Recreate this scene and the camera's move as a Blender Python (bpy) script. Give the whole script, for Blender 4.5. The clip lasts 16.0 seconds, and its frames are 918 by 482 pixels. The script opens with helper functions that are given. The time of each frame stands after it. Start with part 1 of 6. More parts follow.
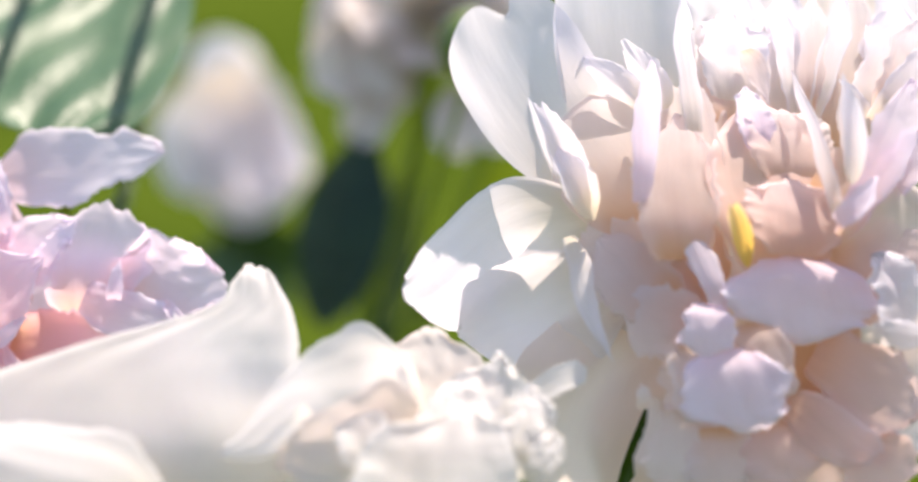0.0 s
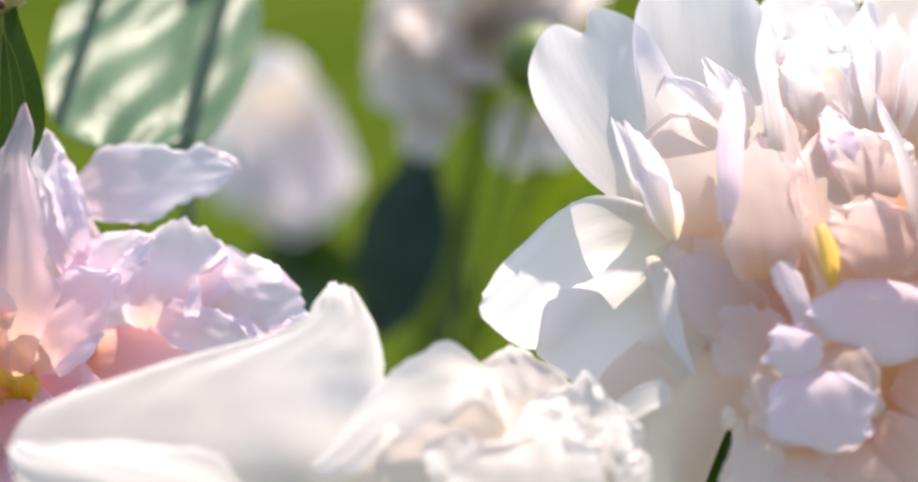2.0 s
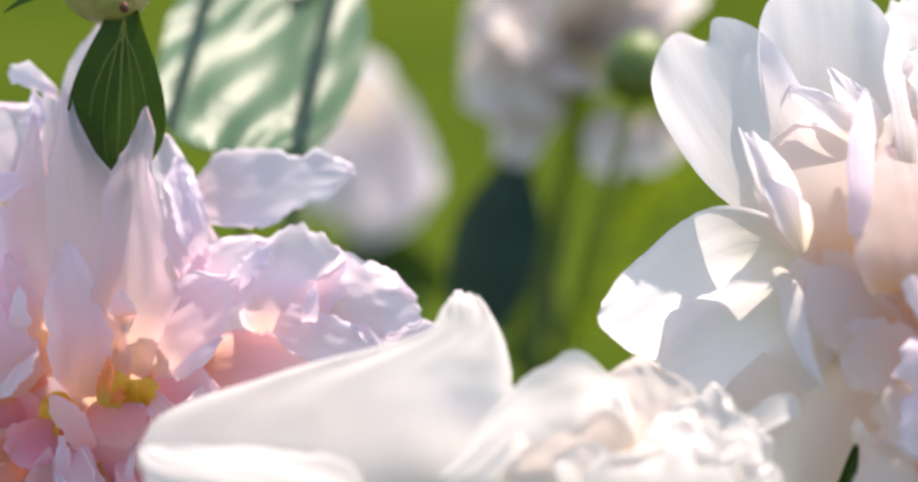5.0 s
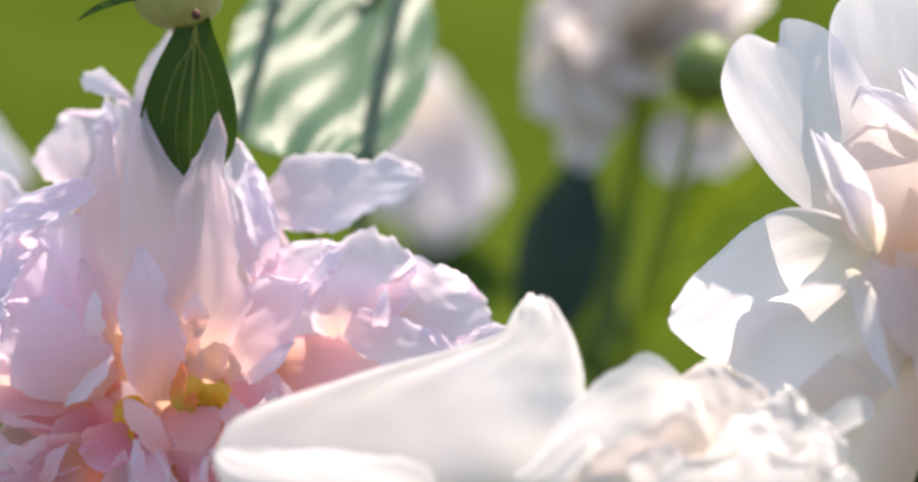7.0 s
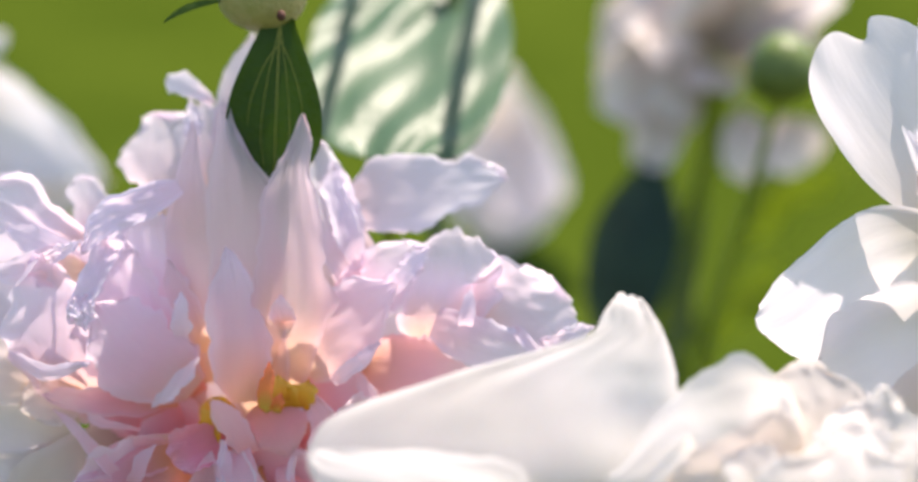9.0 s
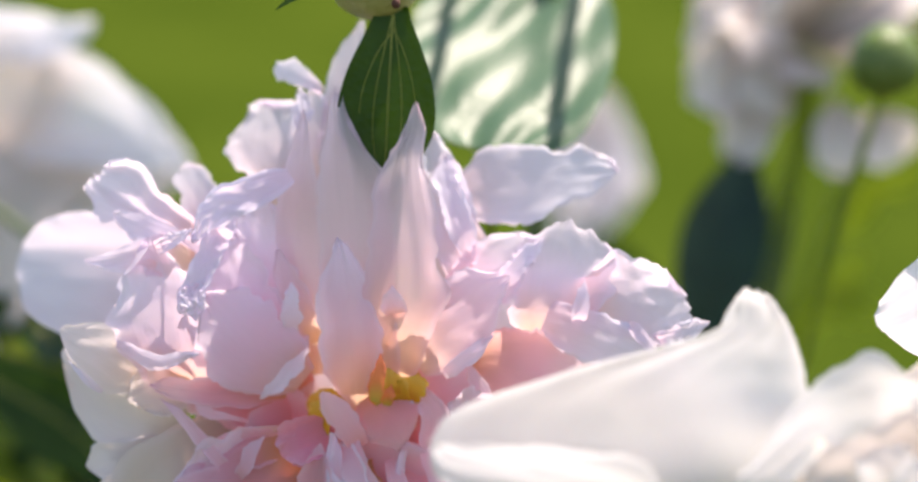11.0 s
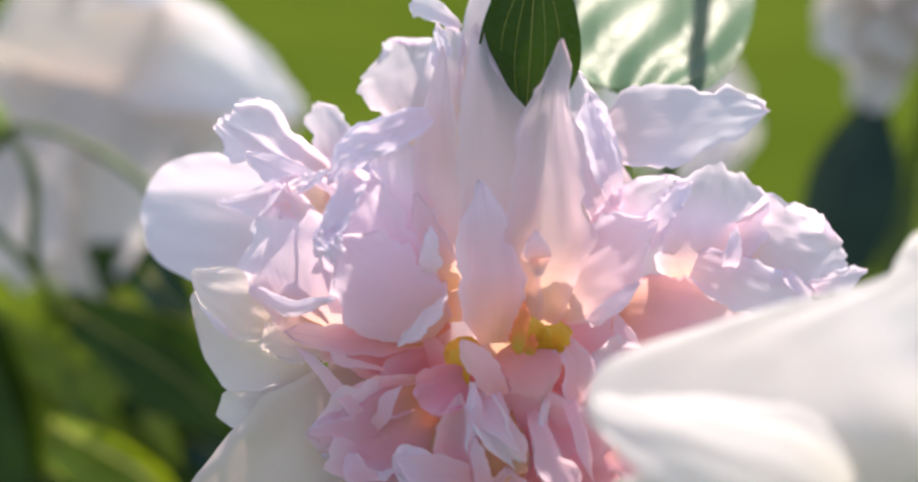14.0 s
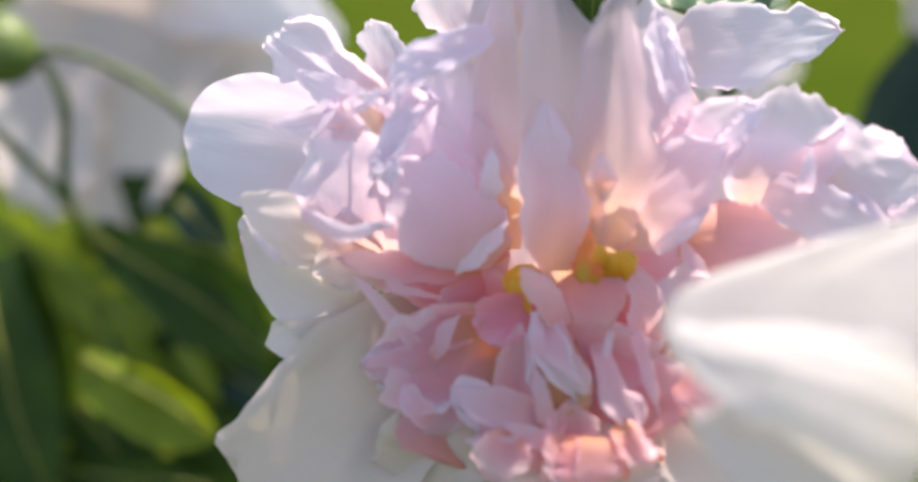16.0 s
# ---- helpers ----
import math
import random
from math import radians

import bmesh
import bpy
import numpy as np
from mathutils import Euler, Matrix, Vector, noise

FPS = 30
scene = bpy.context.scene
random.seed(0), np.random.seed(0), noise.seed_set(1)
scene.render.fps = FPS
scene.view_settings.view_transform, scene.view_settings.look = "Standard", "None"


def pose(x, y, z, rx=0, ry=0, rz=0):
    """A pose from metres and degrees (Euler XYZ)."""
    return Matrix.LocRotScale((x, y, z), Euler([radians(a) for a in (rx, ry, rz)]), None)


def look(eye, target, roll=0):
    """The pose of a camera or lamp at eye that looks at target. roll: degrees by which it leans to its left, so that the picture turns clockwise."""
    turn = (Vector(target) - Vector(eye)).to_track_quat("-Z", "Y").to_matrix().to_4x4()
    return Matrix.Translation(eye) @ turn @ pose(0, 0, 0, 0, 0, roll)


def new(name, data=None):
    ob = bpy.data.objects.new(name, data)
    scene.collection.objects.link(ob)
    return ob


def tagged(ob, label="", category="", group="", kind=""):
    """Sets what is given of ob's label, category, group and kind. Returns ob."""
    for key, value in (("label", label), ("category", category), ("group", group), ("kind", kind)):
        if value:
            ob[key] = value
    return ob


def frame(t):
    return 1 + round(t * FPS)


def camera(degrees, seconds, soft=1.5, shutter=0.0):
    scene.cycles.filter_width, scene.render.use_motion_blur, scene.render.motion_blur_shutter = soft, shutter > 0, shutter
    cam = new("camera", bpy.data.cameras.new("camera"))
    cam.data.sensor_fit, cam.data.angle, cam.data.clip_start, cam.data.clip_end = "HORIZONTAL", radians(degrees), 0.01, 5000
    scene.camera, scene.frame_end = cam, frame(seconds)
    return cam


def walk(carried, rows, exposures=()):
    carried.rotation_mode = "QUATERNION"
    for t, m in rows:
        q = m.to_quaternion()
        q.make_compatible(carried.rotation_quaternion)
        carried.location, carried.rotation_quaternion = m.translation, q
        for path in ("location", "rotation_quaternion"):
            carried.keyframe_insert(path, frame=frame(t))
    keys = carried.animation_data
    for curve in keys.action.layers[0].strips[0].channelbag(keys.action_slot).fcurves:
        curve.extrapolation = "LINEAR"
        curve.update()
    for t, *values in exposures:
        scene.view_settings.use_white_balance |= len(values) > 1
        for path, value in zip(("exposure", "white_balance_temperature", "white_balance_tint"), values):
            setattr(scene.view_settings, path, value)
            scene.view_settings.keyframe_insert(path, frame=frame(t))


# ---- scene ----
cam = camera(30.0, 16.0, soft=2.5)
cam.data.dof.use_dof = True
cam.data.dof.focus_distance = 0.392
cam.data.dof.aperture_fstop = 3.7
PATH = [
    (0, (0.09763, -0.39669, 0.89901), (0.13453, 0.08116, 0.75655), 1.00),
    (0.5, (0.09758, -0.39844, 0.90041), (0.13289, 0.07979, 0.75882), 1.20),
    (1, (0.09043, -0.39979, 0.89921), (0.12854, 0.07894, 0.76005), 1.07),
    (1.5, (0.08470, -0.39748, 0.89988), (0.12256, 0.08124, 0.76062), 1.45),
    (2, (0.08239, -0.39453, 0.90095), (0.11539, 0.08421, 0.76056), 1.10),
    (2.5, (0.08268, -0.39572, 0.90042), (0.11001, 0.08380, 0.76147), 1.03),
    (3, (0.08031, -0.39415, 0.89945), (0.10552, 0.08577, 0.76147), 0.95),
    (3.5, (0.07422, -0.39219, 0.90146), (0.10057, 0.08702, 0.76123), 1.00),
    (4, (0.06932, -0.39072, 0.90092), (0.09542, 0.08854, 0.76085), 1.47),
    (6.5, (0.06003, -0.39248, 0.90109), (0.07186, 0.08771, 0.76225), 0.61),
    (7, (0.05966, -0.39231, 0.90110), (0.06559, 0.08801, 0.76234), 0.58),
    (7.5, (0.05722, -0.39139, 0.90143), (0.06030, 0.08900, 0.76281), 0.27),
    (8, (0.05448, -0.39186, 0.90112), (0.05448, 0.08877, 0.76330), -0.00),
    (10.5, (0.03601, -0.38856, 0.89906), (0.02276, 0.09154, 0.76004), 0.23),
    (11, (0.02969, -0.38644, 0.89888), (0.01455, 0.09313, 0.75822), 0.21),
    (11.5, (0.02533, -0.38491, 0.89696), (0.00722, 0.09460, 0.75646), 0.18),
    (12, (0.02153, -0.38287, 0.89510), (-0.00019, 0.09638, 0.75421), 0.07),
    (12.5, (0.01950, -0.38092, 0.89452), (-0.00644, 0.09740, 0.75119), 0.05),
    (13, (0.01536, -0.37921, 0.89289), (-0.01245, 0.09819, 0.74691), 0.08),
    (13.5, (0.01246, -0.37625, 0.89092), (-0.01749, 0.10032, 0.74268), 0.01),
    (14, (0.00981, -0.37341, 0.88966), (-0.02239, 0.10225, 0.73897), -0.09),
    (14.5, (0.00724, -0.37076, 0.88761), (-0.02648, 0.10375, 0.73365), 0.04),
    (15, (0.00275, -0.36767, 0.88457), (-0.03081, 0.10569, 0.72705), 0.21),
    (15.5, (-0.00270, -0.36394, 0.88182), (-0.03337, 0.10829, 0.72041), 0.19),
    (16, (-0.00384, -0.36055, 0.87992), (-0.03634, 0.11018, 0.71453), 0.14),
]

walk(cam, [(t, look(eye, target, roll)) for t, eye, target, roll in PATH], [(0, 0.97, 7330, 17), (16, 0.97, 7330, 17)])

# ---- daylight ----
SUN_HIGH, SUN_TURN = 63, 38
world = bpy.data.worlds.new("sky")
scene.world = world
world.use_nodes = True
sky = world.node_tree.nodes.new("ShaderNodeTexSky")
sky.sky_type, sky.sun_disc = "NISHITA", False
sky.sun_elevation, sky.sun_rotation = radians(SUN_HIGH), radians(SUN_TURN)
world.node_tree.links.new(sky.outputs[0], world.node_tree.nodes["Background"].inputs[0])
world.node_tree.nodes["Background"].inputs[1].default_value = 0.15
sun = new("sun", bpy.data.lights.new("sun", "SUN"))
sun.data.energy, sun.data.angle, sun.data.color = 5.0, radians(0.53), (1.0, 0.95, 0.89)
sun_way = Vector((math.sin(radians(SUN_TURN)) * math.cos(radians(SUN_HIGH)), math.cos(radians(SUN_TURN)) * math.cos(radians(SUN_HIGH)), math.sin(radians(SUN_HIGH))))
sun.matrix_world = look(sun_way * 20, (0, 0, 0))


# ---- materials ----
def material(name):
    m = bpy.data.materials.new(name)
    m.use_nodes = True
    t = m.node_tree
    t.nodes.clear()

    def node(kind, **values):
        n = t.nodes.new(kind)
        for key, value in values.items():
            n.inputs[key].default_value = value
        return n

    return m, t, node, t.links.new


def ramp_of(tree, stops):
    n = tree.nodes.new("ShaderNodeValToRGB")
    r = n.color_ramp
    while len(r.elements) < len(stops):
        r.elements.new(0.5)
    for e, (at, c) in zip(r.elements, stops):
        e.position, e.color = at, (*c, 1)
    return n


def petal_material(name, stops, through_amount=0.45, warm=(1, 1, 1), rough=0.6, crease=0.12):
    """A petal: colour runs from its foot to its rim, light passes through it, with fine lengthwise veins and creases."""
    m, t, node, link = material(name)
    uv = node("ShaderNodeUVMap")
    split = node("ShaderNodeSeparateXYZ")
    link(uv.outputs[0], split.inputs[0])
    info = node("ShaderNodeObjectInfo")
    coords = node("ShaderNodeTexCoord")
    blotch = node("ShaderNodeTexNoise", Scale=55.0, Detail=3.0)
    link(coords.outputs["Object"], blotch.inputs["Vector"])
    shift = node("ShaderNodeMath")
    shift.operation = "MULTIPLY_ADD"
    shift.inputs[1].default_value = 0.34
    link(blotch.outputs["Fac"], shift.inputs[0])
    add = node("ShaderNodeMath")
    add.operation = "ADD"
    # paler margins all round the petal
    side = node("ShaderNodeMath")
    side.operation = "MULTIPLY_ADD"
    side.inputs[1].default_value, side.inputs[2].default_value = 2.0, -1.0
    link(split.outputs["X"], side.inputs[0])
    away = node("ShaderNodeMath")
    away.operation = "ABSOLUTE"
    link(side.outputs[0], away.inputs[0])
    steep = node("ShaderNodeMath")
    steep.operation = "POWER"
    steep.inputs[1].default_value = 5.0
    link(away.outputs[0], steep.inputs[0])
    margin = node("ShaderNodeMath")
    margin.operation = "MULTIPLY_ADD"
    margin.inputs[1].default_value = 0.28
    link(steep.outputs[0], margin.inputs[0])
    link(split.outputs["Y"], margin.inputs[2])
    link(margin.outputs[0], add.inputs[0])
    link(shift.outputs[0], add.inputs[1])
    vary = node("ShaderNodeMath")
    vary.operation = "MULTIPLY_ADD"
    vary.inputs[1].default_value, vary.inputs[2].default_value = 0.16, -0.25
    link(info.outputs["Random"], vary.inputs[0])
    link(vary.outputs[0], shift.inputs[2])
    ramp = ramp_of(t, stops)
    link(add.outputs[0], ramp.inputs[0])
    # lengthwise veins: noise stretched along the petal
    stretch = node("ShaderNodeMapping")
    stretch.inputs["Scale"].default_value = (9, 2.2, 1)
    link(uv.outputs[0], stretch.inputs["Vector"])
    veins = node("ShaderNodeTexNoise", Scale=1.6, Detail=4.0, Roughness=0.6)
    link(stretch.outputs[0], veins.inputs["Vector"])
    veinmix = node("ShaderNodeMix")
    veinmix.data_type, veinmix.blend_type = "RGBA", "MULTIPLY"
    veinmix.inputs[0].default_value = 0.1
    fade = ramp_of(t, [(0.3, (0.78, 0.76, 0.78)), (0.7, (1, 1, 1))])
    link(veins.outputs["Fac"], fade.inputs[0])
    link(ramp.outputs[0], veinmix.inputs[6])
    link(fade.outputs[0], veinmix.inputs[7])
    wrinkle = node("ShaderNodeTexNoise", Scale=170.0, Detail=3.0)
    link(coords.outputs["Object"], wrinkle.inputs["Vector"])
    both = node("ShaderNodeMath")
    both.operation = "MULTIPLY_ADD"
    both.inputs[1].default_value = 0.5
    link(wrinkle.outputs["Fac"], both.inputs[0])
    link(veins.outputs["Fac"], both.inputs[2])
    bump = node("ShaderNodeBump", Strength=crease, Distance=0.0012)
    link(both.outputs[0], bump.inputs["Height"])
    front = node("ShaderNodeBsdfPrincipled", Roughness=rough)
    front.inputs["Specular IOR Level"].default_value = 0.12
    link(veinmix.outputs[2], front.inputs["Base Color"])
    link(bump.outputs[0], front.inputs["Normal"])
    tint = node("ShaderNodeMix")
    tint.data_type, tint.blend_type = "RGBA", "MULTIPLY"
    tint.inputs[0].default_value = 1.0
    tint.inputs[7].default_value = (*warm, 1)
    link(veinmix.outputs[2], tint.inputs[6])
    back = node("ShaderNodeBsdfTranslucent")
    link(tint.outputs[2], back.inputs["Color"])
    link(bump.outputs[0], back.inputs["Normal"])
    mix = node("ShaderNodeMixShader", Fac=through_amount)
    link(front.outputs[0], mix.inputs[1])
    link(back.outputs[0], mix.inputs[2])
    out = node("ShaderNodeOutputMaterial")
    link(mix.outputs[0], out.inputs["Surface"])
    return m


def leaf_material(name, dark, light, rough=0.35, gloss=0.5, through_amount=0.25, relief=0.5, scale=60.0):
    m, t, node, link = material(name)
    coords = node("ShaderNodeTexCoord")
    noise_a = node("ShaderNodeTexNoise", Scale=scale, Detail=4.0)
    link(coords.outputs["Object"], noise_a.inputs["Vector"])
    ramp = ramp_of(t, [(0.3, dark), (0.72, light)])
    link(noise_a.outputs["Fac"], ramp.inputs[0])
    cells = node("ShaderNodeTexVoronoi", Scale=scale * 9)
    link(coords.outputs["Object"], cells.inputs["Vector"])
    bump = node("ShaderNodeBump", Strength=relief, Distance=0.0006)
    link(cells.outputs["Distance"], bump.inputs["Height"])
    front = node("ShaderNodeBsdfPrincipled", Roughness=rough)
    front.inputs["Specular IOR Level"].default_value = gloss
    link(ramp.outputs[0], front.inputs["Base Color"])
    link(bump.outputs[0], front.inputs["Normal"])
    glow = node("ShaderNodeMix")
    glow.data_type, glow.blend_type = "RGBA", "MULTIPLY"
    glow.inputs[0].default_value = 1.0
    glow.inputs[7].default_value = (1.3, 1.25, 0.35, 1)
    link(ramp.outputs[0], glow.inputs[6])
    back = node("ShaderNodeBsdfTranslucent")
    link(glow.outputs[2], back.inputs["Color"])
    mix = node("ShaderNodeMixShader", Fac=through_amount)
    link(front.outputs[0], mix.inputs[1])
    link(back.outputs[0], mix.inputs[2])
    out = node("ShaderNodeOutputMaterial")
    link(mix.outputs[0], out.inputs["Surface"])
    return m


def ground_material(name, stops, scale, rough=0.9, relief=0.6, depth=0.02):
    m, t, node, link = material(name)
    coords = node("ShaderNodeTexCoord")
    big = node("ShaderNodeTexNoise", Scale=scale, Detail=6.0, Roughness=0.6)
    fine = node("ShaderNodeTexNoise", Scale=scale * 40, Detail=3.0)
    link(coords.outputs["Object"], big.inputs["Vector"])
    link(coords.outputs["Object"], fine.inputs["Vector"])
    mixed = node("ShaderNodeMath")
    mixed.operation = "MULTIPLY_ADD"
    mixed.inputs[1].default_value = 0.35
    link(fine.outputs["Fac"], mixed.inputs[0])
    link(big.outputs["Fac"], mixed.inputs[2])
    ramp = ramp_of(t, stops)
    link(mixed.outputs[0], ramp.inputs[0])
    bump = node("ShaderNodeBump", Strength=relief, Distance=depth)
    link(fine.outputs["Fac"], bump.inputs["Height"])
    front = node("ShaderNodeBsdfPrincipled", Roughness=rough)
    front.inputs["Specular IOR Level"].default_value = 0.0
    link(ramp.outputs[0], front.inputs["Base Color"])
    link(bump.outputs[0], front.inputs["Normal"])
    out = node("ShaderNodeOutputMaterial")
    link(front.outputs[0], out.inputs["Surface"])
    return m


# Lilac rims here and in RIM: some blue skylight is mixed into the colour.
PINK = petal_material("pink_petal", [(0.0, (0.90, 0.70, 0.52)), (0.18, (0.91, 0.69, 0.66)), (0.42, (0.91, 0.77, 0.86)), (0.78, (0.90, 0.85, 0.94))], 0.61, (1.0, 0.91, 0.93))
PEACH = petal_material("peach_petal", [(0.0, (0.88, 0.66, 0.42)), (0.2, (0.89, 0.68, 0.60)), (0.45, (0.89, 0.70, 0.73)), (0.85, (0.89, 0.77, 0.83))], 0.6, (1.0, 0.91, 0.91))
ROSE = petal_material("rose_petal", [(0.0, (0.82, 0.46, 0.22)), (0.28, (0.90, 0.50, 0.50)), (0.52, (0.92, 0.56, 0.63)), (0.82, (0.92, 0.77, 0.83))], 0.64, (1.0, 0.87, 0.90))
# Pale petal margin, tinted lilac with skylight as well.
RIM = petal_material("petal_margin", [(0.0, (0.91, 0.75, 0.80)), (0.3, (0.91, 0.81, 0.89)), (0.7, (0.90, 0.86, 0.94))], 0.48, (1.0, 0.90, 0.94))
HEART = petal_material("heart_petal", [(0.0, (0.92, 0.56, 0.36)), (0.25, (0.94, 0.58, 0.56)), (0.55, (0.95, 0.63, 0.71)), (0.9, (0.95, 0.79, 0.85))], 0.7, (1.0, 0.91, 0.91))
AMBER = petal_material("amber_petal", [(0.0, (0.70, 0.36, 0.14)), (0.5, (0.80, 0.50, 0.30)), (1.0, (0.84, 0.60, 0.44))], 0.55, (1.0, 0.86, 0.74))
RIBBON = petal_material("ribbon_petal", [(0.0, (0.94, 0.64, 0.66)), (0.3, (0.94, 0.70, 0.77)), (0.75, (0.93, 0.79, 0.88))], 0.62, (1.0, 0.90, 0.93))
DEEP = petal_material("deep_pink_petal", [(0.0, (0.86, 0.34, 0.36)), (0.4, (0.88, 0.40, 0.52)), (0.9, (0.90, 0.56, 0.68))], 0.55, (1.0, 0.84, 0.90), crease=0.3)
CREAM = petal_material("cream_petal", [(0.0, (0.88, 0.79, 0.65)), (0.3, (0.89, 0.80, 0.73)), (0.7, (0.90, 0.84, 0.80))], 0.56, (1.0, 0.92, 0.88), crease=0.12)
WHITE = petal_material("white_petal", [(0.0, (0.84, 0.77, 0.62)), (0.3, (0.86, 0.82, 0.80)), (0.7, (0.87, 0.855, 0.895))], 0.56, (1.0, 0.97, 0.98), crease=0.12)
IVORY = petal_material("ivory_petal", [(0.0, (0.88, 0.85, 0.77)), (0.3, (0.90, 0.88, 0.85)), (0.7, (0.90, 0.89, 0.885))], 0.62, (1.0, 0.975, 0.95), crease=0.12)
BLUSH = petal_material("blush_petal", [(0.0, (0.88, 0.63, 0.38)), (0.22, (0.90, 0.77, 0.70)), (0.55, (0.91, 0.845, 0.825)), (0.95, (0.91, 0.88, 0.89))], 0.7, (1.0, 0.935, 0.915))
WILTED = petal_material("wilted_petal", [(0.0, (0.46, 0.38, 0.31)), (0.3, (0.62, 0.55, 0.51)), (0.7, (0.76, 0.71, 0.69))], 0.3, (1.0, 0.92, 0.84), crease=0.15)
# Cream petal turned greyer and denser, with its shade put into the colour.
SHADED_CREAM = petal_material("shaded_cream_petal", [(0.0, (0.60, 0.46, 0.34)), (0.3, (0.68, 0.55, 0.47)), (0.7, (0.69, 0.575, 0.52))], 0.2, (1.0, 0.90, 0.80), crease=0.15)
# Deeper peach blush; some shade on the right side is in its colour.
SHELL = petal_material("shell_petal", [(0.0, (0.86, 0.57, 0.40)), (0.25, (0.86, 0.63, 0.53)), (0.6, (0.86, 0.69, 0.63)), (0.95, (0.87, 0.75, 0.74))], 0.55, (1.0, 0.90, 0.87))
HONEY = petal_material("honey_petal", [(0.0, (0.86, 0.62, 0.16)), (0.6, (0.90, 0.74, 0.30)), (1.0, (0.92, 0.80, 0.48))], 0.5, (1.0, 0.85, 0.5))
# A lighter grey-beige petal, its shade likewise put into the colour.
PALE_SHADED = petal_material("pale_shaded_petal", [(0.0, (0.70, 0.60, 0.50)), (0.3, (0.76, 0.67, 0.62)), (0.7, (0.78, 0.70, 0.68))], 0.3, (1.0, 0.92, 0.84), crease=0.12)
GOLD = petal_material("stamen_gold", [(0.0, (0.62, 0.24, 0.03)), (0.5, (0.78, 0.48, 0.05)), (1.0, (0.82, 0.62, 0.14))], 0.4, (1.0, 0.75, 0.25))
CORAL = petal_material("carpel_coral", [(0.0, (0.55, 0.5, 0.1)), (0.5, (0.88, 0.30, 0.10)), (1.0, (0.90, 0.28, 0.14))], 0.35)
LEAF = leaf_material("leaf_green", (0.020, 0.050, 0.005), (0.042, 0.090, 0.009), rough=0.45, gloss=0.22, through_amount=0.22)
VEIN = leaf_material("leaf_vein", (0.27, 0.29, 0.06), (0.36, 0.36, 0.09), rough=0.5, gloss=0.3)
SHEEN = leaf_material("leaf_waxy", (0.05, 0.11, 0.06), (0.08, 0.145, 0.08), rough=0.42, gloss=0.27, through_amount=0.15, relief=0.2)
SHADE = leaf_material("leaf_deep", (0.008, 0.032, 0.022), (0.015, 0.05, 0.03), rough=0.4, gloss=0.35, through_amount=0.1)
LIME = leaf_material("leaf_young", (0.17, 0.24, 0.014), (0.28, 0.37, 0.035), rough=0.45, gloss=0.3, through_amount=0.4)
STEM = leaf_material("stem_green", (0.06, 0.10, 0.02), (0.10, 0.15, 0.035), rough=0.45, gloss=0.35, through_amount=0.05, scale=120)
POD = leaf_material("pod_green", (0.09, 0.15, 0.025), (0.14, 0.20, 0.05), rough=0.4, gloss=0.4, through_amount=0.1, scale=90)
SCAR = leaf_material("scar_brown", (0.07, 0.03, 0.02), (0.12, 0.05, 0.035), rough=0.6, gloss=0.2, through_amount=0.0)
BUD = leaf_material("bud_green", (0.26, 0.27, 0.07), (0.50, 0.42, 0.20), rough=0.4, gloss=0.4, through_amount=0.1, scale=90)
LAWN = ground_material("lawn_grass", [(0.35, (0.021, 0.039, 0.005)), (0.62, (0.035, 0.058, 0.006)), (0.85, (0.056, 0.083, 0.010))], 1.2)
SOIL = ground_material("garden_soil", [(0.4, (0.035, 0.024, 0.017)), (0.65, (0.075, 0.052, 0.037)), (0.9, (0.14, 0.10, 0.075))], 9.0)

FACE = Vector((0.0, -0.94, 0.34)).normalized()
LEANING = Vector((0.0, -0.755, 0.656)).normalized()


# ---- makers ----
def thing(name, at, label, category, group="", kind=""):
    ob = new(name)
    ob.location, ob.empty_display_size = at, 0.02
    return tagged(ob, label, category, group, kind)


def mesh_part(name, verts, faces, mat, parent, uvs=None, label="", smooth=True):
    """One mesh under a thing; the corners are given in the world."""
    root = parent
    at = Vector((0, 0, 0))
    while root:
        at += Vector(root.location)
        root = root.parent
    me = bpy.data.meshes.new(name)
    me.from_pydata([tuple(Vector(v) - at) for v in verts], [], faces)
    if uvs:
        layer = me.uv_layers.new(name="UVMap")
        for loop in me.loops:
            layer.data[loop.index].uv = uvs[loop.vertex_index]
    if smooth:
        me.polygons.foreach_set("use_smooth", [True] * len(me.polygons))
    me.materials.append(mat)
    ob = new(name, me)
    ob.parent = parent
    if label:
        ob["label"] = label
    return ob


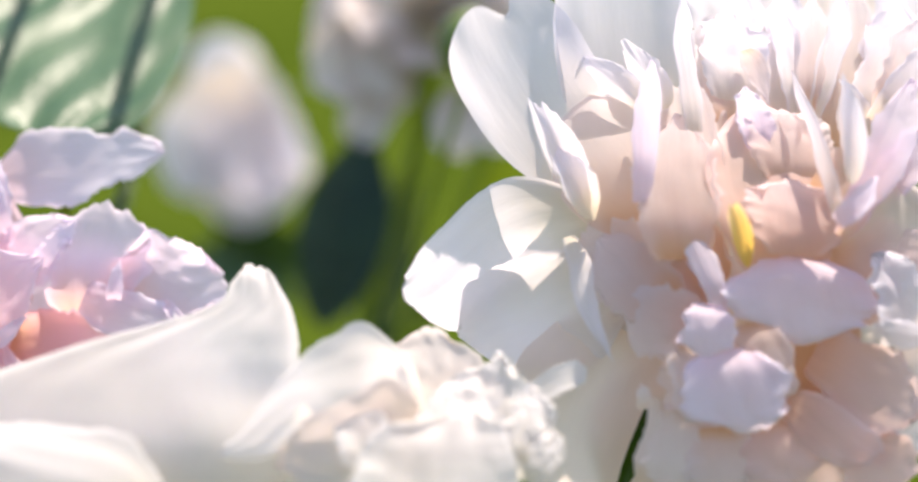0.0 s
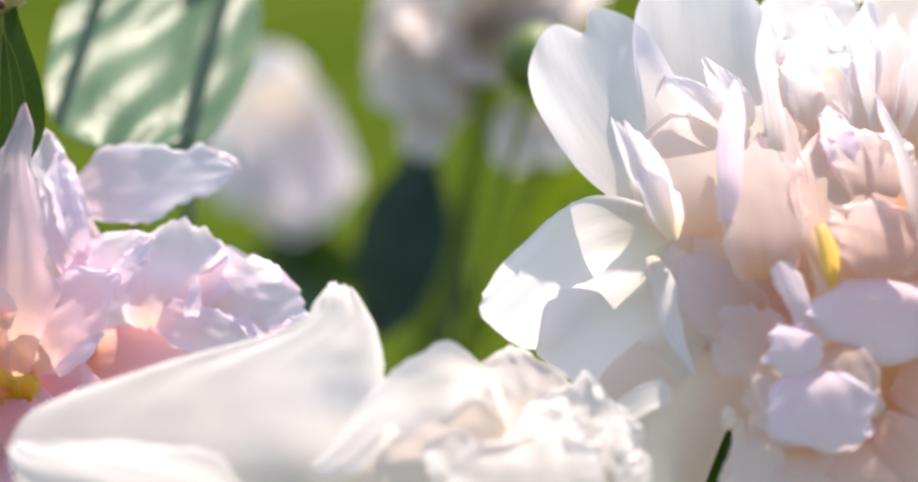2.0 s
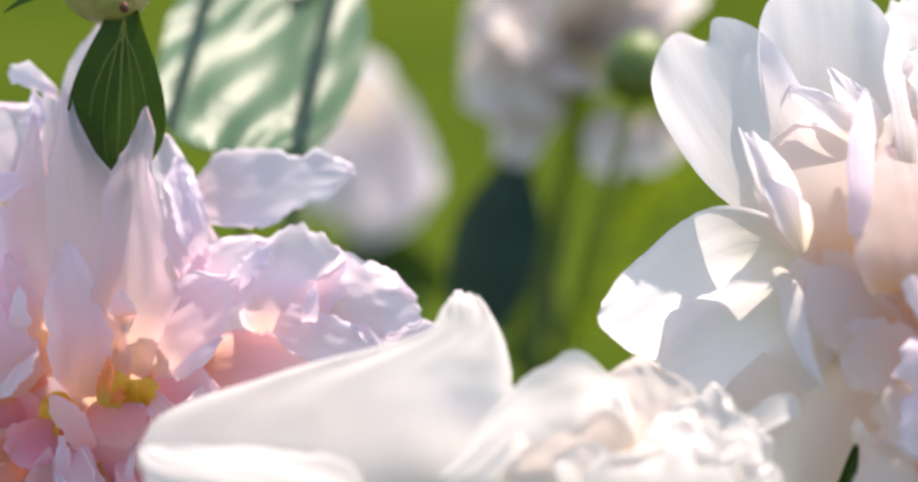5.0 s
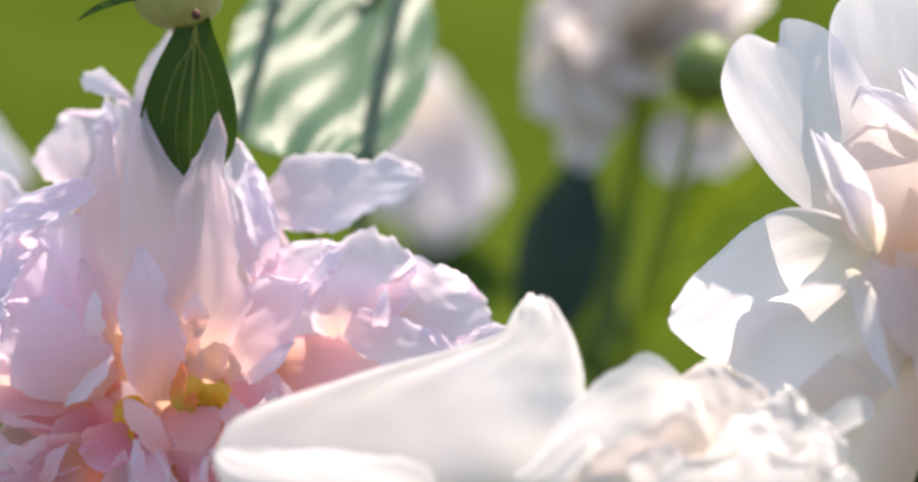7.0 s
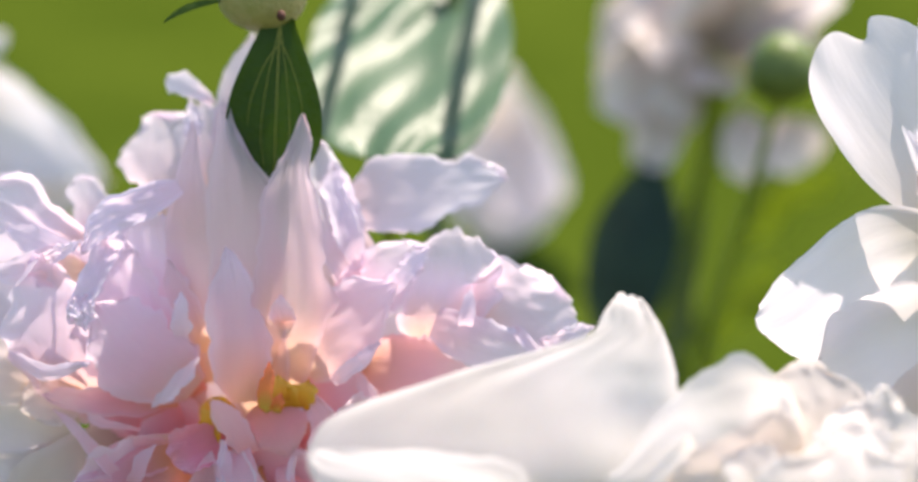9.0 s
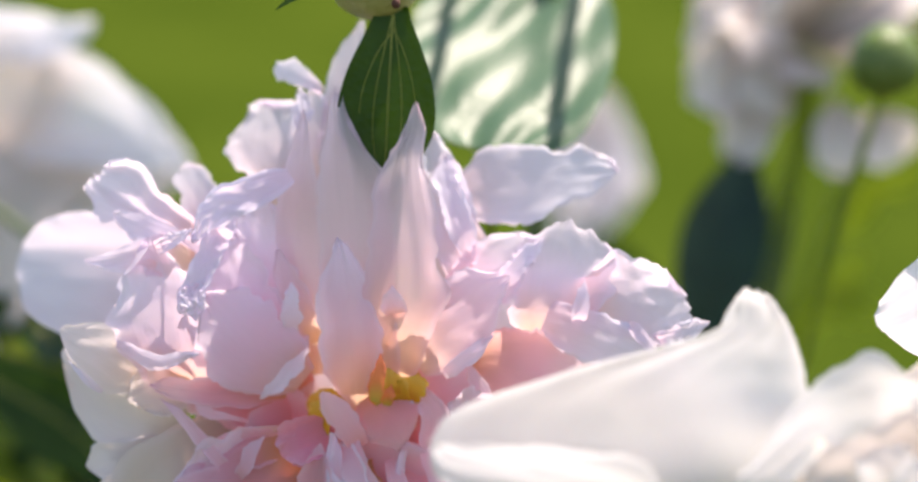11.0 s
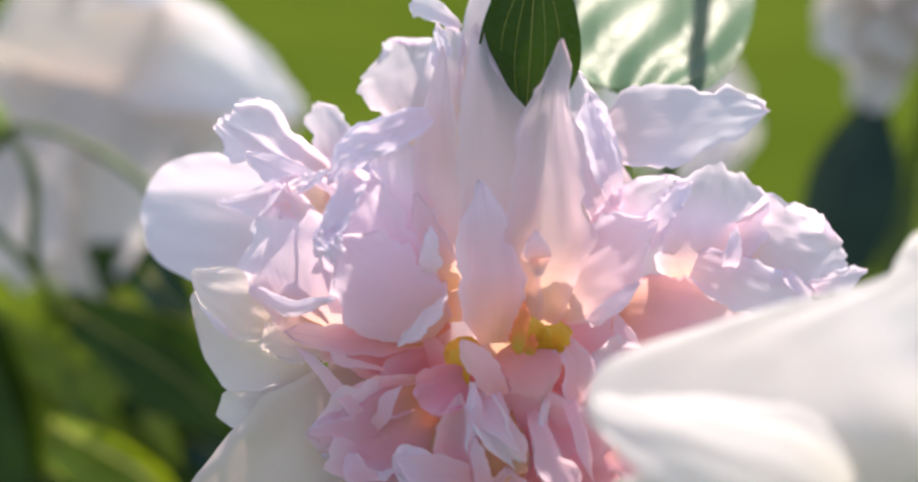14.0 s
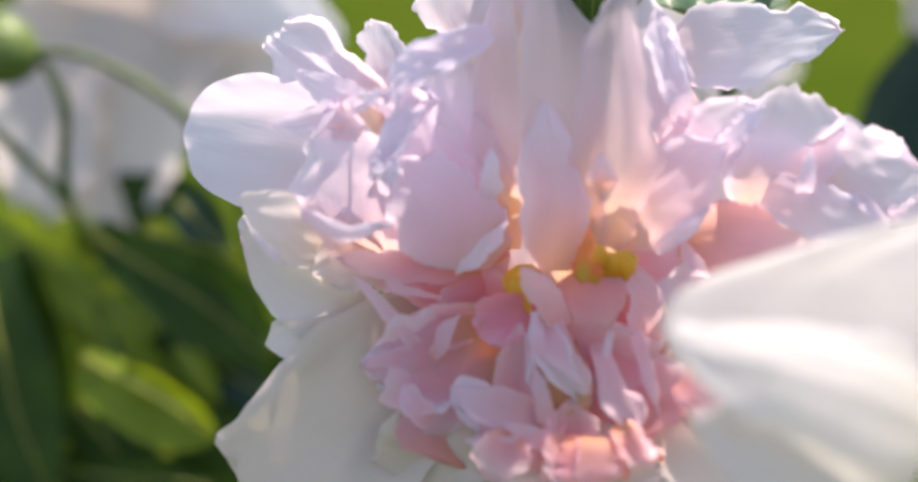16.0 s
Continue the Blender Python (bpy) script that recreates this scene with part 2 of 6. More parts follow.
def sheet(base, tip, w, belly=0.62, point=0.5, foot=0.25, sweep=0.0, bow=0.0, cup=0.0, ruf=0.0, notch=0.0, turn=0.0, fold=0.0, fan=True, slant=0.0, furrow=0.0, skew=0.0, rag=0.0, roll=0.0, crease=0.0, crumple=0.0, seed=0.0, face=FACE):
    """The surface of a petal or leaf as a function of u (foot 0 to rim 1) and v (-1 to 1 across)."""
    base, tip = Vector(base), Vector(tip)
    length = (tip - base).length
    a = (tip - base) / length
    n0 = face - a * face.dot(a)
    if n0.length < 0.15:
        n0 = Vector((0, 0, 1)) - a * a.z
    n0.normalize()
    n0 = Matrix.Rotation(radians(turn), 3, a) @ n0
    s0 = a.cross(n0)
    k = seed * 7.31 + 3.0

    def wave(x, y, z=0.0):
        return noise.noise(Vector((x + k, y - k, z + 2 * k)))

    def at(u, v):
        side = 1 if v > 0 else -1
        if fan:
            # a round sheet, narrowed to its foot, its rim pointed or squared
            c = 2 * u - 1
            x, y = v * math.sqrt(1 - c * c / 2), c * math.sqrt(1 - v * v / 2)
            u = max((y + 1) / 2, 0.0) ** (math.log(belly) / math.log(0.5))
            s = max(u - belly, 0) / (1 - belly)
            h = 1 - min(max((point - 0.45) * 1.3, 0), 0.75) * s + max(0.45 - point, 0) * 1.6 * s
            h *= 1 + foot * 0.6 * max(1 - u / belly, 0)
            edge = max(abs(v), c)
            v = x
        else:
            if u < belly:
                h = foot + (1 - foot) * math.sin(u / belly * math.pi / 2) ** 1.2
            else:
                h = max(1 - ((u - belly) / (1 - belly)) ** 2, 0.0) ** point
            h = max(h, 0.012)
            edge = abs(v)
        rimmed = max(edge, 0) ** 3
        h *= 1 + ruf * (0.45 * wave(u * 4, side * 5.0) + 0.3 * wave(u * 11, side * 9.0)) * abs(v)
        far = u * (1 + ruf * 0.14 * wave(v * 2.2, 11.0) * u) - notch * math.exp(-((v - 0.15) / 0.16) ** 2) * rimmed
        far += u * rimmed * rag * (0.75 * wave(v * 2.3, 31.0) + 0.30 * wave(v * 6.0, 37.0) + 0.12 * wave(v * 14.0, 41.0))
        far += slant * v * u ** 3
        lift = bow * 4 * u * (1 - u) + cup * w * (v * v - 0.35) * h
        lift += fold * w * (abs(v) - 0.4) * h
        lift += ruf * w * u * (0.30 * wave(u * 3.2, v * 2.4, 5.0) * (0.3 + edge * edge) + 0.15 * wave(u * 8, v * 5.5, 9.0) * (0.12 + rimmed))
        if crease:
            lift += crease * w * (0.25 + u) * (abs(wave(v * 2.6 + 0.6 * u, u * 0.9, 51.0)) - 0.2 + 0.4 * abs(wave(v * 6.5, u * 2.2, 57.0)))
        if roll:
            lift += roll * w * (max(edge - 0.6, 0) / 0.4) ** 2 * (0.2 + u) * (0.6 + 0.9 * wave(u * 2.2 + v * 2, side * 3.0, 61.0))
        if furrow:
            lift += furrow * w * (math.sin(v * 9.5 + skew * u + 1.0 * wave(u * 1.5, v, 71.0)) + 0.15 * wave(u * 3, v * 3, 73.0)) * (0.75 + 0.9 * wave(u * 1.3, v, 77.0))
        lift += w * 0.03 * wave(u * 2.5, v * 2.5, 21.0)
        astray = 0.0
        if crumple:
            astray = crumple * w * (0.7 * wave(u * 5, 2.0, 81.0) + 0.35 * wave(u * 12, 4.0, 83.0))
            h *= max(1 + crumple * (1.3 * wave(u * 6, side * 2.0, 85.0) + 0.6 * wave(u * 15, side * 5.0, 87.0)), 0.15)
            lift += crumple * w * (0.5 * wave(u * 7, v * 2, 89.0) + 0.3 * wave(u * 16, v * 4, 91.0))
        return base + a * far * length + s0 * (v * h * w / 2 + astray + sweep * 4 * u * (1 - u)) + n0 * lift

    return at


def sheet_mesh(name, at, mat, parent, nu=22, nv=16, label=""):
    verts, uvs, faces = [], [], []
    for i in range(nu + 1):
        u = 1 - (1 - i / nu) ** 1.4
        for j in range(nv + 1):
            v = math.sin((2 * j / nv - 1) * math.pi / 2) * 0.35 + (2 * j / nv - 1) * 0.65
            verts.append(at(u, v))
            uvs.append((v / 2 + 0.5, u))
    for i in range(nu):
        for j in range(nv):
            q = i * (nv + 1) + j
            faces.append((q, q + 1, q + nv + 2, q + nv + 1))
    return mesh_part(name, verts, faces, mat, parent, uvs, label)


def own_seed(base, tip):
    """A number from 0 to 97 that a petal keeps, whatever stands round it."""
    return (tip[0] * 917.0 + tip[2] * 573.0 + base[1] * 331.0) % 97


def petal(flower, mat, base, tip, w, nu=26, nv=24, **shape):
    return sheet_mesh("petal", sheet(base, tip, w, seed=own_seed(base, tip), **shape), mat, flower, nu, nv)


def profile(values, u, blunt=False):
    """A smooth run through seven half widths, denser towards the tip."""
    at = (0.0, 0.2, 0.4, 0.6, 0.8, 0.93, 1.0)
    i = 0
    while i < 5 and u > at[i + 1]:
        i += 1
    x = (u - at[i]) / (at[i + 1] - at[i])
    slope = [(values[min(k + 1, 6)] - values[max(k - 1, 0)]) / (at[min(k + 1, 6)] - at[max(k - 1, 0)]) * (at[i + 1] - at[i]) for k in (i, i + 1)]
    p, q = values[i], values[i + 1]
    if i == 5 and blunt:
        return values[5] * math.sqrt(1 - x * x * 0.999)
    return (2 * x ** 3 - 3 * x * x + 1) * p + (x ** 3 - 2 * x * x + x) * slope[0] + (3 * x * x - 2 * x ** 3) * q + (x ** 3 - x * x) * slope[1]


def lobe(base, tip, left, right, bow=0.001, cup=0.08, ruf=0.15, rag=0.12, crease=0.03, roll=0.05, rollr=0.0, pleats=0.0, crumple=0.0, sweep=0.0, lipped=0.038, seed=0.0, face=FACE):
    """A petal of uneven outline: half widths in millimetres to either side of the line from foot to tip."""
    base, tip = Vector(base), Vector(tip)
    a = (tip - base).normalized()
    length = (tip - base).length
    n = (face - a * face.dot(a)).normalized()
    s = a.cross(n)
    widest = max(l + r for l, r in zip(left, right)) / 1000
    blunt = left[6] + right[6] == 0 and left[5] + right[5] > 60 * length
    k = seed * 7.31 + 3.0

    def wave(x, y, z=0.0):
        return noise.noise(Vector((x + k, y - k, z + 2 * k)))

    def at(u, v):
        side = 1 if v > 0 else -1
        l, r = profile(left, u, blunt) / 1000, profile(right, u, blunt) / 1000
        w = max(l + r, 0.0)
        low = max(1 - u / 0.3, 0)
        w *= 1 - 0.45 * low * low
        rim = abs(v) ** 3
        x = (r - l) / 2 + v * w / 2 + 0.05 * widest * u * wave(u * 2.6, 4.0, 19.0)
        x += side * rim * w * (rag * (1.1 * wave(u * 5, side * 3.0, 11.0) + 0.6 * wave(u * 13, side * 5.0, 13.0) + 0.35 * wave(u * 31, side * 6.0, 17.0)) + ruf * 0.12 * wave(u * 3, side * 7.0, 15.0))
        along = u + u ** 5 * rag * (0.5 * wave(v * 2.3, 31.0) + 0.35 * wave(v * 6.0, 37.0) + 0.2 * wave(v * 15.0, 39.0)) * (1 if w > widest * 0.25 else 0.3)
        along -= 0.32 * w / length * v * v * u ** 10
        lift = bow * 4 * u * (1 - u) + cup * w * (v * v - 0.35) - 0.10 * length * low * low
        lift += ruf * widest * (0.15 + u) * (0.18 * wave(u * 3.0, v * 2.2, 5.0) * (0.3 + v * v) + 0.7 * rim * wave(u * 4.5, side * 2.0, 9.0) + 0.3 * rim * wave(u * 11.0, side * 4.0, 10.0))
        p, q = x * 190, u * length * 120
        lift += crease * widest * (0.25 + 0.75 * u) * (abs(wave(p, q, 51.0)) - 0.2 + 0.45 * abs(wave(p * 2.3, q * 2.3, 57.0)))
        lift += pleats * widest * math.sin(v * 8 + 2 * wave(u * 2, v, 61.0)) * u
        edge = max(abs(v) - 0.55, 0) / 0.45
        lift += roll * w * edge ** 2 * (0.5 + wave(u * 2.2, side * 3.0, 63.0))
        if rollr and v > 0:
            lift += rollr * 0.5 * w * edge ** 2
            x -= rollr * 0.12 * w * edge ** 3
        if crumple:
            x += crumple * w * (0.6 * wave(u * 5, 2.0, 81.0) + 0.3 * wave(u * 12, 4.0, 83.0))
            lift += crumple * widest * (0.7 * wave(u * 7, v * 2, 89.0) + 0.4 * wave(u * 16, v * 4, 91.0))
        lift += widest * 0.02 * wave(u * 2.5, v * 2.5, 21.0)
        lip = max((u - 0.9) / 0.1, (abs(v) - 0.84) / 0.16, 0)
        lift -= lipped * widest * lip * lip * (0.7 + 0.8 * wave(u * 5, v * 5, 25.0))
        return base + a * (along * length) + s * (x + sweep * 4 * u * (1 - u)) + n * lift

    return at


def blade(flower, mat, base, tip, left, right, nu=34, nv=26, **shape):
    return sheet_mesh("petal", lobe(base, tip, left, right, seed=own_seed(base, tip), **shape), mat, flower, nu, nv)


def frond(plant, mat, base, tip, left, right, **shape):
    """A broad leaf of uneven outline with its midrib."""
    at = lobe(base, tip, left, right, seed=own_seed(base, tip), **shape)
    made = sheet_mesh("leaf", at, mat, plant, 20, 14)
    tube("midrib", [at(u / 8, 0.0) + FACE * 0.0002 for u in range(9)], [0.0006 * (1.4 - u / 8) for u in range(9)], VEIN, made, 6)
    return made


def tube(name, points, radii, mat, parent, sides=8, label=""):
    """A tapered stalk through a few points, rounded between them."""
    pts = [Vector(p) for p in points]
    line, wide = [], []
    for i in range(len(pts) - 1):
        p0, p1, p2, p3 = pts[max(i - 1, 0)], pts[i], pts[i + 1], pts[min(i + 2, len(pts) - 1)]
        for j in range(6):
            x = j / 6
            line.append(0.5 * (2 * p1 + (p2 - p0) * x + (2 * p0 - 5 * p1 + 4 * p2 - p3) * x * x + (3 * p1 - p0 - 3 * p2 + p3) * x ** 3))
            wide.append(radii[i] + (radii[i + 1] - radii[i]) * x)
    line.append(pts[-1])
    wide.append(radii[-1])
    verts, faces = [], []
    for i, p in enumerate(line):
        d = (line[min(i + 1, len(line) - 1)] - line[max(i - 1, 0)]).normalized()
        x = d.cross(Vector((0.3, 1, 0.1))).normalized()
        y = d.cross(x)
        for j in range(sides):
            b = 2 * math.pi * j / sides
            verts.append(p + (x * math.cos(b) + y * math.sin(b)) * wide[i])
    for i in range(len(line) - 1):
        for j in range(sides):
            faces.append((i * sides + j, i * sides + (j + 1) % sides, (i + 1) * sides + (j + 1) % sides, (i + 1) * sides + j))
    faces.append(tuple(range(sides)))
    faces.append(tuple(range(len(verts) - 1, len(verts) - sides - 1, -1)))
    return mesh_part(name, verts, faces, mat, parent, None, label)


def knob(name, at, radius, mat, parent, tall=1.15, lobes=0, label=""):
    """A bud or seed head: a rounded body that narrows to its top, with shallow lobes."""
    verts, faces, rings, sides = [], [], 14, 24
    at = Vector(at)
    for i in range(rings + 1):
        b = math.pi * i / rings
        for j in range(sides):
            c = 2 * math.pi * j / sides
            r = radius * math.sin(b) * (1 + (0.06 * math.cos(lobes * c) if lobes else 0)) * (1 + 0.12 * math.cos(b))
            verts.append(at + Vector((r * math.cos(c), r * math.sin(c), -radius * tall * math.cos(b))))
    for i in range(rings):
        for j in range(sides):
            faces.append((i * sides + j, i * sides + (j + 1) % sides, (i + 1) * sides + (j + 1) % sides, (i + 1) * sides + j))
    return mesh_part(name, verts, faces, mat, parent, None, label)


def leaf(parent, mat, base, tip, w, vein=True, pairs=4, vein_mat=None, width=0.0005, nu=22, nv=14, **shape):
    """A leaf blade with a raised midrib and side veins that follow its surface."""
    shape.setdefault("belly", 0.45)
    shape.setdefault("fan", False)
    shape.setdefault("point", 0.85)
    shape.setdefault("foot", 0.12)
    at = sheet(base, tip, w, seed=own_seed(base, tip), **shape)
    blade = sheet_mesh("leaf", at, mat, parent, nu, nv)
    if vein:
        face = (at(0.5, 0.2) - at(0.5, -0.2)).cross(at(0.55, 0) - at(0.45, 0)).normalized()
        if face.dot(FACE) < 0:
            face = -face
        mid = [at(u / 8, 0.0) + face * width * 0.4 for u in range(9)]
        tube("midrib", mid, [width * (1.5 - u / 8) for u in range(9)], vein_mat or VEIN, blade, 6)
        for i in range(pairs):
            for side in (-1, 1):
                u0 = 0.02 + 0.10 * i + (0.03 if side > 0 else 0)
                run = [at(u0 + (0.80 - 0.34 * i) * x, side * (0.34 + 0.3 * i) * (x * 1.6) ** 0.6 * (1.12 - 0.45 * x)) + face * width * 0.25 for x in (0, 0.2, 0.4, 0.6, 0.8, 1)]
                tube("vein", run, [width * c for c in (0.75, 0.7, 0.62, 0.55, 0.45, 0.25)], vein_mat or VEIN, blade, 5)
    return blade


# ---- ground ----
def sheet_ground(name, x0, x1, y0, y1, z, mat, label, category, steps=40, rough=0.0):
    verts, faces = [], []
    for i in range(steps + 1):
        for j in range(steps + 1):
            x, y = x0 + (x1 - x0) * i / steps, y0 + (y1 - y0) * j / steps
            edge = min(i, j, steps - i, steps - j) / 4
            verts.append((x, y, z + (rough * noise.noise((x * 4, y * 4, 1.7)) if rough else 0) - (0.05 if rough and edge == 0 else 0)))
    for i in range(steps):
        for j in range(steps):
            q = i * (steps + 1) + j
            faces.append((q, q + steps + 1, q + steps + 2, q + 1))
    me = bpy.data.meshes.new(name)
    me.from_pydata(verts, [], faces)
    me.materials.append(mat)
    return tagged(new(name, me), label, category, kind="structure")


sheet_ground("ground", -400, 400, -400, 400, 0.0, LAWN, "sunlit green lawn reaching to the horizon", "lawn", 20)
sheet_ground("flower_bed", -0.7, 0.8, -0.25, 0.55, 0.03, SOIL, "dark brown garden soil under the peonies", "soil", 60, 0.02)


# ---- the pink double peony ----

pink = thing('peony_flower', (0.0200, 0.0400, 0.0200), 'pale pink double peony with ruffled petals on a green stem', 'flower', 'peony flowers')
petal(pink, RIM, (-0.0506, 0.0192, 0.7650), (-0.0960, 0.0259, 0.7713), 0.0313, rag=0.02, roll=0, slant=0, belly=0.55, point=0.45, bow=0.0035, cup=0.15, ruf=0.12, crease=0.03)
petal(pink, SHADED_CREAM, (-0.0181, -0.0090, 0.7279), (-0.0295, -0.0312, 0.6825), 0.0549, belly=0.62, point=0.4, bow=0.0052, cup=-0.06, ruf=0.12, rag=0.04, roll=0, slant=0, crease=0.03)
petal(pink, ROSE, (-0.0141, -0.0140, 0.7385), (-0.0420, -0.0246, 0.7242), 0.0248, belly=0.6, point=0.3, bow=0.0020, cup=0.05, ruf=0.2, rag=0.07, crease=0.03, roll=-0.18, slant=-0.08)
petal(pink, PINK, (-0.0130, -0.0108, 0.7372), (-0.0456, -0.0204, 0.7291), 0.0222, belly=0.65, point=0.4, bow=0.0033, cup=0.2, ruf=0.5, rag=0.11, crease=0.03, roll=0.02, slant=0.01)
petal(pink, CREAM, (-0.0096, 0.0114, 0.7371), (-0.0317, -0.0030, 0.7042), 0.0418, belly=0.6, point=0.4, bow=0.0013, cup=0.05, ruf=0.12, rag=0.04, roll=0, slant=0, crease=0.03)
petal(pink, CREAM, (-0.0096, 0.0114, 0.7371), (-0.0043, -0.0056, 0.6915), 0.0418, belly=0.6, point=0.4, bow=0.0013, cup=0.05, ruf=0.12, rag=0.04, roll=0, slant=0, crease=0.03)
petal(pink, CREAM, (-0.0096, 0.0114, 0.7371), (0.0211, 0.0007, 0.7044), 0.0418, belly=0.6, point=0.4, bow=0.0013, cup=0.05, ruf=0.12, rag=0.04, roll=0, slant=0, crease=0.03)
petal(pink, CREAM, (-0.0096, 0.0114, 0.7371), (0.0340, 0.0088, 0.7249), 0.0313, belly=0.6, point=0.4, bow=0.0013, cup=0.05, ruf=0.12, rag=0.04, roll=0, slant=0, crease=0.03)
petal(pink, ROSE, (-0.0095, 0.0013, 0.7438), (-0.0307, -0.0155, 0.7275), 0.0248, belly=0.6, point=0.4, bow=0.0013, cup=0.15, ruf=0.4, rag=0.1, crease=0.03, roll=-0.07, slant=-0.03)
petal(pink, ROSE, (-0.0095, 0.0013, 0.7438), (-0.0175, -0.0188, 0.7153), 0.0261, belly=0.6, point=0.4, bow=0.0013, cup=0.15, ruf=0.4, rag=0.1, crease=0.03, roll=-0.19, slant=-0.09)
petal(pink, ROSE, (-0.0095, 0.0013, 0.7438), (-0.0046, -0.0192, 0.7117), 0.0261, belly=0.6, point=0.4, bow=0.0013, cup=0.15, ruf=0.4, rag=0.1, crease=0.03, roll=-0.08, slant=-0.04)
petal(pink, ROSE, (-0.0095, 0.0013, 0.7438), (0.0082, -0.0170, 0.7154), 0.0261, belly=0.6, point=0.4, bow=0.0013, cup=0.15, ruf=0.4, rag=0.1, crease=0.03, roll=0.17, slant=0.08)
petal(pink, ROSE, (-0.0095, 0.0013, 0.7438), (0.0169, -0.0121, 0.7276), 0.0235, belly=0.6, point=0.4, bow=0.0013, cup=0.15, ruf=0.4, rag=0.1, crease=0.03, roll=0.2, slant=0.09)
petal(pink, ROSE, (-0.0180, -0.0124, 0.7336), (-0.0472, -0.0196, 0.7318), 0.0157, belly=0.6, point=0.6, bow=0.0020, cup=0.1, ruf=0.3, rag=0.08, crease=0.03, roll=-0.11, slant=-0.05)
petal(pink, ROSE, (-0.0052, -0.0111, 0.7348), (-0.0046, -0.0256, 0.7191), 0.0144, belly=0.5, point=0.5, bow=-0.0013, cup=0.4, ruf=0.4, rag=0.1, crease=0.03, roll=-0.05, slant=-0.02)
petal(pink, ROSE, (0.0129, -0.0107, 0.7324), (0.0364, -0.0176, 0.7237), 0.0157, belly=0.6, point=0.45, bow=0.0026, cup=0.3, ruf=0.4, rag=0.1, crease=0.03, roll=-0.11, slant=-0.05)
petal(pink, ROSE, (-0.0082, -0.0154, 0.7282), (-0.0177, -0.0280, 0.7149), 0.0170, belly=0.6, point=0.4, bow=0.0026, cup=0.15, ruf=0.25, rag=0.08, crease=0.03, roll=0.17, slant=0.08)
petal(pink, ROSE, (0.0105, -0.0151, 0.7230), (0.0195, -0.0257, 0.7116), 0.0170, belly=0.6, point=0.4, bow=0.0033, cup=0.3, ruf=0.5, rag=0.11, crease=0.03, roll=0.07, slant=0.03)
petal(pink, CREAM, (0.0134, -0.0053, 0.7244), (0.0436, -0.0174, 0.6997), 0.0392, belly=0.62, point=0.4, bow=0.0052, cup=-0.06, ruf=0.15, rag=0.04, roll=0, slant=0, crease=0.03)
petal(pink, ROSE, (-0.0260, -0.0080, 0.7243), (-0.0350, -0.0024, 0.7500), 0.0300, belly=0.55, point=0.4, bow=0.0013, cup=0.05, ruf=0.1, rag=0.06, crease=0.03, roll=-0.12, slant=-0.06)
petal(pink, PINK, (-0.0131, -0.0029, 0.7368), (-0.0171, 0.0058, 0.7741), 0.0258, belly=0.5, point=0.4, bow=0.0007, cup=0.05, ruf=0.1, rag=0.06, crease=0.03, roll=-0.07, slant=-0.03)
petal(pink, ROSE, (0.0280, 0.0051, 0.7375), (0.0555, 0.0116, 0.7476), 0.0231, belly=0.6, point=0.4, bow=0.0007, cup=0.05, ruf=0.1, rag=0.06, crease=0.03, roll=0.08, slant=0.04)
petal(pink, DEEP, (-0.0104, -0.0137, 0.7437), (-0.0239, -0.0180, 0.7395), 0.0110, belly=0.62, point=0.35, bow=0.0016, cup=0.15, ruf=0.35, crease=0.1, rag=0.09, roll=0.08, slant=0.03)
petal(pink, ROSE, (-0.0072, -0.0096, 0.7369), (-0.0041, -0.0178, 0.7181), 0.0196, belly=0.5, point=0.4, bow=0.0000, cup=0.1, ruf=0.15, rag=0.06, crease=0.03, roll=0.18, slant=0.08)
petal(pink, RIM, (-0.0093, -0.0163, 0.7412), (0.0005, -0.0237, 0.7247), 0.0071, belly=0.42, point=0.75, bow=0.0018, cup=0.35, ruf=0.45, sweep=0.0013, crease=0.07, rag=0.11, roll=-0.05, slant=-0.02)
petal(pink, RIM, (-0.0111, -0.0168, 0.7435), (-0.0118, -0.0236, 0.7287), 0.0029, fan=0, belly=0.5, foot=0.6, point=0.3, cup=-0.35, ruf=0.7, bow=0.0008, rag=0.06, crease=0.06, roll=0, slant=0, crumple=0.25)
petal(pink, ROSE, (0.0120, -0.0112, 0.7388), (0.0094, -0.0234, 0.7201), 0.0137, belly=0.6, point=0.35, bow=-0.0010, cup=0.3, ruf=0.2, rag=0.07, crease=0.03, roll=-0.06, slant=-0.03)
petal(pink, RIM, (0.0054, -0.0177, 0.7398), (0.0038, -0.0235, 0.7247), 0.0031, fan=0, belly=0.5, foot=0.6, point=0.3, cup=-0.35, ruf=0.7, bow=0.0008, rag=0.06, crease=0.06, roll=0, slant=0, crumple=0.25, sweep=0.0005)
petal(pink, RIM, (0.0032, -0.0226, 0.7273), (0.0148, -0.0227, 0.7239), 0.0042, fan=0, belly=0.5, foot=0.6, point=0.3, cup=-0.35, ruf=0.7, bow=0.0008, rag=0.06, crease=0.06, roll=0, slant=0, crumple=0.25, sweep=0.0031)
petal(pink, RIM, (-0.0142, -0.0227, 0.7190), (-0.0290, -0.0236, 0.7283), 0.0104, belly=0.6, point=0.5, bow=0.0013, cup=0.1, ruf=0.35, rag=0.09, crease=0.03, roll=0.2, slant=0.09)
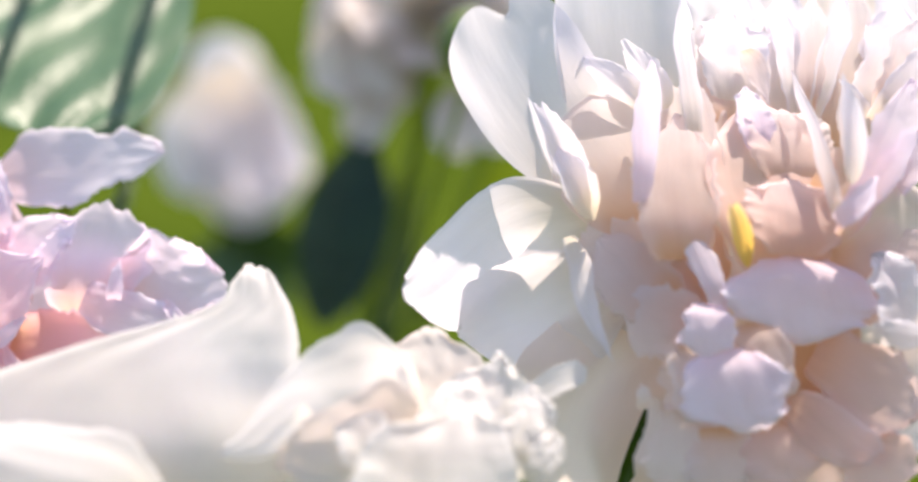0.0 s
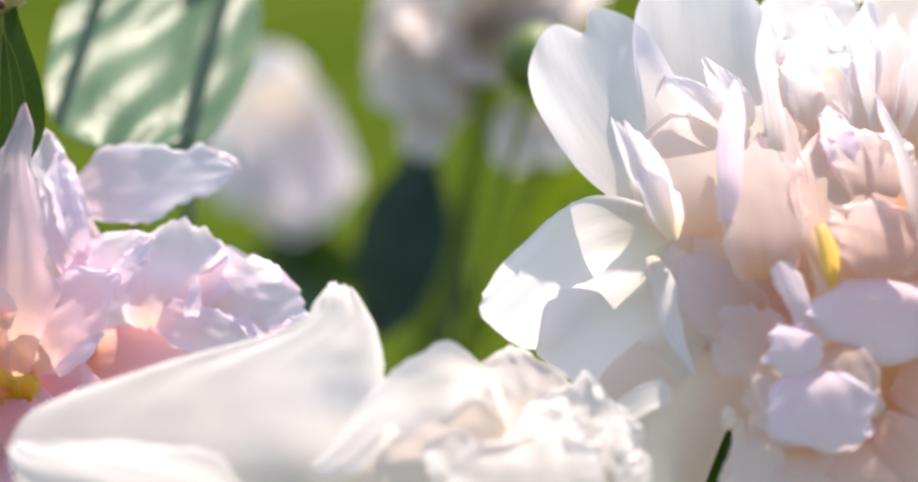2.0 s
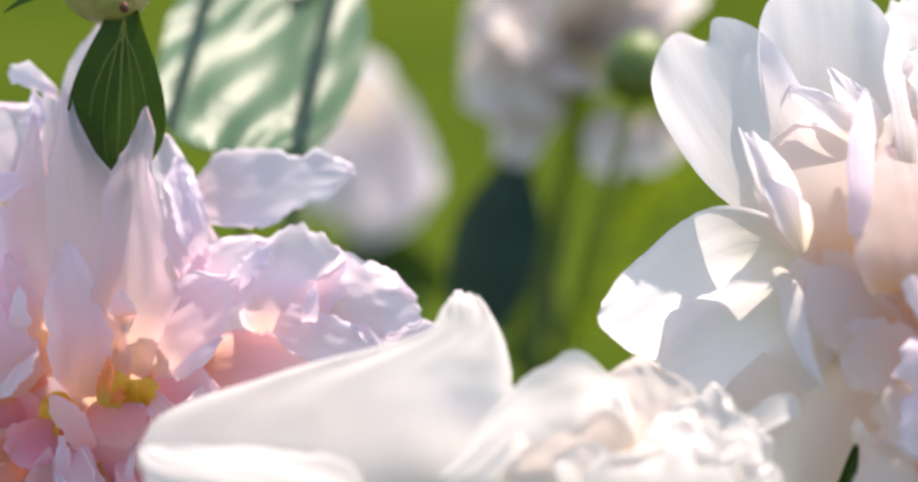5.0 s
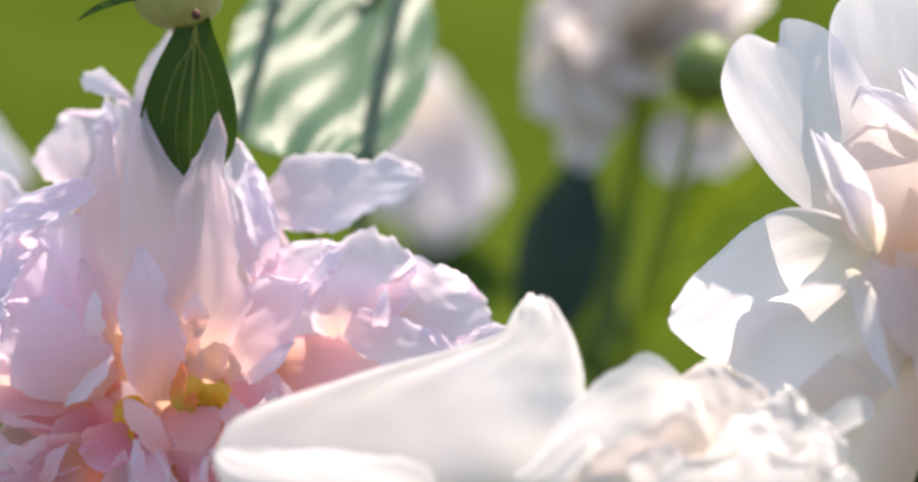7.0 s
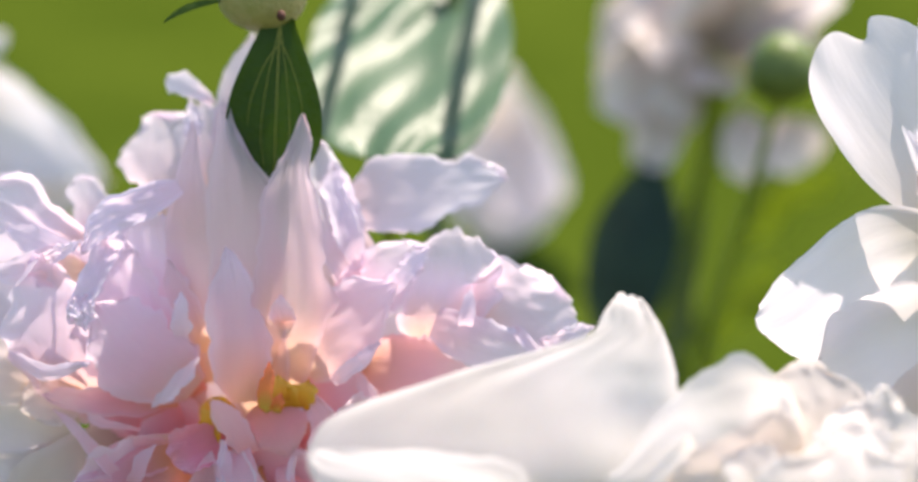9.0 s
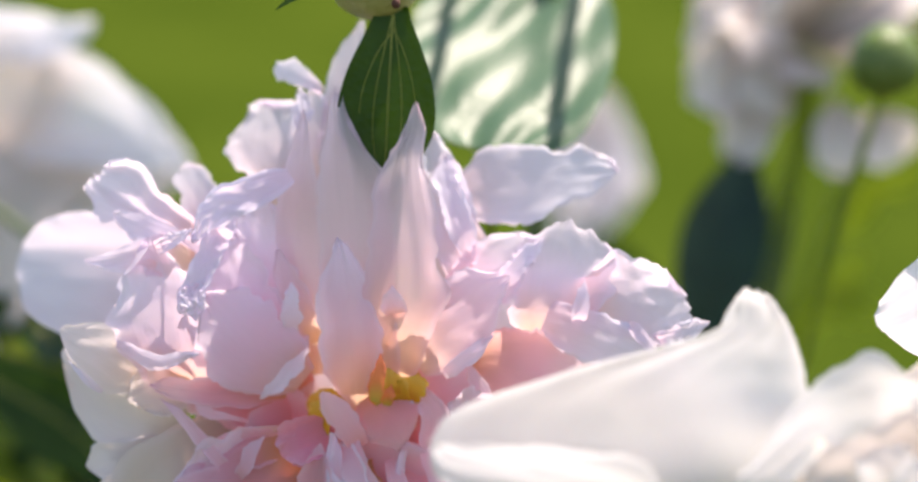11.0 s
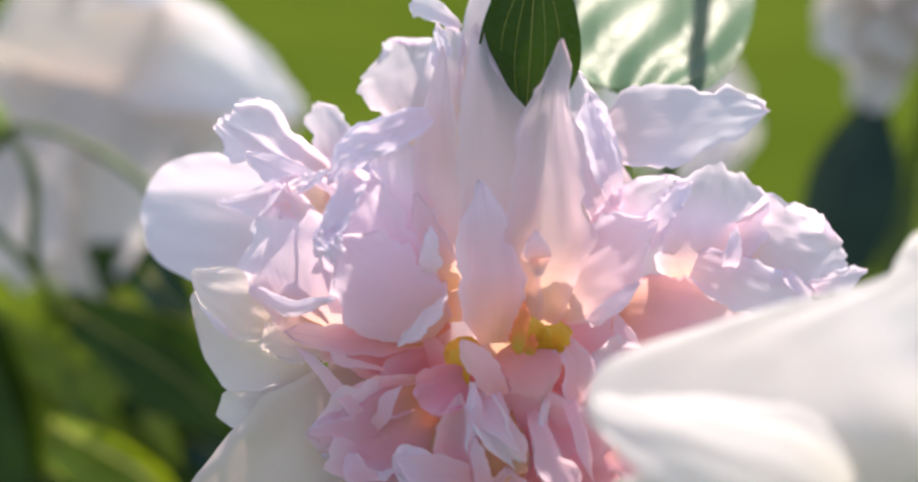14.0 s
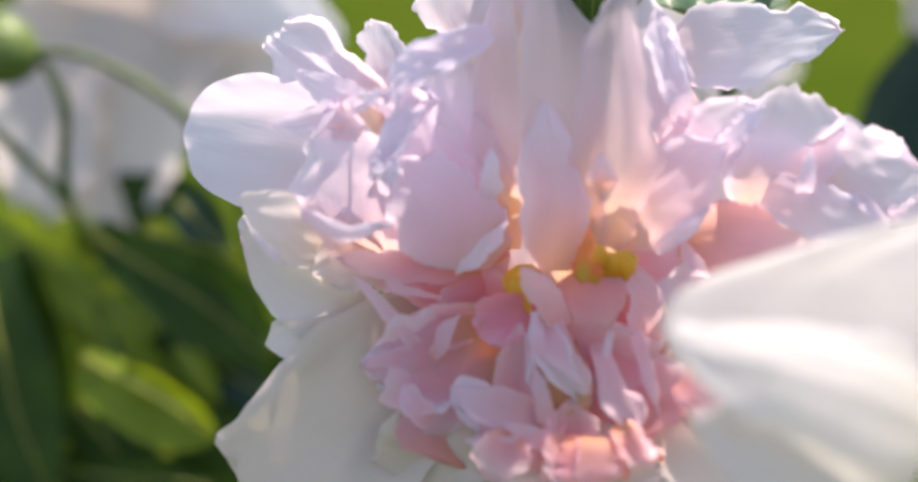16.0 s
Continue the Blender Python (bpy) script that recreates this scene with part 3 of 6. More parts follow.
petal(pink, DEEP, (-0.0123, -0.0238, 0.7207), (-0.0143, -0.0225, 0.7297), 0.0065, belly=0.6, point=0.4, bow=0.0010, cup=0.1, ruf=0.3, rag=0.08, crease=0.03, roll=0.06, slant=0.03)
petal(pink, RIM, (-0.0192, -0.0254, 0.7240), (0.0005, -0.0270, 0.7155), 0.0024, fan=0, belly=0.5, foot=0.6, point=0.3, cup=-0.35, ruf=0.7, bow=0.0008, rag=0.06, crease=0.06, roll=0, slant=0, crumple=0.25, sweep=0.0008)
petal(pink, ROSE, (-0.0097, -0.0219, 0.7178), (-0.0212, -0.0302, 0.7107), 0.0157, belly=0.6, point=0.4, bow=0.0021, cup=-0.15, ruf=0.3, rag=0.08, crease=0.03, roll=0.06, slant=0.03)
petal(pink, ROSE, (0.0081, -0.0207, 0.7178), (-0.0042, -0.0315, 0.7050), 0.0248, belly=0.6, point=0.4, bow=0.0026, cup=-0.1, ruf=0.15, rag=0.06, crease=0.03, roll=0.08, slant=0.03)
petal(pink, ROSE, (0.0131, -0.0189, 0.7193), (0.0172, -0.0264, 0.7048), 0.0196, belly=0.6, point=0.4, bow=0.0026, cup=-0.1, ruf=0.2, rag=0.07, crease=0.03, roll=0, slant=0)
petal(pink, GOLD, (-0.0125, -0.0088, 0.7427), (-0.0173, -0.0083, 0.7451), 0.0047, belly=0.6, point=0.5, cup=0.2, rag=0.04, crease=0.03, roll=0.22, slant=0.1)
petal(pink, GOLD, (-0.0002, -0.0050, 0.7409), (0.0052, -0.0012, 0.7559), 0.0091, belly=0.6, point=0.4, bow=0.0007, cup=0.3, ruf=0.3, rag=0.08, crease=0.03, roll=0.2, slant=0.09)
petal(pink, GOLD, (-0.0015, -0.0051, 0.7409), (-0.0006, -0.0021, 0.7543), 0.0078, belly=0.6, point=0.4, bow=0.0007, cup=0.3, ruf=0.3, rag=0.08, crease=0.03, roll=0.2, slant=0.09)
petal(pink, GOLD, (-0.0093, -0.0036, 0.7415), (-0.0174, -0.0057, 0.7476), 0.0104, belly=0.6, point=0.4, bow=0.0007, cup=0.3, ruf=0.3, rag=0.08, crease=0.03, roll=0.01, slant=0)
petal(pink, CORAL, (-0.0004, -0.0065, 0.7470), (-0.0026, -0.0058, 0.7583), 0.0034, belly=0.6, point=0.5, bow=0.0007, cup=0.5, ruf=0.4, rag=0.1, crease=0.03, roll=-0.16, slant=-0.07)
petal(pink, CORAL, (-0.0004, -0.0065, 0.7470), (-0.0034, -0.0074, 0.7541), 0.0031, belly=0.6, point=0.5, bow=0.0007, cup=0.5, ruf=0.4, rag=0.1, crease=0.03, roll=0.14, slant=0.06)
petal(pink, CORAL, (-0.0004, -0.0065, 0.7470), (-0.0005, -0.0074, 0.7535), 0.0029, belly=0.6, point=0.5, bow=0.0007, cup=0.5, ruf=0.4, rag=0.1, crease=0.03, roll=0.19, slant=0.09)
petal(pink, CORAL, (-0.0004, -0.0065, 0.7470), (0.0011, -0.0080, 0.7514), 0.0026, belly=0.6, point=0.5, bow=0.0007, cup=0.5, ruf=0.4, rag=0.1, crease=0.03, roll=0.06, slant=0.03)
petal(pink, GOLD, (0.0010, -0.0052, 0.7452), (0.0047, -0.0041, 0.7504), 0.0052, belly=0.6, point=0.45, bow=0.0007, cup=0.4, ruf=0.5, rag=0.11, crease=0.03, roll=0.02, slant=0.01)
blade(pink, PINK, (-0.0175, 0.0130, 0.7890), (-0.0196, 0.0270, 0.8176), (1.4, 1.4, 1.9, 2.4, 2, 1.3, 0), (4.4, 4.4, 3.7, 3, 3.9, 2, 0), crease=0.05, rag=0.1)
blade(pink, RIM, (-0.0190, 0.0219, 0.8138), (-0.0294, 0.0259, 0.8208), (-2, -1.9, -1.2, -0.1, 1, 0.5, 0), (5.2, 5.2, 5.2, 5.5, 5.6, 4.5, 3.9), bow=0.0008, cup=-0.105, ruf=0.1)
blade(pink, RIM, (-0.0207, 0.0159, 0.8068), (-0.0219, 0.0210, 0.8178), (1.6, 1.6, 1.6, 1.3, 1, 0.4, 0), (2, 2, 2.3, 2.6, 1.8, 0.6, 0), rag=0.2, crumple=0.15)
blade(pink, PINK, (-0.0248, 0.0126, 0.7876), (-0.0324, 0.0315, 0.8123), (7.3, 7.4, 9, 10.1, 8.3, 5.2, 3.9), (8.2, 8.4, 8.7, 8.9, 8.8, 8.7, 0), ruf=0.25, crease=0.06, roll=0.1)
blade(pink, PINK, (-0.0462, 0.0126, 0.7843), (-0.0491, 0.0217, 0.7988), (3.8, 3.8, 3.8, 4.1, 4.7, 3.5, 2.9), (7.7, 7.7, 6.5, 5.2, 3.8, 2.9, 0), ruf=0.1, crease=0.03)
blade(pink, PINK, (-0.0416, 0.0060, 0.7783), (-0.0714, 0.0126, 0.7986), (3.4, 3.4, 3.6, 5, 7.6, 7.7, 6.9), (5.4, 5.4, 5.7, 6.5, 8.9, 6.1, 3.9), pleats=0.05, ruf=0.2, crease=0.06)
blade(pink, RIM, (-0.0374, 0.0008, 0.7778), (-0.0647, 0.0034, 0.7905), (3.6, 3.6, 3.6, 3.7, 3.9, 2.4, 0), (3.1, 3.1, 3.1, 3.1, 2.8, 1.6, 0), ruf=0.3, crease=0.06, rag=0.1)
blade(pink, PINK, (-0.0451, -0.0031, 0.7781), (-0.0702, -0.0061, 0.7815), (1.6, 1.6, 1.6, 1.8, 2, 1.1, 0), (7.1, 7.3, 7.6, 4.7, 2.4, 1, 0), ruf=0.3, crease=0.05, cup=-0.052)
blade(pink, PINK, (-0.0476, -0.0091, 0.7507), (-0.0549, -0.0043, 0.7844), (9.5, 9.4, 10.9, 11.3, 9.5, 6.3, 0), (11.2, 9.9, 8.5, 8.7, 7.8, 6.3, 0), cup=0.105, ruf=0.25, crease=0.04, roll=0.12)
blade(pink, RIM, (-0.0614, -0.0112, 0.7670), (-0.0421, -0.0146, 0.7622), (-2.9, -2.9, -3.4, -3.3, -1.2, -0.3, 0), (5.7, 5.9, 7, 7, 4.4, 1.7, 0), cup=-0.105, ruf=0.2, bow=0.0004)
blade(pink, BLUSH, (-0.0565, -0.0085, 0.7539), (-0.0765, -0.0110, 0.7640), (7.7, 7.4, 6.5, 5.1, 3.3, 1.2, 0), (9.3, 9.3, 9.1, 7.9, 5.9, 4.1, 3.5), cup=0.052, ruf=0.04, rag=0.03, roll=0.03, crease=0.01)
# Pale sliver added as the sunlit edge of the outer petal.
blade(pink, RIM, (-0.0653, -0.0161, 0.7527), (-0.0738, -0.0133, 0.7595), (1, 1, 1, 0.7, 0.3, 0.1, 0), (0.8, 0.8, 0.8, 0.7, 0.3, 0.1, 0))
blade(pink, BLUSH, (-0.0464, -0.0076, 0.7531), (-0.0584, -0.0125, 0.7466), (5.6, 5.6, 5.6, 5.2, 3.9, 2.2, 1.1), (7.5, 7.5, 7.5, 7.5, 6.9, 6.3, 6), ruf=0.15)
blade(pink, PINK, (-0.0192, -0.0062, 0.7547), (-0.0392, 0.0006, 0.7877), (13.2, 17.5, 18.2, 15.7, 11.8, 7.7, 5.5), (5.3, 5.3, 5.4, 5.4, 5.1, 4.2, 3.6), cup=0.052, ruf=0.12, crease=0.04)
blade(pink, PINK, (-0.0175, -0.0101, 0.7547), (-0.0417, -0.0080, 0.7748), (8.5, 10.3, 13.5, 13.8, 10.4, 5.6, 0), (5.2, 5.5, 6.6, 7, 6.6, 4.1, 0), cup=-0.035, bow=0.0012, ruf=0.1, crease=0.03)
blade(pink, PINK, (-0.0236, -0.0017, 0.7617), (-0.0315, 0.0061, 0.7929), (5.3, 5.3, 5.3, 5.9, 6.6, 5.6, 4.9), (7.1, 7.1, 7, 6.6, 6.2, 6, 4.4), crease=0.05, ruf=0.12)
blade(pink, PEACH, (-0.0158, -0.0059, 0.7532), (-0.0202, 0.0112, 0.8148), (6.6, 6.6, 7.5, 7.7, 4.5, 1.4, 0), (3.4, 3.4, 3.5, 2.9, 1.8, 1.2, 0), crease=0.06, ruf=0.15, rag=0.08)
blade(pink, PEACH, (-0.0167, -0.0059, 0.7611), (-0.0250, -0.0016, 0.7833), (2, 2, 2.5, 3.4, 3, 1.6, 0), (3.5, 3.5, 3.5, 3.4, 2.6, 1.3, 0), cup=0.052)
blade(pink, RIM, (-0.0212, -0.0095, 0.7658), (-0.0213, -0.0074, 0.7771), (2.3, 2.3, 2.3, 2, 1.6, 0.6, 0), (2.4, 2.4, 2.4, 2.1, 1.9, 0.7, 0), rag=0.2, ruf=0.4)
# Each crumpled band gets a second sheet, added to deepen its shade.
blade(pink, RIM, (-0.0215, -0.0004, 0.8005), (-0.0443, -0.0065, 0.7860), (2.2, 2.2, 1.9, 0.7, 0, 0.6, 0), (4.5, 5.3, 6.5, 7.8, 6.3, 2.5, 0), crumple=0.09, rag=0.1, ruf=0.35, crease=0.07)
blade(pink, RIM, (-0.0213, -0.0017, 0.8008), (-0.0441, -0.0078, 0.7864), (2.2, 2.2, 1.9, 0.7, 0, 0.6, 0), (4.5, 5.2, 6.5, 7.8, 6.3, 2.5, 0), crumple=0.09, rag=0.1, ruf=0.35, crease=0.07)
blade(pink, RIM, (-0.0356, -0.0058, 0.7885), (-0.0467, -0.0127, 0.7709), (1.9, 1.9, 2.1, 2.3, 2.4, 1.7, 0), (4.6, 4.5, 3.9, 3.3, 3.2, 1.6, 0), crumple=0.09, rag=0.1, ruf=0.35, crease=0.07)
blade(pink, RIM, (-0.0355, -0.0071, 0.7888), (-0.0465, -0.0140, 0.7713), (1.9, 1.9, 2.1, 2.3, 2.4, 1.7, 0), (4.6, 4.5, 3.9, 3.3, 3.2, 1.6, 0), crumple=0.09, rag=0.1, ruf=0.35, crease=0.07)
blade(pink, RIM, (-0.0437, -0.0119, 0.7787), (-0.0426, -0.0153, 0.7701), (3.1, 3.1, 3.1, 3.3, 2.7, 0.9, 0), (2.9, 2.9, 2.7, 2.4, 1.9, 0.7, 0), crumple=0.2, ruf=0.4)
blade(pink, RIM, (-0.0535, -0.0077, 0.7867), (-0.0440, -0.0078, 0.7900), (0.5, 0.5, 0.5, 0.3, 0.2, 0.1, 0), (3.7, 3.7, 3.4, 2.8, 2, 0.7, 0), crumple=0.15, ruf=0.3)
blade(pink, PEACH, (-0.0058, -0.0134, 0.7462), (-0.0116, 0.0086, 0.8197), (5.3, 5.3, 5.7, 6.5, 4.5, 2.6, 1.4), (11.5, 11.5, 11.3, 10.5, 7.5, 3.1, 1.5), crease=0.02, ruf=0.07, rag=0.18)
blade(pink, PEACH, (0.0009, -0.0131, 0.7548), (0.0074, 0.0054, 0.8173), (7.2, 7.2, 7.5, 7.4, 5, 2.2, 1), (9.9, 9.9, 10.8, 7.8, 3, 2.2, 0), crease=0.02, ruf=0.08, rag=0.2)
blade(pink, PINK, (-0.0078, -0.0138, 0.7513), (-0.0103, -0.0046, 0.7872), (5.1, 5.8, 6.8, 5.8, 3.6, 1.6, 0), (6.2, 8, 8.9, 8.1, 4.9, 2.3, 0), cup=-0.052, crease=0.03, ruf=0.06)
blade(pink, RIM, (-0.0208, -0.0061, 0.7653), (-0.0286, -0.0129, 0.7502), (5.6, 5.6, 5.5, 5, 4.1, 1.4, 0), (2.7, 2.5, 1.8, 1, 0.5, 0.2, 0), ruf=0.1, cup=0.052)
blade(pink, PEACH, (0.0167, -0.0006, 0.7621), (0.0179, 0.0127, 0.7954), (9.3, 9.4, 8.9, 8.3, 5.1, 1.8, 0), (9.8, 9.8, 8.8, 7.1, 4.2, 1.5, 0), ruf=0.05)
blade(pink, RIM, (0.0178, -0.0009, 0.7751), (0.0102, 0.0164, 0.8083), (4.3, 4.5, 5.6, 6.7, 5.1, 2, 0), (5.9, 5.9, 6.5, 5.8, 4.1, 2.2, 0), crease=0.16, ruf=0.35, rag=0.12)
blade(pink, RIM, (0.0204, -0.0009, 0.7822), (0.0132, 0.0112, 0.8041), (3.4, 3.4, 3.6, 4, 3.9, 1.4, 0), (2.5, 2.6, 2.5, 2.4, 1.8, 1, 0), crease=0.16, ruf=0.4, rag=0.15)
blade(pink, PINK, (0.0029, -0.0086, 0.7691), (0.0020, -0.0075, 0.7766), (2.8, 2.8, 2.8, 2.5, 1.7, 0.6, 0), (2.8, 2.8, 2.8, 2.5, 1.8, 0.7, 0), cup=0.07)
blade(pink, RIM, (0.0168, 0.0150, 0.7927), (0.0555, 0.0232, 0.7971), (8.5, 9.6, 9.2, 7.8, 7.5, 5.1, 0), (7.8, 8.4, 8.2, 6.1, 4.4, 2.7, 0), ruf=0.16, rag=0.14, bow=0.0001, cup=0, crease=0.03)
blade(pink, PINK, (0.0159, -0.0006, 0.7693), (0.0345, 0.0034, 0.7871), (6.9, 6.9, 6.9, 7, 4.7, 2.6, 0), (8.2, 8.2, 8.2, 8, 6.7, 5.8, 3.2), ruf=0.2, crease=0.05)
blade(pink, PINK, (0.0397, -0.0035, 0.7622), (0.0441, 0.0050, 0.7891), (11.9, 11.9, 11.6, 11.1, 10.3, 9.6, 9.6), (10.1, 10.1, 10.5, 11.3, 11.6, 11.5, 10.5), ruf=0.12, crease=0.03)
blade(pink, PINK, (0.0456, -0.0019, 0.7682), (0.0721, 0.0003, 0.7723), (10.8, 11, 12.8, 11.6, 8.6, 5.7, 3.2), (4.6, 4.5, 6.2, 8.8, 8.7, 8.6, 8.6), ruf=0.35, crease=0.08, rag=0.08, roll=0.15)
blade(pink, RIM, (0.0387, -0.0044, 0.7699), (0.0644, -0.0071, 0.7603), (4.5, 4.5, 4.5, 4.4, 3.9, 2.3, 0), (7.9, 7.9, 7.9, 7.3, 5.3, 2.9, 0), bow=0.0008, ruf=0.12, cup=-0.042)
blade(pink, HEART, (0.0202, -0.0047, 0.7579), (0.0499, -0.0062, 0.7545), (8.6, 8.9, 9.4, 8.6, 6.4, 2.3, 0), (8.8, 9, 10.6, 9.7, 5.9, 2.4, 0), ruf=0.06, cup=0.1)
blade(pink, PINK, (0.0057, -0.0092, 0.7598), (0.0293, -0.0048, 0.7791), (8.3, 8.3, 8.8, 8.7, 6.7, 3.2, 0), (10.3, 10.2, 9.8, 8.5, 5.4, 2.7, 0), bow=0.0008, ruf=0.12, crease=0.03, cup=-0.035)
blade(pink, RIM, (0.0142, -0.0115, 0.7560), (0.0260, -0.0096, 0.7655), (1.6, 1.6, 1.6, 1.5, 1.4, 0.7, 0), (1.9, 1.9, 2, 2.2, 1.1, 0.4, 0), rag=0.1, ruf=0.2)
blade(pink, RIM, (0.0456, -0.0061, 0.7672), (0.0473, -0.0033, 0.7773), (2.1, 2.1, 2, 1.7, 1.3, 0.4, 0), (1.8, 1.8, 1.7, 1.5, 1, 0.4, 0))
blade(pink, RIM, (0.0279, -0.0031, 0.7746), (0.0370, 0.0002, 0.7864), (3.2, 3.2, 3.1, 3, 2.2, 0.8, 0), (1.4, 1.4, 1.5, 1.5, 1.6, 0.8, 0), rag=0.15, ruf=0.4, crease=0.1)
blade(pink, RIM, (0.0629, -0.0052, 0.7633), (0.0766, -0.0040, 0.7677), (1.6, 1.6, 1.6, 1.7, 1.7, 0.6, 0), (2.9, 2.9, 2.8, 2.5, 2.3, 0.9, 0), crumple=0.15, ruf=0.4, rag=0.15)
blade(pink, RIM, (0.0575, -0.0060, 0.7677), (0.0643, -0.0081, 0.7601), (1.8, 1.8, 1.9, 1.9, 1.5, 0.5, 0), (1.3, 1.3, 1.3, 1.2, 1, 0.3, 0), ruf=0.2)
blade(pink, ROSE, (-0.0087, -0.0277, 0.7095), (-0.0125, -0.0103, 0.7455), (29, 29, 29.5, 30.3, 26.6, 19.3, 15.8), (27.7, 27.8, 27.4, 26.9, 21.8, 15.5, 13.1), ruf=0.08)
blade(pink, AMBER, (-0.0038, -0.0247, 0.7210), (-0.0069, -0.0175, 0.7367), (4.3, 4.3, 4.4, 4.4, 3, 1, 0), (6.1, 6.1, 6.1, 6.2, 3.2, 1.1, 0), cup=0.07)
blade(pink, HEART, (0.0066, -0.0149, 0.7396), (0.0127, -0.0229, 0.7257), (3.6, 3.6, 3.5, 3.5, 2.4, 0.8, 0), (4.9, 4.9, 4.9, 4.5, 3.9, 1.7, 0), cup=0.2, ruf=0.1)
blade(pink, RIBBON, (-0.0050, -0.0175, 0.7399), (-0.0140, -0.0130, 0.7522), (2.4, 2.4, 2.6, 3, 2.4, 1.3, 0), (3.5, 3.5, 3.6, 3.7, 2.9, 1.6, 0), cup=-0.052, ruf=0.08)
blade(pink, HEART, (-0.0041, -0.0112, 0.7503), (0.0040, -0.0177, 0.7395), (6.6, 6.6, 8.2, 10.4, 7.4, 5.4, 0), (4.5, 4.5, 4.5, 4.6, 2.9, 1, 0), ruf=0.06, cup=-0.12)
blade(pink, RIBBON, (-0.0088, -0.0166, 0.7417), (0.0009, -0.0252, 0.7278), (3.2, 3.1, 2.5, 2.5, 2.8, 1.1, 0), (3.9, 4, 4.1, 2.3, 1, 0.3, 0), ruf=0.12, cup=0.07)
blade(pink, DEEP, (-0.0108, -0.0138, 0.7430), (-0.0185, -0.0191, 0.7346), (2.1, 2.1, 2.1, 2.3, 1.6, 0.6, 0), (6.7, 6.7, 6.7, 7.7, 8.7, 5.7, 4.3), ruf=0.2, crease=0.06)
blade(pink, HEART, (-0.0214, -0.0146, 0.7413), (-0.0389, -0.0163, 0.7412), (5.8, 5.8, 6.5, 8.1, 7.3, 4.1, 0), (2, 2, 2.2, 2.6, 1.7, 0.6, 0), ruf=0.08, cup=0.2)
blade(pink, RIBBON, (-0.0329, -0.0209, 0.7332), (-0.0522, -0.0131, 0.7498), (1.8, 1.8, 1.5, 1, 0.5, 0.2, 0), (1.4, 1.4, 1.8, 2, 1.9, 0.6, 0), cup=0.07, ruf=0.08)
blade(pink, RIBBON, (-0.0339, -0.0213, 0.7333), (-0.0273, -0.0164, 0.7421), (1.3, 1.3, 1.6, 2.1, 1.5, 0.5, 0), (1.9, 1.9, 1.9, 1.4, 0.7, 0.3, 0), cup=0.07, ruf=0.12)
blade(pink, RIBBON, (-0.0307, -0.0129, 0.7480), (-0.0450, -0.0111, 0.7515), (4.1, 4.1, 4.7, 5.6, 4.3, 1.6, 0), (-2.9, -2.9, -2.9, -2.8, -0.5, -0.2, 0), cup=0.035, ruf=0.1)
blade(pink, HEART, (-0.0180, -0.0164, 0.7366), (-0.0479, -0.0214, 0.7320), (12.9, 13, 14.4, 14.7, 5.1, 2.9, 0), (-2, -2, -0.9, 1.3, 2.2, 1.2, 0), ruf=0.12, cup=-0.08, crease=0.02)
blade(pink, RIBBON, (-0.0314, -0.0266, 0.7216), (-0.0395, -0.0236, 0.7288), (4.1, 4.2, 4.2, 4.2, 3, 1.1, 0), (1.5, 1.5, 1.5, 1.6, 1.7, 0.7, 0), ruf=0.15, cup=0.07)
blade(pink, RIBBON, (-0.0090, -0.0262, 0.7236), (-0.0281, -0.0254, 0.7286), (4.8, 4.8, 5.6, 5.8, 4.2, 1.6, 0), (3.3, 3.4, 3.6, 2.9, 1.9, 0.7, 0), ruf=0.2, cup=0.052, rag=0.05)
blade(pink, HEART, (-0.0131, -0.0258, 0.7212), (-0.0137, -0.0179, 0.7412), (6.2, 6.2, 6, 5.6, 3.9, 2.2, 0), (2.6, 2.6, 2.6, 2.6, 2, 0.7, 0), ruf=0.15, cup=0.2)
blade(pink, RIBBON, (-0.0102, -0.0225, 0.7310), (-0.0106, -0.0171, 0.7429), (2.2, 2.2, 2.1, 1.9, 1.2, 0.4, 0), (1.5, 1.5, 1.5, 1.5, 1.2, 0.4, 0), cup=-0.07, ruf=0.15)
blade(pink, RIBBON, (-0.0076, -0.0281, 0.7208), (-0.0105, -0.0227, 0.7328), (1.9, 1.9, 1.9, 1.8, 1.4, 0.5, 0), (2.4, 2.4, 2.3, 1.9, 1.3, 0.5, 0), cup=-0.07, ruf=0.15)
blade(pink, RIBBON, (0.0039, -0.0180, 0.7388), (0.0127, -0.0283, 0.7228), (-0.1, -0.1, -0.2, -0.4, 2.4, 1.9, 0), (4.6, 4.5, 5.5, 7, 5.8, 4.5, 0), ruf=0.12, cup=0.087)
blade(pink, RIBBON, (0.0094, -0.0155, 0.7438), (0.0163, -0.0265, 0.7240), (1.3, 1.3, 1.4, 1.5, 0.9, 0.3, 0), (1.8, 1.8, 1.8, 1.8, 1.2, 0.4, 0), ruf=0.15, cup=-0.07)
blade(pink, RIBBON, (0.0139, -0.0183, 0.7373), (0.0062, -0.0115, 0.7518), (2.5, 2.5, 2.2, 0, -0, 0.7, 0), (5.2, 5.2, 5.9, 6.7, 5.8, 5.2, 4.9), ruf=0.25, rag=0.06, crease=0.03)
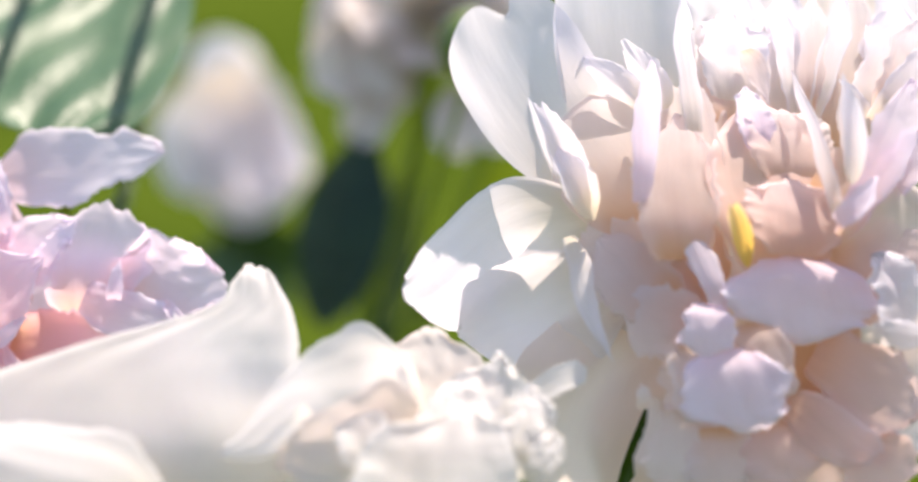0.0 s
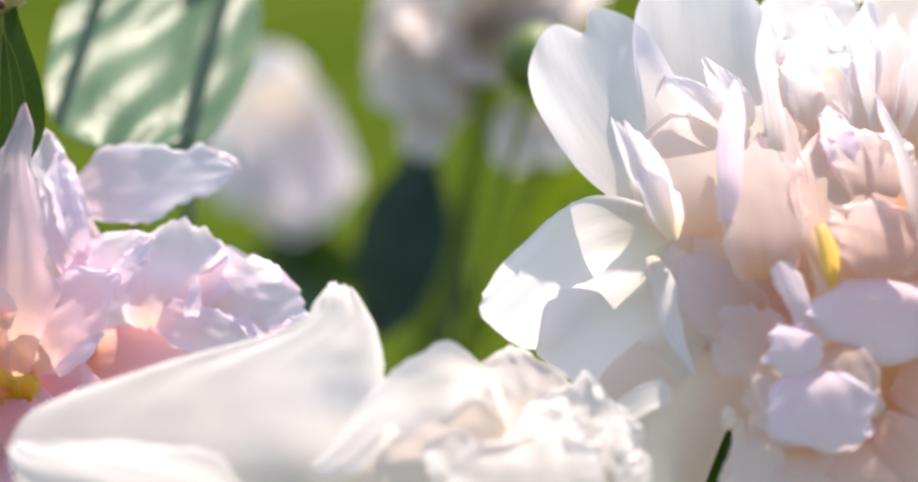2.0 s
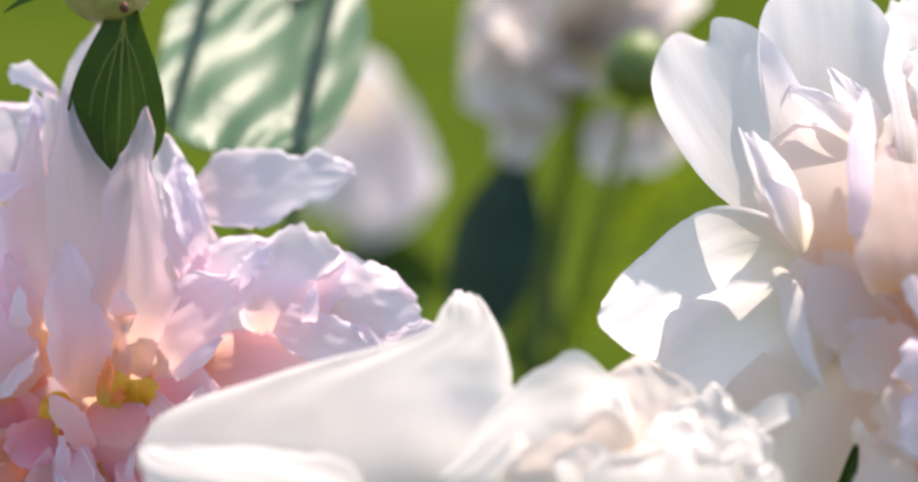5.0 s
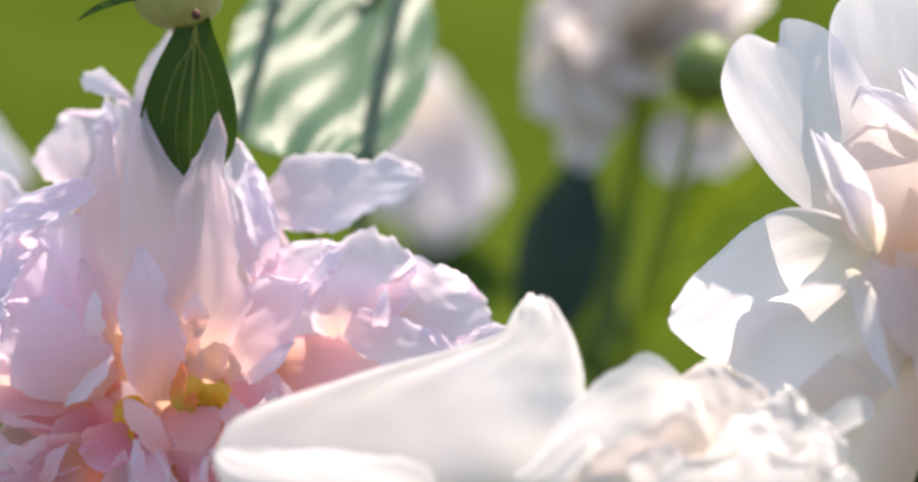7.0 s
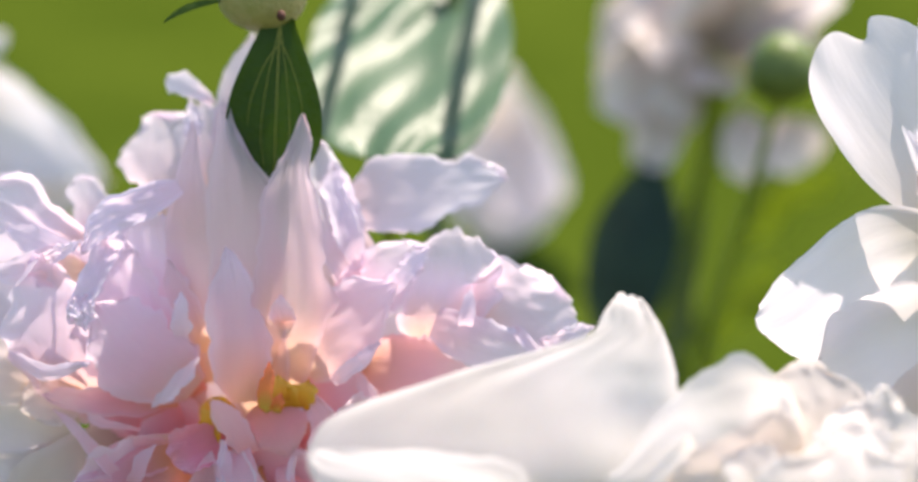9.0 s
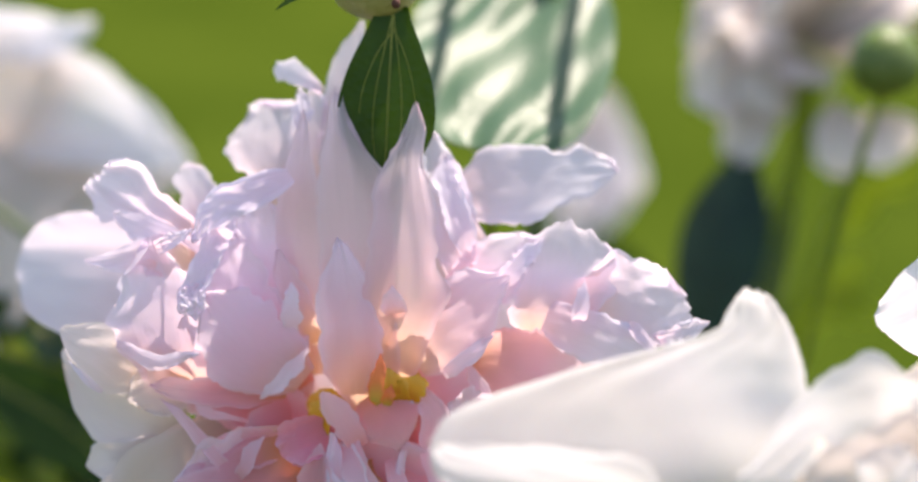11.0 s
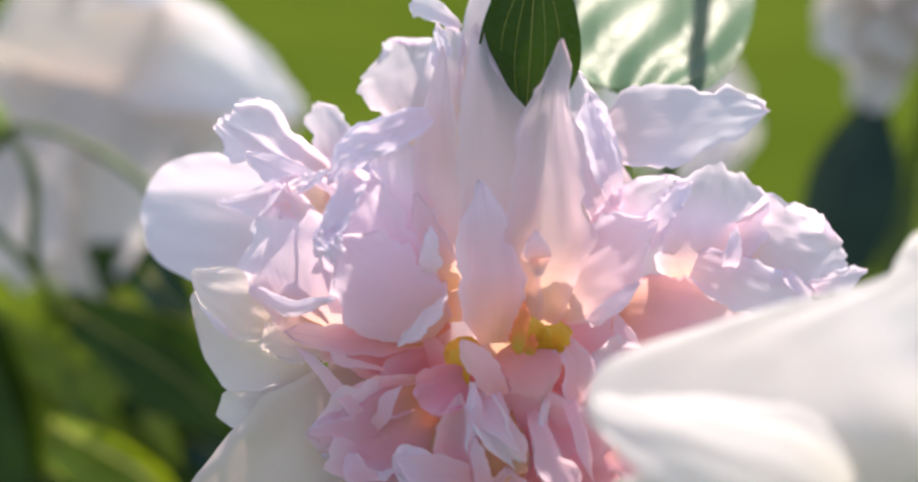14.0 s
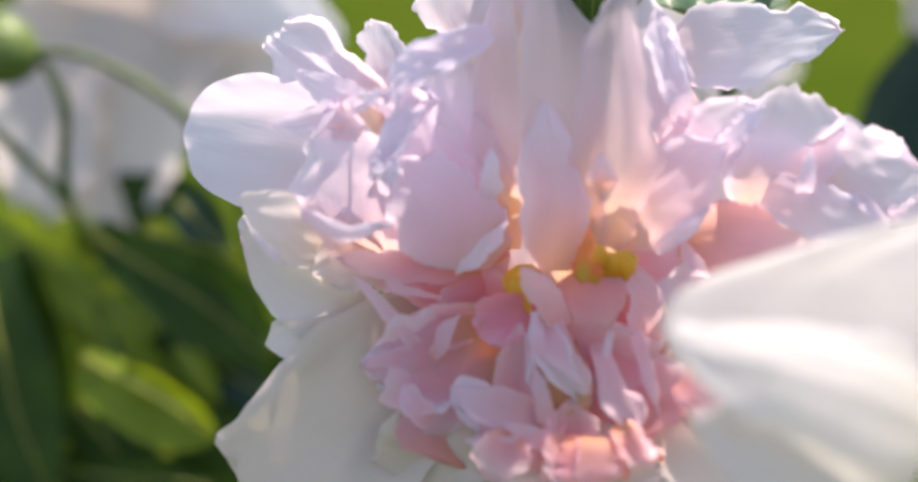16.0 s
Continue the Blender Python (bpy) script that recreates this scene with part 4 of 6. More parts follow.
blade(pink, PINK, (0.0276, -0.0131, 0.7465), (0.0153, -0.0123, 0.7492), (7.6, 7.6, 7.1, 6.3, 5.6, 2.3, 0), (5, 5, 5, 5.2, 4.1, 1.4, 0), ruf=0.12)
blade(pink, RIBBON, (0.0270, -0.0147, 0.7443), (0.0196, -0.0079, 0.7588), (2.4, 2.4, 2.4, 2, 1.6, 0.7, 0), (2.6, 2.6, 2.5, 2, 1.4, 0.5, 0), cup=-0.07, ruf=0.08)
blade(pink, RIBBON, (-0.0086, -0.0314, 0.7142), (-0.0251, -0.0305, 0.7193), (2.9, 2.9, 2.9, 2.5, 1.8, 0.7, 0), (4.5, 4.5, 4, 3.5, 2.1, 0.7, 0), ruf=0.2, cup=0.035)
blade(pink, RIBBON, (-0.0030, -0.0298, 0.7186), (-0.0175, -0.0287, 0.7231), (3.2, 3.2, 3.2, 2.7, 2.1, 0.7, 0), (1.3, 1.3, 1.2, 1.1, 0.6, 0.2, 0), ruf=0.2, cup=0.035)
blade(pink, HEART, (-0.0022, -0.0303, 0.7111), (-0.0033, -0.0242, 0.7264), (6.1, 6.2, 6.1, 5.4, 4.7, 1.8, 0), (7.3, 7.3, 7.1, 6.2, 5.2, 2.1, 0), ruf=0.12, cup=0.3)
blade(pink, HEART, (0.0118, -0.0300, 0.7115), (0.0064, -0.0269, 0.7211), (4, 4, 4, 4, 3.6, 3.1, 2.9), (8, 7.7, 6.6, 5.4, 2.9, 1, 0), ruf=0.2, cup=0.3)
blade(pink, ROSE, (-0.0230, -0.0091, 0.7528), (-0.0539, -0.0119, 0.7531), (5.4, 5.4, 5.4, 5.4, 4.1, 2.7, 0), (1.4, 1.4, 1.4, 1.4, 1.5, 1.3, 0), ruf=0.12, cup=0.052)
blade(pink, HEART, (-0.0158, -0.0296, 0.7212), (-0.0185, -0.0365, 0.7129), (5.1, 5.2, 5.8, 6.4, 5.4, 4.8, 4.5), (4.4, 4.4, 5, 5.7, 6.3, 5.5, 5), ruf=0.2, rag=0.08, cup=0.3)
blade(pink, HEART, (0.0016, -0.0308, 0.7211), (0.0018, -0.0377, 0.7116), (6.2, 6.2, 6.5, 6.7, 4.3, 1.5, 0), (7.4, 7.5, 7.6, 7.8, 7.6, 2.7, 0), ruf=0.15, cup=-0.1)
blade(pink, ROSE, (0.0188, -0.0220, 0.7320), (0.0298, -0.0283, 0.7250), (7.2, 7.2, 7.2, 7.2, 7, 7, 6.9), (4, 4, 4, 4, 2.4, 0.8, 0), ruf=0.15, cup=0.035)
blade(pink, HEART, (-0.0046, -0.0301, 0.7212), (-0.0056, -0.0373, 0.7124), (4.1, 4.1, 4.1, 4, 3.1, 1.1, 0), (3.3, 3.3, 3.3, 3.3, 3.3, 1.2, 0), ruf=0.35, cup=0.4)
blade(pink, HEART, (0.0077, -0.0284, 0.7236), (0.0140, -0.0345, 0.7158), (2.9, 2.9, 2.9, 3.1, 3.3, 3.4, 0), (3.7, 3.7, 3.6, 3.4, 3.2, 1.3, 0), ruf=0.3, cup=0.3)
blade(pink, AMBER, (-0.0078, -0.0142, 0.7388), (-0.0121, -0.0274, 0.7169), (9, 9, 9.8, 10.8, 5.7, 2, 0), (8.5, 8.5, 8.6, 9.2, 9.8, 4, 0), ruf=0.1)
blade(pink, AMBER, (-0.0231, -0.0144, 0.7384), (-0.0351, -0.0239, 0.7227), (8.6, 8.6, 8.5, 8.3, 6.1, 2.1, 0), (6.8, 6.8, 6.8, 6.6, 6, 2.1, 0), ruf=0.1)
blade(pink, SHADED_CREAM, (-0.0351, -0.0238, 0.7241), (-0.0388, -0.0264, 0.7055), (18.1, 18.5, 18.8, 18.5, 15.2, 13, 11.9), (7.1, 7.1, 7.1, 7.4, 7.9, 6.5, 5.7), ruf=0.12, rag=0.03)
blade(pink, PINK, (0.0026, -0.0046, 0.7458), (0.0445, 0.0077, 0.7773), (12.1, 12.1, 12.1, 12.3, 9.5, 5.6, 0), (13.7, 13.7, 15.5, 18.7, 15.1, 10.7, 0), ruf=0.08)
blade(pink, ROSE, (-0.0001, -0.0055, 0.7461), (0.0243, -0.0011, 0.7567), (8.9, 8.9, 9.1, 9.3, 6.5, 2.3, 0), (10.1, 10.1, 9.9, 9.7, 8.9, 3.1, 0), ruf=0.08)
blade(pink, ROSE, (-0.0181, -0.0040, 0.7451), (-0.0559, 0.0001, 0.7574), (11.3, 11.3, 11.5, 11.7, 8, 2.8, 0), (10.1, 10.1, 10.4, 11.3, 11.6, 8, 6.1), ruf=0.08)
blade(pink, PINK, (-0.0182, -0.0023, 0.7503), (-0.0547, 0.0046, 0.7735), (7.8, 7.9, 8, 8.1, 5.8, 2, 0), (12.8, 12.8, 12.8, 12.9, 11.5, 8.4, 6.9), ruf=0.08)
# Four hidden backing petals, added to keep the sun off the left side.
blade(pink, PINK, (-0.0256, 0.0035, 0.7539), (-0.0393, 0.0166, 0.7877), (9.1, 9.1, 10.1, 12.3, 12.4, 9.1, 7.6), (12.9, 12.9, 13.3, 13.1, 10, 7.8, 0), ruf=0.1)
blade(pink, PINK, (-0.0273, 0.0060, 0.7530), (-0.0425, 0.0190, 0.7856), (9.9, 9.9, 10.3, 11.5, 11.8, 8, 6.3), (14.6, 14.6, 14.7, 14, 10.2, 6.7, 0), ruf=0.1)
blade(pink, PINK, (-0.0265, -0.0020, 0.7470), (-0.0612, 0.0096, 0.7733), (8.9, 8.9, 9.1, 9.5, 8, 4.8, 0), (12.5, 12.5, 12.7, 13, 11.5, 6.5, 4.9), ruf=0.1)
blade(pink, ROSE, (-0.0266, -0.0015, 0.7439), (-0.0601, 0.0091, 0.7646), (9.9, 9.9, 9.7, 9, 7, 2.5, 0), (13.4, 13.4, 13.4, 13.3, 13.2, 6.2, 0), ruf=0.1)
blade(pink, GOLD, (0.0029, -0.0127, 0.7476), (0.0012, -0.0108, 0.7576), (2.7, 2.7, 2.7, 2.8, 2.9, 1.4, 0), (4.6, 4.6, 4.5, 4.2, 3.1, 1.4, 0), ruf=0.3)
blade(pink, GOLD, (0.0056, -0.0129, 0.7492), (0.0082, -0.0104, 0.7561), (4.5, 4.5, 4.4, 3.9, 2.8, 1, 0), (3.3, 3.3, 3.3, 3.3, 3, 2.8, 0), ruf=0.3)
blade(pink, CORAL, (-0.0011, -0.0178, 0.7515), (0.0000, -0.0154, 0.7627), (2, 2, 1.8, 1.5, 1, 0.4, 0), (1.7, 1.7, 1.7, 1.7, 1.5, 0.5, 0), ruf=0.3)
blade(pink, CORAL, (-0.0008, -0.0143, 0.7495), (-0.0035, -0.0132, 0.7539), (1, 1, 0.9, 0.6, 0.3, 0.1, 0), (1.6, 1.6, 1.6, 1.6, 1.1, 0.4, 0), ruf=0.3)
blade(pink, CORAL, (0.0014, -0.0144, 0.7494), (0.0023, -0.0126, 0.7541), (1.7, 1.7, 1.7, 1.4, 0.7, 0.2, 0), (1.2, 1.2, 1.2, 1.2, 0.7, 0.2, 0), ruf=0.3)
blade(pink, GOLD, (-0.0149, -0.0153, 0.7410), (-0.0134, -0.0109, 0.7508), (4.1, 4.1, 4, 3.8, 3, 1, 0), (2.5, 2.5, 2.5, 2.5, 2.3, 0.8, 0), ruf=0.2)
blade(pink, PINK, (-0.0133, 0.0182, 0.8007), (-0.0077, 0.0349, 0.8318), (5.3, 5.3, 5.3, 5.3, 3.8, 1.3, 0), (2.6, 2.7, 2.8, 3.2, 3.1, 1.1, 0), ruf=0.15, crease=0.04)
blade(pink, SHADED_CREAM, (-0.0387, -0.0114, 0.7422), (-0.0714, -0.0275, 0.6947), (19.3, 20.9, 23.9, 22, 19.9, 19.9, 19.9), (12.1, 13.4, 15.1, 16.6, 18.7, 15.8, 12.3), ruf=0.06, rag=0.04)
blade(pink, PALE_SHADED, (0.0128, -0.0237, 0.7243), (0.0379, -0.0322, 0.7073), (11, 11, 10.9, 10.3, 9.6, 8.1, 0), (9.4, 9.4, 9.4, 9.4, 5.1, 1.8, 0), ruf=0.1)
blade(pink, PALE_SHADED, (-0.0046, -0.0248, 0.7187), (0.0009, -0.0337, 0.7010), (16.5, 16.5, 16.7, 17.2, 17.8, 18.1, 18.2), (14.1, 14.1, 14, 14, 14, 14, 14), ruf=0.1)
blade(pink, PALE_SHADED, (-0.0472, -0.0052, 0.7466), (-0.0792, -0.0015, 0.7541), (17.6, 17.5, 17.3, 14.8, 9, 4, 0), (5.8, 5.9, 5.9, 6.7, 7.4, 7.2, 5.6), ruf=0.06, rag=0.03)
blade(pink, PALE_SHADED, (-0.0534, -0.0088, 0.7408), (-0.0712, -0.0121, 0.7320), (9, 9, 9, 7.9, 6.6, 4.4, 0), (0.5, 0.5, 1, 3, 3.5, 2.1, 0), ruf=0.06, rag=0.03)
tube('stem', [(-0.0093, 0.0106, 0.7227), (-0.0090, 0.0084, 0.7086), (-0.0066, -0.0040, 0.6688), (0.0034, 0.0160, 0.3500), (0.0134, 0.0260, 0.0200)], [0.0044, 0.0031, 0.0026, 0.0026, 0.0031], STEM, pink)

# ---- the white double peony with a blush heart ----

white = thing('peony_flower', (0.2035, 0.0207, 0.0200), 'white double peony with a blush peach heart and broad outer petals', 'flower', 'peony flowers')
petal(white, WHITE, (0.1665, -0.0114, 0.7980), (0.1655, 0.0128, 0.8488), 0.0331, belly=0.62, point=0.4, bow=0.0038, cup=0.12, ruf=0.08, crease=0.02)
petal(white, WHITE, (0.1655, -0.0181, 0.7927), (0.1338, 0.0097, 0.8384), 0.0318, belly=0.62, point=0.4, bow=0.0045, cup=0.15, ruf=0.06, notch=0.1, sweep=-0.0032, crease=0.02)
petal(white, CREAM, (0.1691, -0.0323, 0.7771), (0.1476, -0.0434, 0.7330), 0.0420, belly=0.6, point=0.4, bow=0.0051, cup=-0.06, ruf=0.1, crease=0.02)
petal(white, CREAM, (0.1766, -0.0307, 0.7709), (0.1738, -0.0433, 0.7267), 0.0382, belly=0.6, point=0.4, bow=0.0051, cup=0.06, ruf=0.15, crease=0.02)
petal(white, WHITE, (0.1556, -0.0354, 0.7948), (0.1433, -0.0245, 0.8198), 0.0079, belly=0.6, point=0.5, bow=0.0013, cup=0.6, ruf=0.4, rag=0.14, crease=0.03, roll=0.08)
petal(white, WHITE, (0.1552, -0.0374, 0.7967), (0.1479, -0.0300, 0.8110), 0.0076, belly=0.6, point=0.5, bow=0.0013, cup=0.6, ruf=0.5, rag=0.16, crease=0.03, roll=-0.13)
petal(white, BLUSH, (0.1772, -0.0412, 0.7896), (0.1581, -0.0066, 0.8167), 0.0331, belly=0.62, point=0.45, bow=0.0064, cup=-0.2, ruf=0.15, sweep=-0.0025, crease=0.02)
petal(white, WHITE, (0.1677, -0.0211, 0.8198), (0.1555, -0.0060, 0.8272), 0.0071, belly=0.45, point=0.85, bow=0.0013, cup=0.2, ruf=0.4, rag=0.04, crease=0.03, roll=-0.06)
petal(white, WHITE, (0.1730, -0.0218, 0.8186), (0.1651, -0.0055, 0.8314), 0.0076, belly=0.45, point=0.85, bow=0.0013, cup=0.2, ruf=0.4, rag=0.04, crease=0.03, roll=-0.08)
petal(white, WHITE, (0.2094, -0.0479, 0.8074), (0.2080, -0.0402, 0.8291), 0.0051, belly=0.5, point=0.7, bow=0.0013, cup=0.4, ruf=0.4, rag=0.14, crease=0.03, roll=0.11)
petal(white, BLUSH, (0.1849, -0.0373, 0.7870), (0.1576, -0.0252, 0.7891), 0.0382, belly=0.6, point=0.4, bow=0.0025, cup=-0.1, ruf=0.3, rag=0.12, crease=0.03, roll=0)
petal(white, BLUSH, (0.1852, -0.0368, 0.7841), (0.1584, -0.0330, 0.7718), 0.0331, belly=0.6, point=0.4, bow=0.0025, cup=-0.1, ruf=0.3, rag=0.12, crease=0.03, roll=-0.2)
petal(white, BLUSH, (0.1993, -0.0425, 0.7913), (0.2278, -0.0439, 0.7943), 0.0459, belly=0.6, point=0.4, bow=0.0025, cup=-0.1, ruf=0.3, rag=0.12, crease=0.03, roll=-0.1)
petal(white, BLUSH, (0.1992, -0.0483, 0.7713), (0.2302, -0.0564, 0.7519), 0.0459, belly=0.6, point=0.4, bow=0.0025, cup=-0.1, ruf=0.3, rag=0.12, crease=0.03, roll=-0.15)
petal(white, BLUSH, (0.1901, -0.0491, 0.7661), (0.1964, -0.0619, 0.7238), 0.0510, belly=0.6, point=0.4, bow=0.0025, cup=-0.1, ruf=0.3, rag=0.12, crease=0.03, roll=-0.07)
petal(white, BLUSH, (0.1872, -0.0416, 0.7773), (0.1997, -0.0388, 0.7997), 0.0293, belly=0.6, point=0.4, bow=0.0013, cup=0.05, ruf=0.2, crease=0.02)
petal(white, HONEY, (0.1870, -0.0507, 0.7895), (0.1831, -0.0482, 0.8029), 0.0044, belly=0.6, point=0.5, bow=0.0006, cup=0.3, ruf=0.3, rag=0.12, crease=0.03, roll=0.12)
petal(white, BLUSH, (0.1847, -0.0441, 0.7864), (0.1622, -0.0366, 0.7924), 0.0217, belly=0.6, point=0.5, bow=0.0019, cup=0.05, ruf=0.12, crease=0.02)
petal(white, BLUSH, (0.1834, -0.0447, 0.7839), (0.1593, -0.0405, 0.7827), 0.0229, belly=0.6, point=0.5, bow=0.0019, cup=0.05, ruf=0.12, crease=0.02)
petal(white, BLUSH, (0.1830, -0.0466, 0.7818), (0.1640, -0.0458, 0.7748), 0.0229, belly=0.6, point=0.45, bow=0.0019, cup=0.05, ruf=0.12, crease=0.02)
blade(white, WHITE, (0.1541, -0.0312, 0.7954), (0.1144, -0.0078, 0.7691), (8.9, 9.1, 9.2, 12, 12.8, 10.2, 5.2), (9.5, 15.1, 15.1, 12.1, 8.8, 6, 4.2), cup=-0.028, ruf=0.024, rag=0.02, bow=0.0012, crease=0.004)
blade(white, WHITE, (0.1534, -0.0379, 0.7895), (0.1253, -0.0217, 0.7659), (22.2, 22.4, 22.7, 21.3, 19.1, 12, 4.2), (5.4, 6.2, 7.5, 7.9, 6.9, 3.5, 0), cup=-0.042, ruf=0.048, rag=0.04, bow=0.0012, crease=0.01, rollr=0.12)
blade(white, WHITE, (0.1512, -0.0357, 0.7936), (0.1579, -0.0532, 0.7693), (1.6, 1.6, 0.9, 0.3, 0, 0, 0), (3.7, 3.7, 4.3, 4.1, 2.5, 0.9, 0), cup=-0.14, ruf=0.08)
# Both broad pale petals carry the sky's lilac light in their colour.
blade(white, RIM, (0.2001, -0.0483, 0.7916), (0.1987, -0.0557, 0.7738), (9.8, 12.9, 15.3, 16.1, 13.5, 11.7, 11.7), (11.7, 13.1, 17.1, 17, 13.3, 10.4, 10.4), ruf=0.064, rag=0.08, cup=-0.042, bow=0.0008, crease=0.012)
blade(white, RIM, (0.1832, -0.0582, 0.7741), (0.1852, -0.0650, 0.7567), (7.4, 8.7, 11, 10.5, 9.6, 9.6, 9.6), (9.5, 11.9, 12.9, 12.7, 10.4, 7.5, 7.4), ruf=0.08, rag=0.08, cup=-0.042, bow=0.0008, crease=0.012)
blade(white, RIM, (0.1785, -0.0540, 0.7825), (0.1770, -0.0581, 0.7720), (5.3, 5.3, 5.5, 5.8, 5.9, 5.9, 5.9), (5.7, 5.7, 5.7, 6, 6.4, 6.5, 6.5), ruf=0.064, cup=-0.052)
blade(white, BLUSH, (0.1895, -0.0542, 0.7791), (0.1946, -0.0612, 0.7636), (3.8, 3.8, 3.8, 3.8, 3.8, 3.4, 0), (7.4, 7.2, 6.9, 6.6, 3.8, 1.3, 0), ruf=0.08, cup=-0.035)
blade(white, RIM, (0.1805, -0.0548, 0.7814), (0.1732, -0.0422, 0.7997), (2.4, 2.4, 2.4, 2.4, 2.3, 0.9, 0), (3.4, 3.4, 3.3, 3.1, 2.7, 1.7, 0), cup=-0.105, ruf=0.08, bow=0.0008)
blade(white, SHELL, (0.1947, -0.0506, 0.7905), (0.1960, -0.0217, 0.8204), (14.4, 14.5, 15.3, 15.7, 12.5, 9.3, 6.2), (14.5, 14.6, 14.8, 13.1, 9.5, 5.7, 0), ruf=0.064, rag=0.04, cup=0.052, crease=0.02)
blade(white, BLUSH, (0.1755, -0.0502, 0.7931), (0.1751, -0.0259, 0.8179), (11.8, 11.9, 11.6, 11.3, 8.3, 4.1, 0), (6.9, 6.9, 7.1, 6.7, 5.5, 3.2, 0), ruf=0.064, cup=-0.035, crease=0.02)
blade(white, BLUSH, (0.1708, -0.0512, 0.7816), (0.1547, -0.0373, 0.7906), (8.1, 9, 10, 8.8, 6.9, 2.6, 0), (8.2, 8.3, 8.3, 8.3, 7.8, 5.3, 4.1), ruf=0.048, cup=-0.035)
blade(white, BLUSH, (0.1763, -0.0538, 0.7771), (0.1600, -0.0478, 0.7805), (8.5, 8.7, 9.3, 9.8, 7.2, 3.7, 0), (6.7, 6.7, 6.7, 6.7, 5.8, 3.9, 0), ruf=0.048, cup=-0.035)
blade(white, BLUSH, (0.1741, -0.0562, 0.7740), (0.1730, -0.0623, 0.7590), (4, 4, 4, 3.8, 3, 1.1, 0), (4.8, 4.8, 4.7, 4.1, 3.4, 1.5, 0), ruf=0.08, cup=0.035)
blade(white, WHITE, (0.2070, -0.0496, 0.8004), (0.2007, -0.0231, 0.8276), (2, 2.1, 1.8, 1.4, 1.5, 0.6, 0), (1.4, 1.4, 1.6, 1.7, 1, 0.4, 0), cup=0.087, ruf=0.16, rag=0.1, crease=0.05)
blade(white, BLUSH, (0.2128, -0.0425, 0.8039), (0.2126, -0.0236, 0.8248), (2.8, 2.8, 2.9, 3.1, 2.1, 0.8, 0), (3.7, 3.7, 3.5, 3, 1.8, 0.6, 0), cup=0.087, ruf=0.12, rag=0.1, crease=0.03)
blade(white, PINK, (0.2074, -0.0523, 0.7986), (0.2281, -0.0281, 0.8255), (2.9, 3, 4.3, 5, 4.3, 2.4, 0), (3.9, 4, 4.6, 4.8, 3.9, 1.4, 0), cup=0.105, ruf=0.28, rag=0.18, crease=0.07)
blade(white, RIM, (0.2050, -0.0520, 0.8011), (0.2154, -0.0453, 0.8086), (1.9, 1.9, 1.8, 1.6, 1.1, 0.4, 0), (4, 3.7, 3.4, 3.1, 1.6, 0.5, 0), ruf=0.24, rag=0.08)
blade(white, WHITE, (0.2214, -0.0585, 0.7744), (0.2142, -0.0495, 0.7920), (5.5, 5.5, 4.4, 2.2, 2.6, 1.1, 0), (6.5, 6.5, 7, 7.6, 6.6, 5.9, 0), ruf=0.4, rag=0.16, crease=0.12)
blade(white, WHITE, (0.2109, -0.0587, 0.7759), (0.2272, -0.0577, 0.7767), (3.6, 3.6, 3.7, 3.2, 1.6, 0.6, 0), (1.7, 1.8, 2.3, 2.9, 1.9, 0.6, 0), ruf=0.32, rag=0.1, cup=-0.105)
blade(white, SHELL, (0.2072, -0.0486, 0.7871), (0.2297, -0.0463, 0.7916), (8.1, 8.1, 8.9, 9.7, 7.7, 6.1, 5.3), (10.1, 10.1, 10.1, 10.1, 8.1, 6.3, 0), ruf=0.08, cup=-0.035)
blade(white, SHELL, (0.2024, -0.0556, 0.7735), (0.2264, -0.0605, 0.7616), (6.4, 6.4, 6.3, 6.2, 4.4, 1.5, 0), (10.1, 10.1, 12.4, 13.1, 11, 8.9, 0), ruf=0.064, cup=-0.035, crease=0.02)
blade(white, SHELL, (0.1951, -0.0615, 0.7638), (0.2163, -0.0669, 0.7509), (4.4, 4.4, 4.3, 4, 3.6, 1.7, 0), (5.9, 6.5, 7.6, 7.1, 5.1, 2.4, 0), ruf=0.096, cup=-0.035, rag=0.04)
blade(white, SHELL, (0.1928, -0.0620, 0.7586), (0.1960, -0.0678, 0.7462), (7.8, 7.8, 7.8, 8, 8.2, 8.2, 8.2), (7.9, 8.6, 9.3, 9.9, 9.9, 9.9, 9.9), ruf=0.096, cup=-0.035)
blade(white, BLUSH, (0.1790, -0.0617, 0.7573), (0.1797, -0.0676, 0.7450), (7.4, 7.6, 8.2, 8.8, 9.1, 9.1, 9.1), (6.4, 6.7, 7.2, 7.6, 7.6, 7.6, 7.6), ruf=0.096, cup=-0.035)
blade(white, CREAM, (0.1703, -0.0599, 0.7607), (0.1697, -0.0672, 0.7450), (5, 5.1, 5.6, 6, 6.2, 6.2, 6.2), (3.8, 4, 4.9, 5.7, 6.2, 6.2, 6.2), ruf=0.08, cup=-0.035)
blade(white, SHELL, (0.2117, -0.0641, 0.7552), (0.2161, -0.0694, 0.7439), (8.9, 8.8, 8.8, 8.6, 8.5, 8.4, 8.4), (6.5, 7.1, 7.7, 7.9, 7.9, 7.9, 7.9), ruf=0.096, cup=-0.035)
blade(white, CREAM, (0.1640, -0.0595, 0.7606), (0.1635, -0.0575, 0.7659), (1.7, 1.7, 1.5, 1.3, 1, 0.3, 0), (2, 2, 1.8, 1.6, 1.2, 0.4, 0), cup=0.07)
